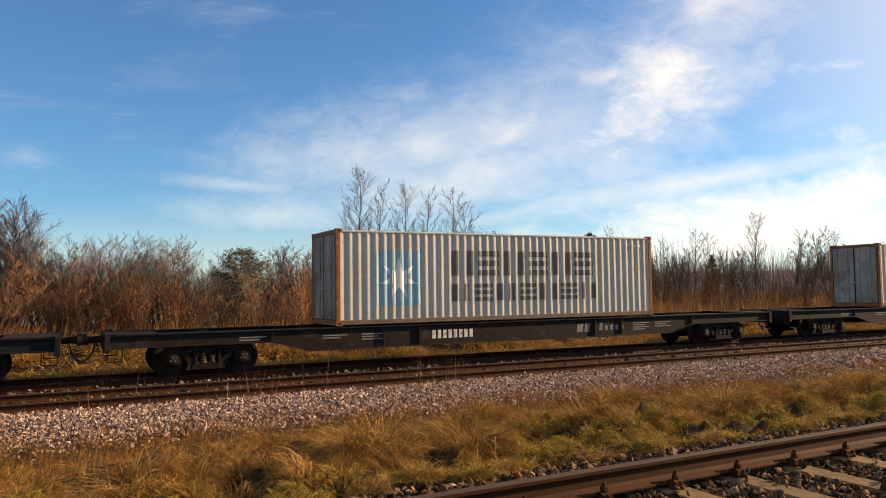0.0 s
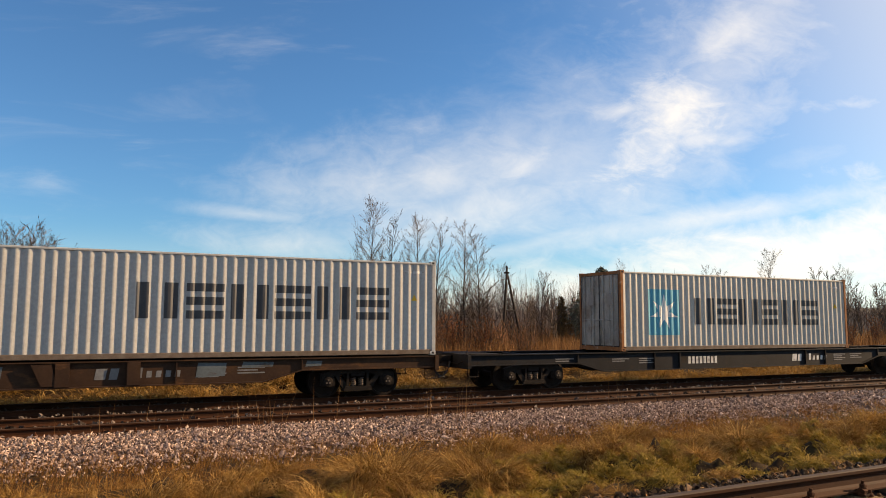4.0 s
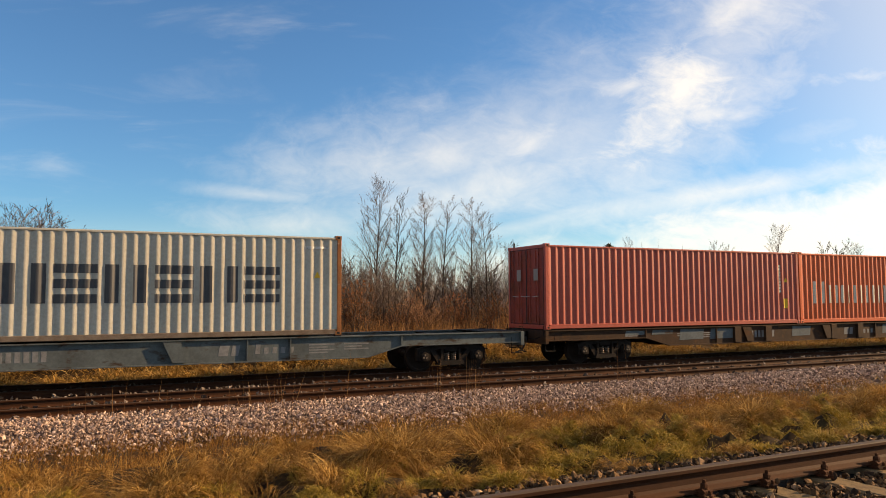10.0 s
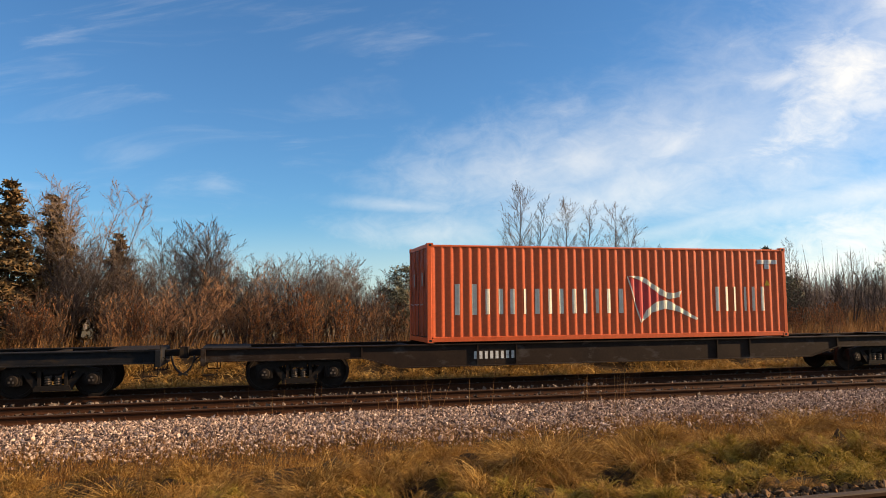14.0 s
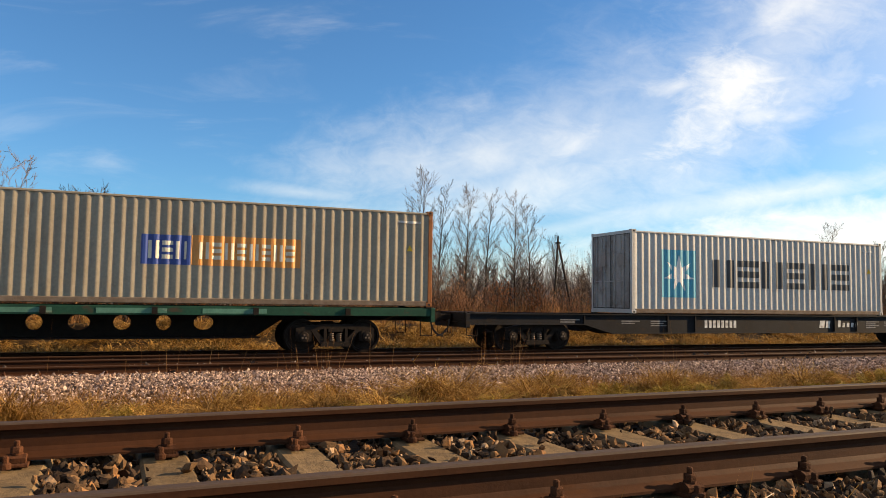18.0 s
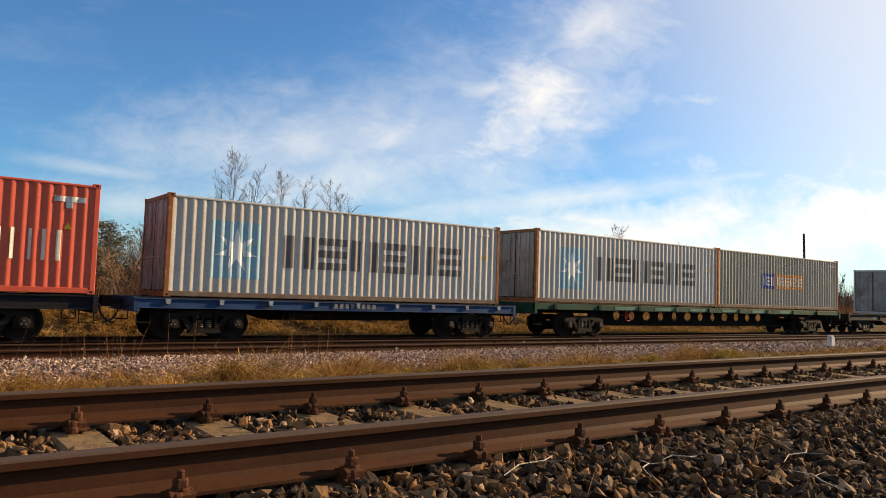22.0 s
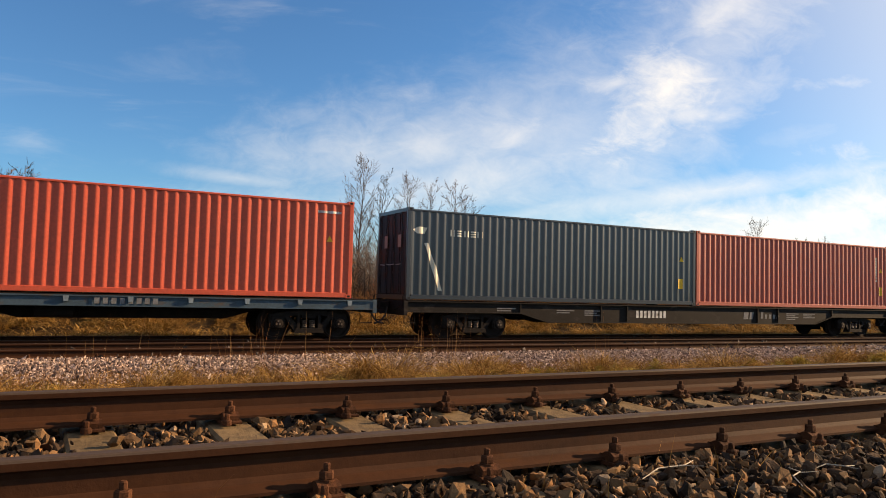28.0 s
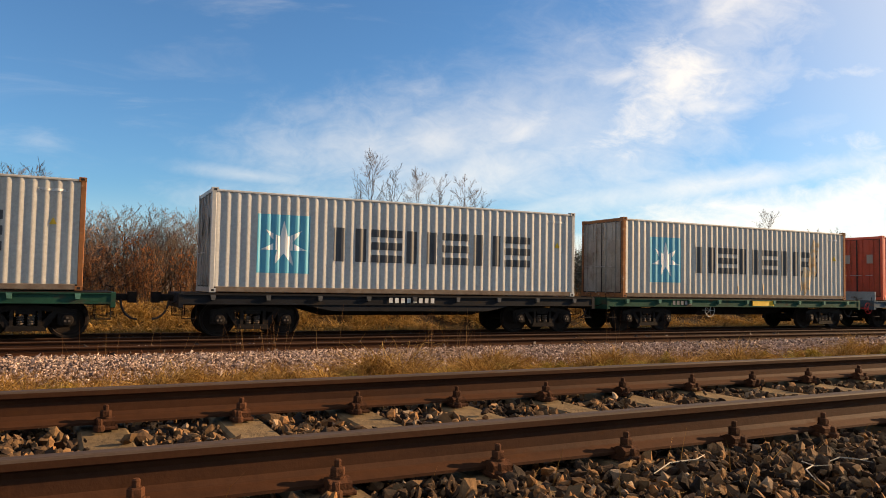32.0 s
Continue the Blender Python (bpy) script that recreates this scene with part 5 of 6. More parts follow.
def box_livery(kind, look_):
    """Marks on the near side of a container, as (material, outlines, name)."""
    out = []
    sq, st_, let = rect(-4.83, -3.30, 0.57, 2.24), [star(-4.07, 1.38, 0.69, 0.25, 7)], block_row(-2.66, 4.38, 0.96, 1.96, 6, 0.14)
    if look_ == "star":
        out += [(blue_mark, [sq], "logo_square"), (star_mark, st_, "logo_star"), (dark_mark, let, "lettering")]
        if kind == "scraped":
            out.append((rust_scrape, [[(4.05, 2.50), (4.42, 2.35), (4.22, 1.75), (4.30, 1.15), (4.02, 0.85), (3.70, 1.45)]], "scrape"))
            out.append((rust_scrape, [[(3.45, 1.35), (3.95, 1.10), (3.80, 0.45), (3.50, 0.18), (3.25, 0.40)], [(1.0, 0.6), (1.14, 0.6), (1.1, 0.18), (1.02, 0.18)], [(-0.4, 0.5), (-0.3, 0.5), (-0.33, 0.18)]], "scrape"))
    elif look_ == "star_faded":
        out += [(faded_blue, [sq], "logo_square"), (star_mark, st_, "logo_star"), (faded_mark, let, "lettering")]
    elif look_ == "star_two":
        out += [(faded_blue, [sq], "logo_square"), (star_mark, st_, "logo_star")]
        out.append((faded_mark, block_row(-2.32, 3.48, 1.48, 2.28, 6, 0.16), "lettering"))
        out.append((faded_mark, block_row(-2.34, 3.62, 0.66, 1.22, 7, 0.2), "lettering"))
    elif look_ == "square_star":
        out.append((deep_cyan, [rect(-4.96, -3.30, 0.62, 2.27)], "logo_square"))
        out.append((faded_blue, [star(-4.13, 1.44, 0.70, 0.34, 7)], "logo_star"))
        out.append((dark_mark, block_row(-2.75, 4.36, 0.95, 1.88, 6, 0.14), "lettering"))
    elif look_ == "plain_letters":
        out.append((dark_mark, block_row(-2.68, 4.62, 1.07, 2.03, 6, 0.14), "lettering"))
    elif look_ == "sail":
        out.append((cream_mark, [rect(-5.26, -5.12, 0.80, 1.70), rect(-4.74, -4.60, 0.80, 1.70)], "lettering"))
        out.append((cream_mark, block_row(-4.45, 0.26, 0.81, 1.56, 6, 0.30, False), "lettering"))
        out.append((cream_mark, block_row(3.33, 5.33, 0.84, 1.62, 3, 0.30, False), "lettering"))
        # a red sail between two cream ones that meet and cross
        out.append((pale_red, [[(0.34, 1.90), (0.86, 1.80), (1.62, 1.30), (1.2, 1.12), (0.92, 0.86), (0.74, 0.53)]], "logo_sail"))
        out.append((cream_mark, [[(0.32, 1.95), (0.6, 1.96), (0.88, 1.91), (1.3, 1.64), (1.67, 1.44), (1.95, 1.42), (2.2, 1.50), (2.1, 1.29), (1.74, 1.23), (1.44, 1.36), (0.93, 1.72), (0.6, 1.88)]], "logo_sail"))
        out.append((cream_mark, [[(0.72, 0.50), (0.94, 0.90), (1.3, 1.15), (1.67, 1.21), (2.1, 0.99), (2.75, 0.62), (2.7, 0.56), (2.04, 0.84), (1.6, 0.93), (1.15, 0.82), (0.88, 0.60)]], "logo_sail"))
        out.append((cream_mark, [[(0.30, 1.94), (0.34, 1.94), (0.76, 0.50), (0.72, 0.50)]], "logo_sail"))
    elif look_ == "flag":
        ring = [(-4.10 + 0.92 * math.cos(a), 1.46 + 0.92 * math.sin(a)) for a in np.linspace(0, 2 * math.pi, 37)[:-1]]
        hole = [(-4.10 + 0.87 * math.cos(a), 1.46 + 0.87 * math.sin(a)) for a in np.linspace(0, 2 * math.pi, 37)[:-1]]
        out.append((cream_mark, [[ring[i], ring[(i + 1) % 36], hole[(i + 1) % 36], hole[i]] for i in range(36)], "logo_ring"))
        out.append((cream_mark, [rect(-4.66, -4.58, 0.74, 2.10)], "logo_flag"))
        wave = lambda z0, z1: [(-4.52 + 1.1 * t, z1 - 0.1 * t + 0.05 * math.sin(6.3 * t)) for t in np.linspace(0, 1, 9)] + [(-4.52 + 1.1 * t, z0 - 0.1 * t + 0.05 * math.sin(6.3 * t)) for t in np.linspace(1, 0, 9)]
        out += [(pale_red, [wave(1.78, 1.98)], "logo_flag"), (cream_mark, [wave(1.58, 1.78)], "logo_flag"), (pale_red, [wave(1.38, 1.58)], "logo_flag"), (cream_mark, [wave(1.20, 1.38)], "logo_flag")]

        def stroke(pts, w):
            """A swept line of paint through (x, z)."""
            left, right = [], []
            for i, (x, z) in enumerate(pts):
                (ax, az), (bx, bz) = pts[max(i - 1, 0)], pts[min(i + 1, len(pts) - 1)]
                n = math.hypot(bx - ax, bz - az)
                left.append((x - (bz - az) / n * w, z + (bx - ax) / n * w))
                right.append((x + (bz - az) / n * w, z - (bx - ax) / n * w))
            return [[left[i], left[i + 1], right[i + 1], right[i]] for i in range(len(pts) - 1)]

        # plain flourishes where the script name runs
        big = [(-1.0, 2.2), (-1.3, 2.36), (-1.75, 2.3), (-2.0, 2.0), (-1.8, 1.7), (-1.35, 1.4), (-1.1, 1.05), (-1.25, 0.65), (-1.7, 0.47), (-2.2, 0.55), (-2.35, 0.8)]
        tall = [(-0.75, 0.70), (-0.55, 1.1), (-0.35, 1.8), (-0.15, 2.4)]
        out += [(cream_mark, stroke(big, 0.075), "lettering"), (cream_mark, stroke(tall, 0.06), "lettering")]
        zig = [(-1.0 + 0.205 * t + 0.05 * math.sin(math.pi * t * 2), 1.35 - 0.22 * math.cos(math.pi * t)) for t in np.linspace(0, 19, 115)]
        out.append((cream_mark, stroke(zig, 0.042), "lettering"))
        out.append((cream_mark, stroke([(2.85, 1.25), (3.1, 1.05), (3.45, 1.15)], 0.05), "lettering"))
    elif look_ == "two_tone":
        out.append((deep_blue, [rect(-2.12, -0.88, 1.05, 1.84)], "logo_block"))
        out.append((amber_mark, [rect(-0.86, 2.08, 1.05, 1.86)], "logo_block"))
        out.append((cream_mark, block_row(-1.98, -0.95, 1.2, 1.68, 3, 0.2), "lettering"))
        out.append((cream_mark, block_row(-0.7, 1.95, 1.22, 1.68, 8, 0.25), "lettering"))
    elif look_ == "small_top":
        out.append((cream_mark, block_row(-4.63, -3.36, 2.06, 2.26, 5, 0.3), "lettering"))
        out.append((cream_mark, [[(-5.92, 2.2), (-5.7, 2.3), (-5.42, 2.28), (-5.5, 2.08), (-5.75, 2.08)]], "logo_shape"))
        out.append((cream_mark, [[(-5.5, 1.8), (-5.38, 1.8), (-4.92, 0.62), (-5.05, 0.5)]], "scrape"))
        out.append((cream_mark, [[(-5.2, 1.1), (-5.08, 1.1), (-4.86, 0.3), (-4.98, 0.3)]], "scrape"))
    elif look_ == "red_letters":
        out.append((cream_mark, [rect(-5.2, -5.05, 1.82, 2.2), rect(-4.95, -4.8, 1.82, 2.2), rect(-4.65, -4.5, 1.82, 2.2), rect(-4.48, -4.28, 1.98, 2.06)], "lettering"))
    if look_ == "sail":
        out.append((white_mark, [rect(5.02, 5.76, 2.36, 2.50)], "code_plate"))
        out.append((white_mark, [rect(5.3, 5.46, 2.20, 2.35)], "code_plate"))
    elif look_ not in ("small_top", "none"):
        out.append((white_mark, [rect(5.0, 5.7, 2.5, 2.57)], "code_plate"))
    out.append((yellow_mark, [[(5.28, 1.66), (5.46, 1.66), (5.37, 1.84)]], "warning_sticker"))
    if kind in ("brick", "black") or look_ == "none":
        out.append((yellow_mark, [rect(5.2, 5.42, 0.62, 1.0)], "warning_sticker"))
    if kind == "brick":
        out.append((cream_mark, [rect(5.0, 5.09, 1.25 + 0.125 * k, 1.34 + 0.125 * k) for k in range(9)], "code_mark"))
    return out


def build_container(kind, look_, label, seed):
    """A forty-foot high-cube: corrugated sides and front, doors on the trailing end, posts, rails and corner castings."""
    base, second, rust = LIVERY[kind]
    body = container_paint(kind, base, second, rust, {"navy": 0.36, "black": 0.30, "brick": 0.48, "red": 0.5, "orange": 0.5}.get(kind, 0.44))
    body.node_tree.nodes["Principled BSDF"].inputs["Specular IOR Level"].default_value = {"navy": 0.5, "black": 0.8, "brick": 0.5, "red": 0.45, "orange": 0.32}.get(kind, 0.55)    # enamel, dulled by age
    # body colour darkened for the shaded end, with grime patches over it
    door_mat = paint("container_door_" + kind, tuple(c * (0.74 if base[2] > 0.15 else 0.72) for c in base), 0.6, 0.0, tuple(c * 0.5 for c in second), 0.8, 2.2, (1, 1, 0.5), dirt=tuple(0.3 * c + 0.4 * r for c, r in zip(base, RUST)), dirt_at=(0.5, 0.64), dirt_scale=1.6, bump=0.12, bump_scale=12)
    frame_mat = rust_frame if kind in ("grey", "scraped", "cream", "dull", "navy") else body
    ob = thing("shipping_container", label, "container", "containers on the train")
    L, W, H = C_LEN / 2, C_WID / 2, C_HGT
    key = kind

    def cached(name, make, mat):
        k = name + key
        if k not in CACHE:
            CACHE[k] = make().mesh(name, mat, name.endswith("_panel"))      # the bends of the ribs are rounded
        return CACHE[k]

    part("side_panel", cached("near_panel", lambda: sheet(SIDE, 0.16, H - 0.11, lambda a, d, z: (a, -W + 0.012 + d, z)), body), None, ob)
    part("side_panel", cached("far_panel", lambda: sheet(SIDE, 0.16, H - 0.11, lambda a, d, z: (a, W - 0.012 - d, z)), body), None, ob)
    part("front_panel", cached("front_panel", lambda: sheet(rib_line(-W + 0.1, W - 0.1), 0.16, H - 0.11, lambda a, d, z: (L - 0.02 - d, a, z)), body), None, ob)
    part("roof", cached("roof", lambda: sheet(SIDE, -W + 0.06, W - 0.06, lambda a, d, z: (a, z, H - 0.045 - d * 0.5)), body), None, ob)
    part("floor", cached("floor", lambda: Shape().box(-L + 0.1, L - 0.1, -W + 0.08, W - 0.08, 0.12, 0.16), grime), None, ob)
    for sx in (-1, 1):
        for sy in (-1, 1):
            x0, x1 = sorted((sx * L, sx * (L - 0.13)))
            y0, y1 = sorted((sy * W, sy * (W - 0.12)))
            part("corner_post", cached(f"post{sx}{sy}", lambda: Shape().prism_xy([(x0 + 0.012, y0), (x1 - 0.012, y0), (x1, y0 + 0.012), (x1, y1 - 0.012), (x1 - 0.012, y1), (x0 + 0.012, y1), (x0, y1 - 0.012), (x0, y0 + 0.012)], 0.118, H - 0.118), frame_mat), None, ob)
            for z0 in (0.0, H - 0.118):
                xa, xb = sorted((sx * (L + 0.004), sx * (L - 0.178)))
                ya, yb = sorted((sy * (W + 0.004), sy * (W - 0.162)))

                def casting():
                    s = Shape().box(xa, xb, ya, yb, z0, z0 + 0.118, 0.01)
                    yo = sy * (W + 0.0055)
                    xm = sx * (L - 0.09)
                    return s.add([(xm - 0.04, yo, z0 + 0.03), (xm + 0.04, yo, z0 + 0.03), (xm + 0.04, yo, z0 + 0.09), (xm - 0.04, yo, z0 + 0.09)], [(0, 1, 2, 3)], 1)
                part("corner_casting", cached(f"cast{sx}{sy}{z0:.1f}", casting, [frame_mat, seal_mat]), None, ob)
    for sy in (-1, 1):
        ya, yb = sorted((sy * (W - 0.002), sy * (W - 0.06)))
        part("bottom_rail", cached(f"brail{sy}", lambda: Shape().box(-L + 0.17, L - 0.17, ya, yb, 0.02, 0.165, 0.012), dark_sill if kind in ("dull", "cream", "grey", "scraped", "pale") else body), None, ob)
        part("top_rail", cached(f"trail{sy}", lambda: Shape().box(-L + 0.17, L - 0.17, ya, yb, H - 0.115, H - 0.05, 0.012), body), None, ob)
    for sx in (-1, 1):
        xa, xb = sorted((sx * (L - 0.004), sx * (L - 0.09)))
        part("end_rail", cached(f"erail{sx}", lambda: Shape().box(xa, xb, -W + 0.15, W - 0.15, H - 0.13, H - 0.02, 0.01), frame_mat), None, ob)
        part("end_sill", cached(f"esill{sx}", lambda: Shape().box(xa, xb, -W + 0.15, W - 0.15, 0.01, 0.16, 0.01), frame_mat), None, ob)
    # two doors with recessed panels, lock rods and handles
    for sy in (-1, 1):
        y0, y1 = sorted((sy * 0.012, sy * (W - 0.13)))

        def door():
            s = Shape().box(-L + 0.03, -L + 0.07, y0, y1, 0.17, H - 0.14)
            for z in (0.17, 0.83, 1.46, 2.09, H - 0.19):
                s.box(-L + 0.008, -L + 0.032, y0, y1, z, z + 0.06)
            for y in (y0, y1 - 0.06, (y0 + y1) / 2 - 0.03):
                s.box(-L + 0.006, -L + 0.032, y, y + 0.06, 0.17, H - 0.14)
            return s
        d = part("door", cached(f"door{sy}", door, door_mat), None, ob, "grimy steel container door with recessed panels, darkened for shade")

        def gasket():
            s = Shape()
            for ya, yb in ((y0 - 0.008, y0 + 0.022), (y1 - 0.022, y1 + 0.012)):
                s.box(-L + 0.003, -L + 0.03, ya, yb, 0.16, H - 0.135)
            for za, zb in ((0.155, 0.185), (H - 0.155, H - 0.135)):
                s.box(-L + 0.002, -L + 0.03, y0, y1, za, zb)
            return s
        part("gasket", cached(f"gasket{sy}", gasket, seal_mat), None, d, "black rubber door gasket")
        for k in (0.28, 0.78):
            y = y0 + (y1 - y0) * k
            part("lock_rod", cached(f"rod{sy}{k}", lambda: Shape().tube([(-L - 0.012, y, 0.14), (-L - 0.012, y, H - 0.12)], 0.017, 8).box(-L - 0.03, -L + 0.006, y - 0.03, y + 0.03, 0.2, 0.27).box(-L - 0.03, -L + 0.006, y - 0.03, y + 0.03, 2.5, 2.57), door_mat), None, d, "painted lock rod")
            part("door_handle", cached(f"handle{sy}{k}", lambda: Shape().tube([(-L - 0.03, y, 1.12), (-L - 0.035, y + 0.36 * sy * -1, 1.10)], 0.014, 6), lock_steel), None, d)
        part("placard", cached(f"plac{sy}", lambda: Shape().box(-L + 0.001, -L + 0.007, y0 + 0.30, y0 + 0.62, 1.66, 2.06), placard_mat), None, d, "pale data plate")
    one_piece = ("logo_ring",)
    for k, (mat, polys, name) in enumerate(box_livery(kind, look_)):
        joined = name in one_piece or (look_ == "flag" and name == "lettering")
        for group in ([polys] if joined else [[p] for p in polys]):
            s = marking(group, -W + 0.012, 0.004 + 0.004 * min(k, 4))
            if s.f:
                part(name, s, mat, ob, smooth=True)
    return ob


CACHE = {}

# ---------------------------------------------------------------- wagons
WHEEL_R = 0.4785


def wheelset_meshes():
    """Both wheels and their axle, turned as one piece."""
    half = [(0.0, 0.085), (0.62, 0.085), (0.66, 0.13), (0.70, 0.14), (0.705, 0.36), (0.69, 0.42), (0.69, 0.505), (0.722, 0.508), (0.735, WHEEL_R), (0.82, WHEEL_R - 0.005), (0.825, 0.415), (0.775, 0.40), (0.755, 0.20), (0.80, 0.14), (0.84, 0.13), (0.84, 0.075), (1.08, 0.07)]
    prof = [(-a, r) for a, r in half[:0:-1]] + half
    return Shape().turned(prof, "y", 28).mesh("wheelset", wheel_steel)


def side_frame_mesh():
    """Cast side frame of a three-piece bogie: top chord, sloping ends, spring window, axle jaws."""
    s = Shape()
    y0, y1 = -0.09, 0.09
    s.prism_xz([(-1.15, 0.60), (-1.15, 0.72), (-0.78, 0.80), (-0.35, 0.84), (0.35, 0.84), (0.78, 0.80), (1.15, 0.72), (1.15, 0.60), (0.72, 0.64), (0.35, 0.70), (-0.35, 0.70), (-0.72, 0.64)], y0, y1)
    for k in (-1, 1):
        s.prism_xz([(k * 0.72, 0.66), (k * 0.58, 0.68), (k * 0.26, 0.34), (k * 0.26, 0.20), (k * 0.42, 0.22)], y0, y1)
        s.prism_xz([(k * 0.35, 0.72), (k * 0.27, 0.72), (k * 0.27, 0.32), (k * 0.35, 0.32)], y0 - 0.02, y1 + 0.02)
        s.prism_xz([(k * 1.15, 0.62), (k * 1.15, 0.36), (k * 1.07, 0.36), (k * 1.07, 0.62)], y0, y1)
        s.prism_xz([(k * 0.70, 0.62), (k * 0.70, 0.36), (k * 0.78, 0.36), (k * 0.78, 0.62)], y0, y1)
    s.prism_xz([(-0.45, 0.20), (0.45, 0.20), (0.40, 0.33), (-0.40, 0.33)], y0 - 0.06, y1 + 0.06)
    return s.mesh("side_frame", grime)


def axle_box_mesh():
    s = Shape()
    s.prism_xz([(-0.16, 0.34), (0.16, 0.34), (0.19, 0.52), (0.15, 0.64), (-0.15, 0.64), (-0.19, 0.52)], -0.10, 0.13)
    s.turned([(-0.105, 0.15), (-0.15, 0.13), (-0.165, 0.05)], "y", 14, (0, 0, 0.48))
    for k in range(3):
        a = radians(90 + 120 * k)
        x, z = 0.055 * math.cos(a), 0.48 + 0.055 * math.sin(a)
        s.add([(x - 0.025, -0.170, z - 0.025), (x + 0.025, -0.170, z - 0.025), (x + 0.025, -0.170, z + 0.025), (x - 0.025, -0.170, z + 0.025)], [(0, 1, 2, 3)], 1)
    return s.mesh("axle_box", [grime, spring_mat])


def spring_mesh():
    s = Shape()
    for x in (-0.12, 0.12):
        pts = [(x + 0.075 * math.cos(a), 0.075 * math.sin(a), 0.33 + 0.24 * a / (2 * math.pi * 4)) for a in np.linspace(0, 2 * math.pi * 4, 37)]
        s.tube(pts, 0.021, 5)
    return s.mesh("spring_nest", spring_mat)


BOGIE = {}


def bogie(parent, x):
    """A three-piece freight bogie; returns its two wheelsets."""
    if not BOGIE:
        BOGIE["wheels"] = wheelset_meshes()
        BOGIE["frame"], BOGIE["box"], BOGIE["spring"] = side_frame_mesh(), axle_box_mesh(), spring_mesh()
        s = Shape().prism_yz([(-1.12, 0.62), (1.12, 0.62), (1.12, 0.72), (0.4, 0.82), (-0.4, 0.82), (-1.12, 0.72)], -0.22, 0.22)
        s.turned([(0.80, 0.2), (0.90, 0.2)], "z", 16)
        BOGIE["bolster"] = s.mesh("bolster", grime)
        b = Shape()
        for k in (-1, 1):
            b.box(k * 0.30 - 0.03, k * 0.30 + 0.03, -0.85, 0.85, 0.36, 0.46)
            b.tube([(k * 0.33, -0.80, 0.5), (k * 0.42, -0.80, 0.75)], 0.02)
            for y in (-0.79, 0.79):
                b.prism_xz([(k * 0.40, 0.30), (k * 0.46, 0.30), (k * 0.43, 0.62), (k * 0.37, 0.62)], y - 0.05, y + 0.05)
        BOGIE["brake"] = b.mesh("brake_gear", grime)
    bo = part("bogie", BOGIE["bolster"], None, parent, "cast steel freight bogie black with grime", pose(x, 0, 0))
    for sy in (-1, 1):
        part("side_frame", BOGIE["frame"], None, bo, m=pose(0, sy * 1.02, 0))
        part("spring_nest", BOGIE["spring"], None, bo, "dusty coil springs", pose(0, sy * 1.04, 0))
        for dx in (-0.925, 0.925):
            a = part("axle_box", BOGIE["box"], None, bo, m=pose(dx, sy * 1.04, 0, 0, 0, 0 if sy < 0 else 180))
    part("brake_gear", BOGIE["brake"], None, bo)
    sets = []
    for dx in (-0.925, 0.925):
        # wheels and axle turn as one piece under the wagon
        w = part("wheelset", BOGIE["wheels"], None, bo, "worn steel wheelset", pose(dx, 0, WHEEL_R))
        sets.append((w, dx))
    return sets


def coupler(parent, x, sx):
    s = Shape()
    s.box(min(x, x + sx * 0.42), max(x, x + sx * 0.42), -0.11, 0.11, 0.95, 1.14, 0.02)
    s.prism_xy([(x + sx * 0.40, -0.2), (x + sx * 0.62, -0.22), (x + sx * 0.64, 0.02), (x + sx * 0.52, 0.05), (x + sx * 0.50, 0.2), (x + sx * 0.40, 0.2)], 0.90, 1.2)
    part("coupler", s, grime, parent)
    pts = [(x + sx * (0.63 - 0.42 * math.cos(math.pi * 0.5 * t)), -0.42, 0.98 - 0.52 * math.sin(math.pi * 0.5 * t)) for t in np.linspace(0, 1, 9)]
    part("brake_hose", Shape().tube(pts, 0.03, 7), hose_mat, parent)
    for y in (-1.18, 1.18):
        s = Shape()
        for dx in (0.06, 0.42):
            s.tube([(x - sx * dx, y, 1.0), (x - sx * dx, y, 0.50)], 0.014, 6)
        s.box(min(x - sx * 0.42, x - sx * 0.06), max(x - sx * 0.42, x - sx * 0.06), y - 0.10, y + 0.02, 0.49, 0.515)
        part("step", s, grime, parent)
        part("handrail", Shape().tube([(x, y, 1.02), (x, y, 1.34), (x - sx * 0.12, y, 1.34)], 0.013, 6), grime, parent)
    part("uncoupling_lever", Shape().tube([(x + sx * 0.05, -1.05, 0.98), (x + sx * 0.16, -0.9, 0.90), (x + sx * 0.16, 0.2, 0.92)], 0.016, 6), grime, parent)


def fishbelly(hl, deep0, deep1, top, low_end, low_mid):
    """Outline (x, z) of a girder that deepens between the bogies."""
    return [(-hl, top), (hl, top), (hl, low_end), (deep1, low_end), (deep0, low_mid), (-deep0, low_mid), (-deep1, low_end), (-hl, low_end)]


def hand_wheel(parent, x, y, z, mat):
    s = Shape()
    ring = [(x + 0.24 * math.cos(a), y, z + 0.24 * math.sin(a)) for a in np.linspace(0, 2 * math.pi, 19)]
    s.tube(ring, 0.016, 6)
    for k in range(5):
        a = 2 * math.pi * k / 5
        s.tube([(x, y, z), (x + 0.24 * math.cos(a), y, z + 0.24 * math.sin(a))], 0.011, 5)
    s.tube([(x, y, z), (x, y + 0.5, z)], 0.02, 6)
    part("hand_brake_wheel", s, mat, parent, "spoked hand brake wheel")


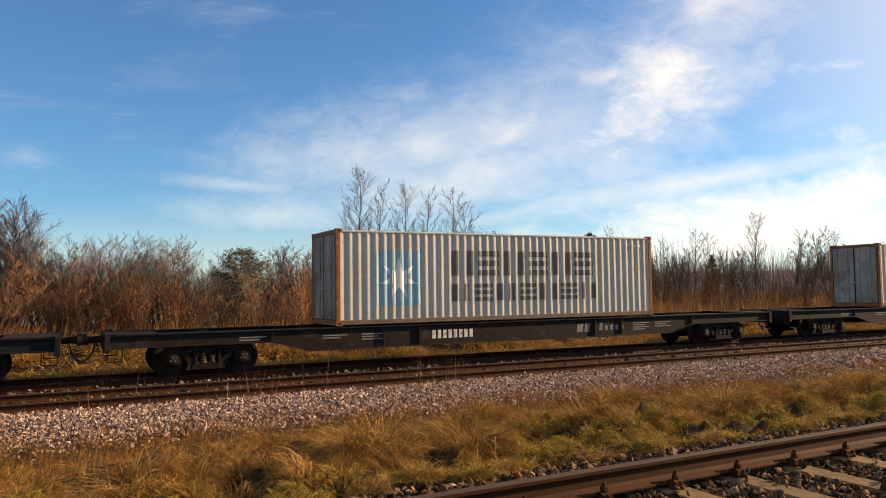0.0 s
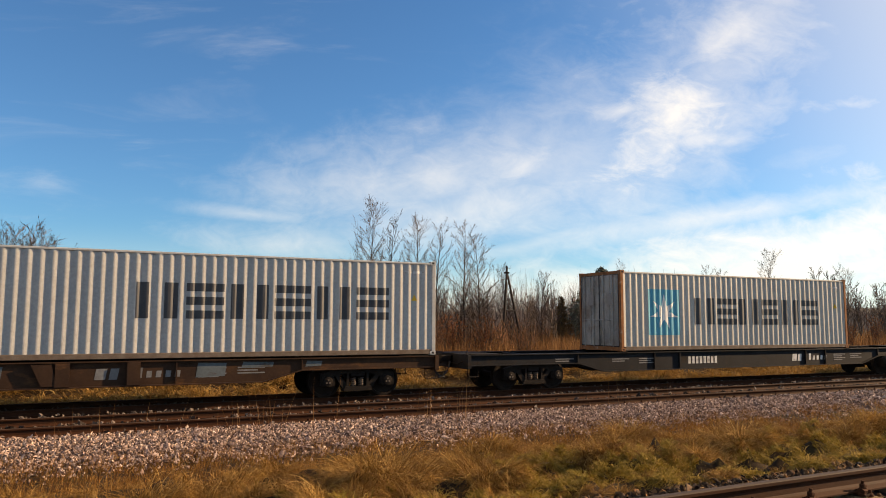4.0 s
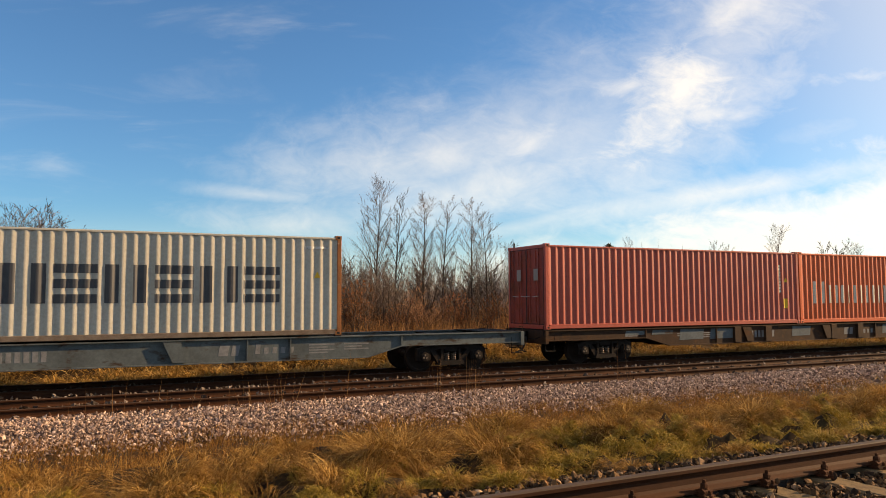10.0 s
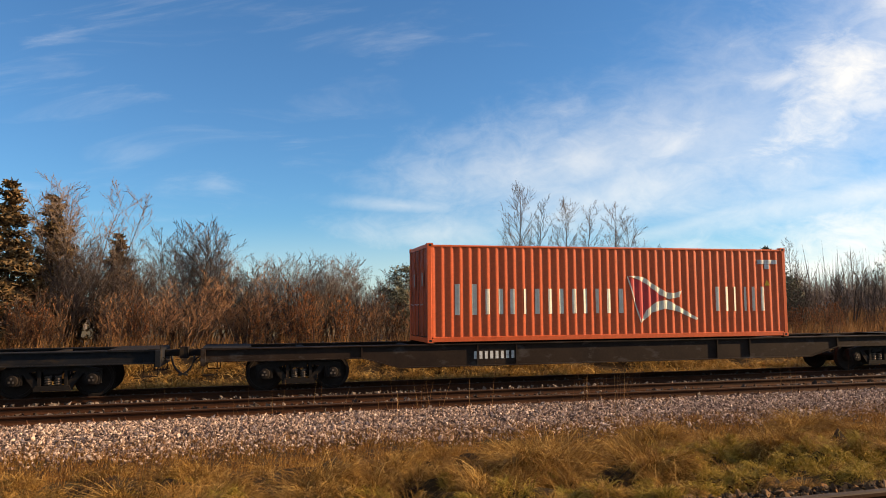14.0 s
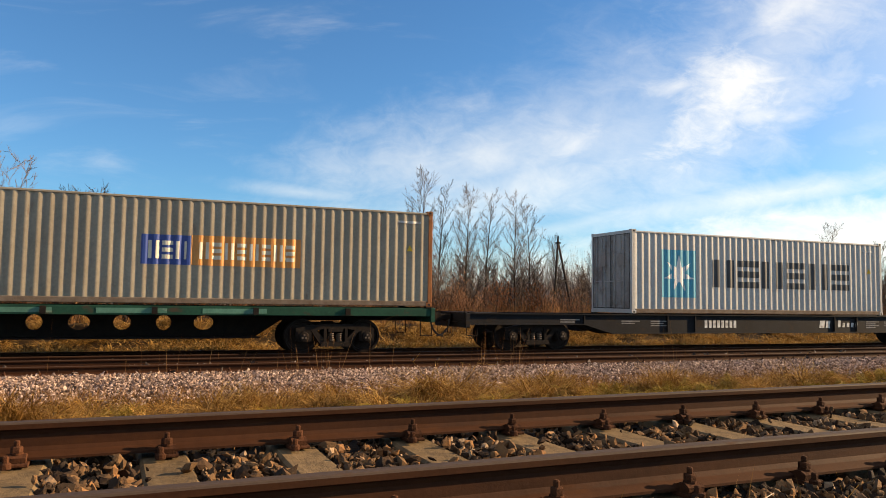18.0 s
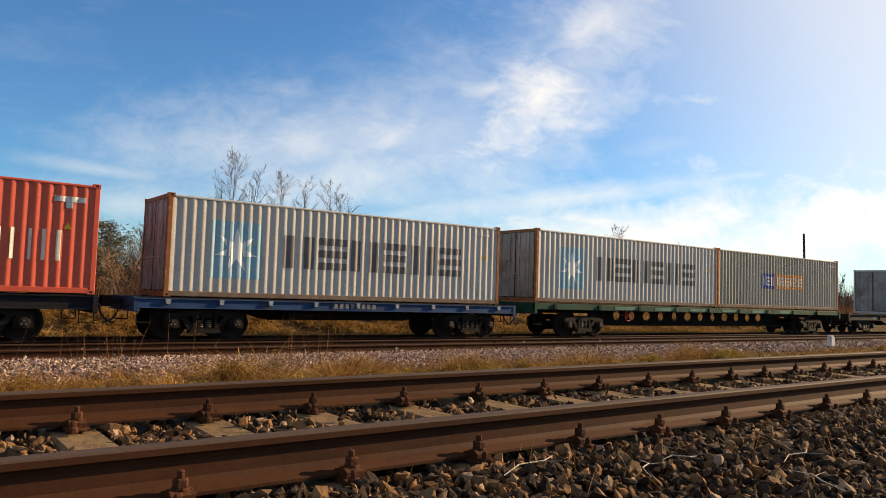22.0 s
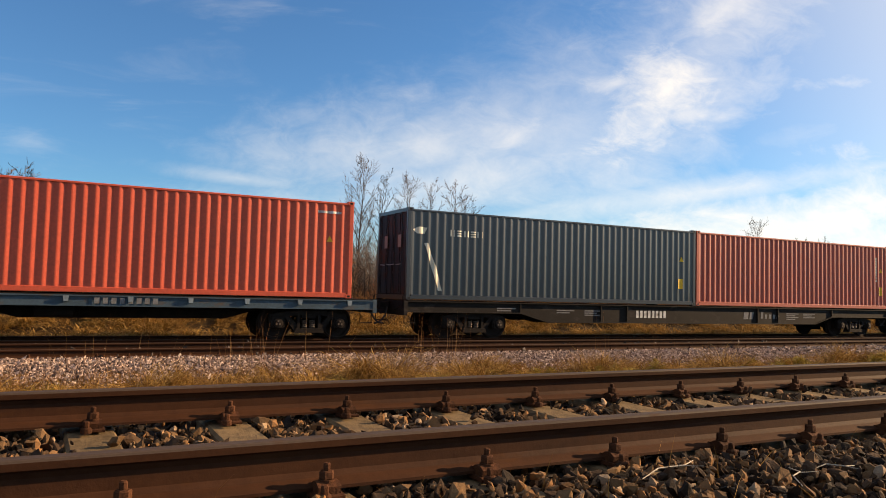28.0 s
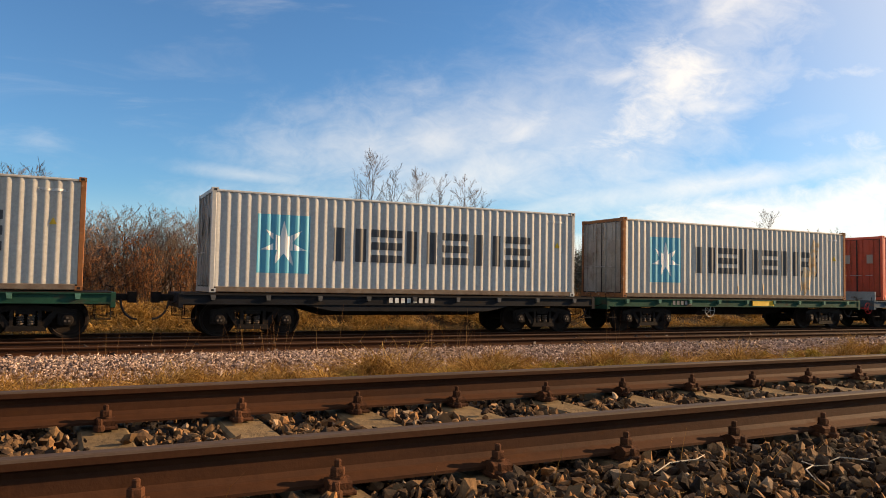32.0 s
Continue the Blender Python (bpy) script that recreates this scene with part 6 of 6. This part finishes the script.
def build_long_wagon(paint_key, label, boxes, deck=1.30, marks=True):
    """Eighty-foot container flat with fish-bellied side girders."""
    mat = WAGON_PAINT[paint_key]
    ob = thing("flat_wagon", label, "railway wagon", "wagons of the train")
    hl = 12.30
    top = deck - 0.06
    for sy in (-1, 1):
        out = fishbelly(hl, 6.9, 8.0, top, top - 0.30, top - 0.60)
        ya, yb = sorted((sy * 1.16, sy * 1.19))
        g = Shape().prism_xz(out, ya, yb)
        fa, fb = sorted((sy * 1.10, sy * 1.27))
        g.box(-hl, hl, fa, fb, top, top + 0.03)
        low = [p for p in out[2:]]
        for (xa, za), (xb, zb) in zip(low, low[1:]):
            g.prism_xz([(xa, za), (xb, zb), (xb, zb - 0.03), (xa, za - 0.03)], fa, fb)
        part("side_girder", g, mat, ob)
        for x in (-8.0, -4.6, -3.4, 3.4, 4.6, 8.0) if sy < 0 else (-4.6, 4.6):
            zb = top - 0.58 if abs(x) <= 6.9 else top - 0.29
            part("stiffener", Shape().prism_xz([(x - 0.02, top), (x + 0.02, top), (x + 0.02, zb), (x - 0.02, zb)], *sorted((sy * 1.19, sy * 1.25))), mat, ob)
        for x0, x1 in ((-3.3, -1.2), (1.2, 3.3)) if paint_key in ("rust", "bluegrey") else ():
            part("brace_box", Shape().prism_xz([(x0, top - 0.03), (x0 + 0.25, top - 0.57), (x0 + 0.6, top - 0.57), (x0 + 0.45, top - 0.03)], *sorted((sy * 1.19, sy * 1.29))), mat, ob)
        if paint_key == "rust" and sy < 0:
            for x0, x1 in ((-8.9, -8.0), (-7.7, -6.7), (-6.4, -5.2), (-4.9, -3.7), (-0.5, 0.6), (5.1, 5.9), (6.3, 7.2), (8.1, 8.6)):
                za = top - 0.22 if abs(x0) > 6.9 or abs(x1) > 6.9 else top - 0.44
                part("patch_plate", Shape().prism_xz([(x0 + 0.05, top - 0.05), (x1, top - 0.07), (x1 - 0.04, za + 0.02), (x0, za)], -1.196, -1.19), WAGON_PAINT["patch"], ob, "faded blue-grey paint plate")
            for x in (-3.55, -1.9, 1.9, 3.55):
                part("post_plate", Shape().box(x - 0.16, x + 0.16, -1.30, -1.19, top - 0.60, top - 0.01, 0.01), mat, ob)
    c = Shape().prism_xz(fishbelly(hl, 6.6, 7.8, top - 0.02, top - 0.34, top - 0.66), -0.22, 0.22)
    part("centre_sill", c, grime, ob)
    for x in (-9.6, -6.5, -3.2, 0, 3.2, 6.5, 9.6):
        part("cross_beam", Shape().box(x - 0.10, x + 0.10, -1.16, 1.16, top - 0.26, top - 0.01), grime, ob)
    for sx in (-1, 1):
        xa, xb = sorted((sx * (hl - 0.12), sx * hl))
        part("end_beam", Shape().box(xa, xb, -1.3, 1.3, top - 0.42, top + 0.025, 0.015), mat, ob)
        coupler(ob, sx * hl, sx)
        part("end_platform", Shape().box(*sorted((sx * (hl - 1.3), sx * hl)), -1.25, 1.25, top + 0.032, top + 0.045), grime, ob)
    # locking pins for the boxes
    for x in sorted({round(c + e, 3) for c in boxes for e in (-5.98, 5.98)} | {-12.1, 12.1}):
        for sy in (-1, 1):
            part("container_lock", Shape().box(x - 0.09, x + 0.09, *sorted((sy * 1.12, sy * 1.28)), top + 0.03, deck, 0.008), grime, ob)
    s = Shape()
    s.tube([(-2.6, -0.55, 0.72), (-1.2, -0.55, 0.72)], 0.16, 12)
    s.tube([(0.3, -0.6, 0.70), (1.15, -0.6, 0.70)], 0.22, 12)
    s.tube([(-9.0, -0.35, 0.86), (9.0, -0.35, 0.86)], 0.02, 5)
    part("brake_reservoir", s, grime, ob)
    if paint_key == "brown":
        g = Shape()
        for i in range(8):
            x = -4.7 + i * 0.165
            g.box(x, x + 0.09, -1.196, -1.194, top - 0.42, top - 0.20)
        part("number_mark", g, white_mark, ob, "chalk-white number bars")["kind"] = "stuff"
    elif marks:
        f = -1.194
        z = top - 0.30
        g = Shape()
        for i in range(8):
            x = -2.95 + i * 0.19
            g.box(x, x + 0.12, f, f + 0.002, z - 0.13, z + 0.13)
        part("number_mark", g, faint_mark if paint_key in ("rust", "bluegrey") else white_mark, ob, "pale number bars")["kind"] = "stuff"
        g = Shape()
        for i, w in enumerate((0.26, 0.2)):
            x = 2.62 + i * 0.34
            g.prism_xz([(x, z - 0.14), (x + w, z - 0.14), (x + w + 0.05, z + 0.14), (x + 0.05, z + 0.14)], f, f + 0.002)
        for i in range(5):
            x = 3.62 + i * 0.235
            g.prism_xz([(x, z - 0.11), (x + 0.13, z - 0.11), (x + 0.15, z + (0.15 if i == 0 else 0.06)), (x + 0.02, z + (0.15 if i == 0 else 0.06))], f, f + 0.002)
        part("owner_mark", g, white_mark if paint_key == "black" else faint_mark, ob, "white owner marking bars")["kind"] = "stuff"
        g = Shape()
        for x0, n in ((5.15, 4), (6.2, 3), (-5.3, 3), (-8.9, 2), (-6.5, 2)):
            for k in range(n):
                zz = top - (0.16 if abs(x0) > 6.9 else 0.2) - 0.075 * k
                if abs(x0) > 6.9 and k > 1:
                    continue
                g.box(x0, x0 + (0.75 if k % 2 == 0 else 0.55), f, f + 0.002, zz - 0.022, zz + 0.015)
        part("data_mark", g, faint_mark, ob, "small pale stencilled data bars")["kind"] = "stuff"
    sets = bogie(ob, -9.72) + bogie(ob, 9.72)
    return ob, sets


def build_holed_wagon(label, boxes, deck=1.46):
    """Green eighty-foot wagon: a shallow sill over a deep black web with round openings."""
    mat = WAGON_PAINT["green"]
    ob = thing("flat_wagon", label, "railway wagon", "wagons of the train")
    hl, top = 12.30, deck - 0.05
    for sy in (-1, 1):
        part("side_girder", Shape().box(-hl, hl, *sorted((sy * 1.15, sy * 1.27)), top - 0.24, top, 0.012), mat, ob)
        for x0 in (-7.6, -4.9, -2.3, 0.3, 3.0, 5.6):
            part("pressed_panel", Shape().box(x0, x0 + 1.7, *sorted((sy * 1.27, sy * 1.28)), top - 0.19, top - 0.06), WAGON_PAINT["green_light"], ob, "faded green pressed panel")
        for x in np.arange(-11.2, 11.3, 2.6):
            part("stake_pocket", Shape().box(x - 0.07, x + 0.07, *sorted((sy * 1.27, sy * 1.33)), top - 0.22, top - 0.02), grime, ob)
    web = Shape()
    zc, r, z0, z1 = top - 0.475, 0.205, top - 0.86, top - 0.24
    pitch = 0.532
    holes = [(2 * k - 11) * pitch - 0.12 for k in range(12)]
    for y in (0.0,):
        for k, x in enumerate(holes):
            wide = (0.22, 0.20, 0.27)[k % 3]
            ring = [(x + wide * math.cos(t), zc + r * math.sin(t)) for t in np.linspace(0, 2 * math.pi, 17)[:-1]]
            box_ring = []
            for t in np.linspace(0, 2 * math.pi, 17)[:-1]:
                e = 1 / max(abs(math.cos(t)), abs(math.sin(t)))
                box_ring.append((x + pitch * e * math.cos(t), (zc + (z1 - zc) * e * math.sin(t)) if math.sin(t) > 0 else (zc + (zc - z0) * e * math.sin(t))))
            for i in range(16):
                j = (i + 1) % 16
                web.add([(*box_ring[i][:1], y, box_ring[i][1]), (box_ring[j][0], y, box_ring[j][1]), (ring[j][0], y, ring[j][1]), (ring[i][0], y, ring[i][1])], [(0, 1, 2, 3)])
                web.add([(ring[i][0], y, ring[i][1]), (ring[j][0], y, ring[j][1]), (ring[j][0], y + 0.03, ring[j][1]), (ring[i][0], y + 0.03, ring[i][1])], [(0, 1, 2, 3)])
        for sx in (-1, 1):
            web.prism_xz([(sx * 12 * pitch - 0.12, z1), (sx * 12 * pitch - 0.12, z0), (sx * 7.2, z0), (sx * 7.9, top - 0.40), (sx * hl, top - 0.40), (sx * hl, z1)], y - 0.01, y + 0.01)
    part("holed_web", web, grime, ob, "deep black web with a row of round openings")
    part("lower_flange", Shape().box(-7.2, 7.2, -0.8, 0.8, z0 - 0.03, z0), grime, ob)
    for sx in (-1, 1):
        part("end_beam", Shape().box(*sorted((sx * (hl - 0.12), sx * hl)), -1.3, 1.3, top - 0.42, top + 0.02, 0.015), mat, ob)
        coupler(ob, sx * hl, sx)
    for x in sorted({round(c + e, 3) for c in boxes for e in (-5.98, 5.98)}):
        for sy in (-1, 1):
            part("container_lock", Shape().box(x - 0.09, x + 0.09, *sorted((sy * 1.12, sy * 1.28)), top, deck, 0.008), grime, ob)
    hand_wheel(ob, -6.6, -1.2, top - 0.42, pale_red)
    sets = bogie(ob, -9.30) + bogie(ob, 9.30)
    return ob, sets


def build_short_wagon(paint_key, label, deck=1.30):
    """Forty-foot platform wagon with a plank floor and stake pockets along a straight sill."""
    mat = WAGON_PAINT[paint_key]
    ob = thing("flat_wagon", label, "railway wagon", "wagons of the train")
    hl, top = 6.78, deck - 0.045
    for sy in (-1, 1):
        out = fishbelly(hl, 2.6, 3.6, top, top - 0.26, top - 0.46) if paint_key == "black" else fishbelly(hl, 2.6, 3.6, top, top - 0.26, top - 0.28)
        g = Shape().prism_xz(out, *sorted((sy * 1.28, sy * 1.31)))
        g.box(-hl, hl, *sorted((sy * 1.22, sy * 1.36)), top - 0.03, top)
        g.box(-hl, hl, *sorted((sy * 1.22, sy * 1.34)), top - 0.28, top - 0.25)
        part("side_girder", g, mat, ob)
        for x in np.arange(-6.0, 6.1, 1.5):
            part("stake_pocket", Shape().prism_xz([(x - 0.07, top - 0.02), (x + 0.07, top - 0.02), (x + 0.05, top - 0.16), (x - 0.05, top - 0.16)], *sorted((sy * 1.30, sy * 1.39))), WAGON_PAINT[paint_key + "_light"], ob, "pale worn stake pocket")
    part("centre_sill", Shape().prism_xz(fishbelly(hl, 2.6, 3.6, top - 0.05, top - 0.34, top - 0.62), -0.25, 0.25), grime, ob)
    part("floor", Shape().box(-hl, hl, -1.30, 1.30, top - 0.02, top + 0.028), grime, ob)
    for sx in (-1, 1):
        part("end_beam", Shape().box(*sorted((sx * (hl - 0.02), sx * (hl + 0.10))), -1.33, 1.33, top - 0.38, top + 0.02, 0.015), mat, ob)
        coupler(ob, sx * (hl + 0.05), sx)
        for sy in (-1, 1):
            part("container_lock", Shape().box(*sorted((sx * 5.9, sx * 6.07)), *sorted((sy * 1.12, sy * 1.27)), top + 0.028, deck, 0.008), grime, ob)
    if paint_key == "green":
        part("yellow_panel", Shape().box(0.3, 1.5, -1.347, -1.342, top - 0.235, top - 0.04), yellow_mark, ob, "yellow painted sill panel")
        hand_wheel(ob, -1.9, -1.25, top - 0.42, lock_steel)
    if paint_key == "teal":
        hand_wheel(ob, -6.95, -1.1, top - 0.32, pale_red)
        part("end_board", Shape().box(-6.78, -6.72, -1.30, 1.30, top + 0.028, top + 0.42, 0.01), WAGON_PAINT["teal_light"], ob, "low pale end board")
    g = Shape()
    for i in range(8 if paint_key != "green" else 5):
        x = -0.85 + i * 0.2 - (3 if paint_key == "green" else 0)
        g.box(x, x + 0.12, -1.345, -1.343, top - 0.21, top - 0.06)
    part("number_mark", g, faint_mark if paint_key != "black" else white_mark, ob, "white number bars")["kind"] = "stuff"
    s = Shape().tube([(-2.2, -0.7, 0.74), (-1.3, -0.7, 0.74)], 0.17, 12)
    s.tube([(-4.5, -0.4, 0.8), (4.5, -0.4, 0.8)], 0.02, 5)
    part("brake_reservoir", s, grime, ob)
    sets = bogie(ob, -4.86) + bogie(ob, 4.86)
    return ob, sets


def wagon_paint(name, base, second, worn):
    return paint("wagon_paint_" + name, base, 0.7, 0.0, second, 0.7, 1.4, (1, 1, 1), dirt=worn, dirt_at=(0.56, 0.66), dirt_scale=1.7, dirt_stretch=(0.8, 1, 1.6), bump=0.15, bump_scale=14)


WAGON_PAINT = {
    "black": wagon_paint("black", (0.014, 0.015, 0.018), (0.009, 0.009, 0.01), (0.03, 0.023, 0.018)),
    "black_light": wagon_paint("black_light", (0.10, 0.10, 0.10), (0.05, 0.05, 0.05), (0.1, 0.07, 0.05)),
    "slate": wagon_paint("slate", (0.018, 0.015, 0.013), (0.011, 0.009, 0.008), (0.042, 0.036, 0.032)),
    "brown": wagon_paint("brown", (0.026, 0.016, 0.011), (0.014, 0.009, 0.007), (0.05, 0.042, 0.038)),
    "bluegrey": wagon_paint("bluegrey", (0.10, 0.118, 0.12), (0.055, 0.062, 0.063), (0.045, 0.028, 0.018)),
    "rust": wagon_paint("rust", (0.052, 0.028, 0.016), (0.024, 0.014, 0.010), (0.085, 0.042, 0.02)),
    "patch": wagon_paint("patch", (0.11, 0.13, 0.14), (0.07, 0.085, 0.09), (0.07, 0.045, 0.03)),
    "green": wagon_paint("green", (0.016, 0.065, 0.042), (0.01, 0.034, 0.024), (0.05, 0.042, 0.03)),
    "green_light": wagon_paint("green_light", (0.085, 0.20, 0.15), (0.05, 0.12, 0.09), (0.20, 0.24, 0.2)),
    "blue": wagon_paint("blue", (0.026, 0.062, 0.15), (0.018, 0.034, 0.08), (0.05, 0.05, 0.055)),
    "blue_light": wagon_paint("blue_light", (0.30, 0.33, 0.36), (0.16, 0.18, 0.2), (0.1, 0.08, 0.06)),
    "teal": wagon_paint("teal", (0.062, 0.095, 0.122), (0.04, 0.06, 0.078), (0.09, 0.075, 0.065)),
    "teal_light": wagon_paint("teal_light", (0.22, 0.27, 0.3), (0.12, 0.15, 0.17), (0.1, 0.08, 0.06)),
}
faint_mark = paint("faint_stencil", (0.20, 0.20, 0.20), 0.8, 0, (0.1, 0.1, 0.1), 0.7, 6.0, bump=0)

# centre at the start, wagon kind, paint, deck, boxes as (offset, livery, marks, label)
TRAIN = [
    (36.73, "long", "black", 1.22, [(0.0, "grey", "star", "light grey container with blue star square, dark lettering bars")]),
    (11.06, "long", "slate", 1.22, [(0.0, "grey", "star_two", "weathered grey container, two rows of dark bars, faded blue square")]),
    (-14.55, "long", "black", 1.22, [(0.0, "grey", "star", "light grey container, rusty posts, blue star square, dark bars")]),
    (-40.17, "long", "rust", 1.22, [(6.12, "pale", "plain_letters", "light grey container with dark lettering bars"), (-6.12, "navy", "flag", "navy blue container with a white ringed flag and script strokes")]),
    (-65.40, "long", "rust", 1.22, [(6.12, "orange", "sail", "bright orange-red container with cream lettering bars and sail mark"), (-6.12, "brick", "none", "plain brick-red container with yellow stickers")]),
    (-90.83, "long", "bluegrey", 1.22, [(0.0, "cream", "star", "yellowed cream container with blue star square, dark lettering bars")]),
    (-116.45, "long", "brown", 1.22, [(0.0, "orange", "sail", "orange-red container with cream lettering bars and a sail mark")]),
    (-142.06, "long", "black", 1.22, [(0.0, "pale", "star", "clean light grey container, bright blue star square, dark bars")]),
    (-167.70, "holed", "green", 1.37, [(6.12, "dull", "two_tone", "dull weathered grey container with blue and amber block mark"), (-6.12, "grey", "star_faded", "weathered grey container with faded star and dark lettering bars")]),
    (-187.92, "short", "blue", 1.22, [(0.0, "grey", "star_faded", "grey container with a faded star square and dark lettering bars")]),
    (-207.99, "long", "black", 1.22, [(6.12, "red", "sail", "red container with cream lettering bars and a sail mark"), (-6.12, "cream", "square_star", "yellowed grey container with deep blue square and dark bars")]),
    (-233.52, "long", "slate", 1.22, [(6.12, "brick", "none", "plain brick-red container with yellow stickers"), (-6.12, "black", "small_top", "dark blue-black container with small pale marks and scrapes")]),
    (-253.62, "short", "teal", 1.22, [(0.0, "red", "red_letters", "plain red container with a small white mark")]),
    (-268.34, "short", "green", 1.22, [(0.0, "scraped", "star", "light grey container with blue star square and rusty scrapes")]),
    (-282.66, "short", "black", 1.22, [(0.0, "pale", "star", "clean light grey container, bright blue star square, dark bars")]),
    (-297.96, "short", "green", 1.22, [(0.0, "grey", "star", "light grey container, rusty posts, blue star square, dark bars")]),
]
MOVING, WHEELS = [], []


def build_train():
    names = {"black": "black", "slate": "dark grimy", "brown": "dark brown", "rust": "rusty brown", "bluegrey": "faded blue-grey", "green": "green", "blue": "dark blue", "teal": "blue-grey"}
    for i, (at, kind, colour, deck, boxes) in enumerate(TRAIN):
        if kind == "long":
            ob, sets = build_long_wagon(colour, names[colour] + " long container flat wagon with deep side girders", [b[0] for b in boxes], deck)
        elif kind == "holed":
            ob, sets = build_holed_wagon("green long container wagon with a row of round openings", [b[0] for b in boxes], deck)
        else:
            ob, sets = build_short_wagon(colour, names[colour] + " short platform wagon with stake pockets", deck)
        MOVING.append((ob, at, TRAIN_RAIL))
        WHEELS.extend(sets)
        for j, (off, livery, marks, label) in enumerate(boxes):
            c = build_container(livery, marks, label, i * 10 + j)
            MOVING.append((c, at + off, TRAIN_RAIL + deck))


def build_small_things():
    # a two-legged wooden pole behind the line, and a thin post
    ob = thing("utility_pole", "weathered wooden utility pole with a leaning strut", "pole", m=pose(25.15, 42, float(ground_z(25.15, 42)), 0, 0, 0) @ Matrix.Scale(0.9, 4))
    part("pole", Shape().tube([(-0.42, 0, -0.3), (-0.14, 0, 3.5), (0.06, 0, 6.7)], [0.11, 0.095, 0.08], 9), pole_wood, ob)
    part("strut", Shape().tube([(1.75, 0.12, -0.3), (0.86, 0.12, 3.4), (0.14, 0.12, 6.45)], [0.11, 0.095, 0.075], 9), pole_wood, ob)
    part("cross_bar", Shape().box(-0.2, 0.9, 0.02, 0.1, 3.3, 3.42, 0.01), pole_wood, ob)
    part("bolt_band", Shape().box(-0.06, 0.24, -0.1, 0.22, 6.3, 6.42), grime, ob)
    part("insulator", Shape().turned([(6.7, 0.04), (6.78, 0.07), (6.9, 0.055), (6.95, 0.02)], "z", 10, (0.06, 0, 0)), grime, ob)
    ob = thing("post", "thin dark leaning wooden post behind the train", "pole", m=pose(54.3, 25.5, float(ground_z(54.3, 25.5))))
    part("pole", Shape().tube([(0, 0, -0.2), (-0.25, 0, 6.6)], [0.11, 0.08], 8), pole_wood, ob)
    # a white stone marker by the chippings
    ob = thing("track_marker", "small white concrete marker beside the gravel", "marker", m=pose(28.5, 11.2, float(ground_z(28.5, 11.2))))
    s = Shape().prism_xy([(-0.12, -0.1), (0.12, -0.1), (0.14, 0), (0.12, 0.1), (-0.12, 0.1), (-0.14, 0)], -0.1, 0.42)
    s.prism_xy([(-0.09, -0.07), (0.09, -0.07), (0.09, 0.07), (-0.09, 0.07)], 0.42, 0.5)
    part("stone", s, white_mark, ob)
    # a bleached stick in the grass
    z = float(ground_z(4.37, 5.97))
    ob = thing("stick", "bleached dry stick lying on the grass", "stick", m=pose(4.37, 5.97, z + 0.09, 0, 1, -20))
    part("stem", Shape().tube([(-0.32, 0, 0), (-0.05, 0.015, 0.02), (0.3, 0.0, 0.03)], [0.009, 0.014, 0.011], 7), paint("bleached_wood", (0.42, 0.37, 0.29), 0.8, bump=0.2), ob)
    part("side_twig", Shape().tube([(0.02, 0, 0.02), (0.06, -0.05, -0.1)], [0.007, 0.004], 5), MATS["bleached_wood"], ob)

    for k, (x, y, turn, n) in enumerate(((0.0, -1.22, 12, 0.42), (0.42, -1.5, 40, 0.28), (0.72, -1.45, -25, 0.2), (1.3, -1.7, 5, 0.35), (0.9, -2.0, 60, 0.3))):
        ob = thing("stick", "thin bleached twig lying on the ballast stones", "stick", m=pose(x, y, -0.155 + GRADE * x, 0, -2, turn))
        part("stem", Shape().tube([(-n / 2, 0, 0), (-n * 0.15, 0.03, 0.012), (n * 0.2, 0.0, 0.008), (n / 2, 0.04, 0.0)], [0.0018, 0.003, 0.0026, 0.0015], 6), MATS["bleached_wood"], ob)
        part("side_twig", Shape().tube([(n * 0.1, 0.01, 0.01), (n * 0.28, -0.07, 0.012)], [0.0018, 0.001], 5), MATS["bleached_wood"], ob)


build_near_track()
build_far_track(EMPTY_Y, EMPTY_RAIL, "empty rusty railway track in pinkish ballast")
build_far_track(TRAIN_Y, TRAIN_RAIL, "railway track under the freight train")
build_train()
build_trees()
build_far_woods()
build_small_things()
build_ballast()
build_grass()


def motions():
    for ob, at, z in MOVING:
        walk(ob, [(t, pose(at + d, TRAIN_Y, z)) for t, d in TRAVEL])
    # the wheels roll with the way travelled
    times = [t for t, _ in TRAVEL]
    ways = [d for _, d in TRAVEL]
    ticks = [k / 15 for k in range(32 * 15 + 1)]
    for w, dx in WHEELS:
        walk(w, [(t, pose(dx, 0, WHEEL_R, 0, math.degrees(float(np.interp(t, times, ways)) / WHEEL_R), 0)) for t in ticks])


motions()
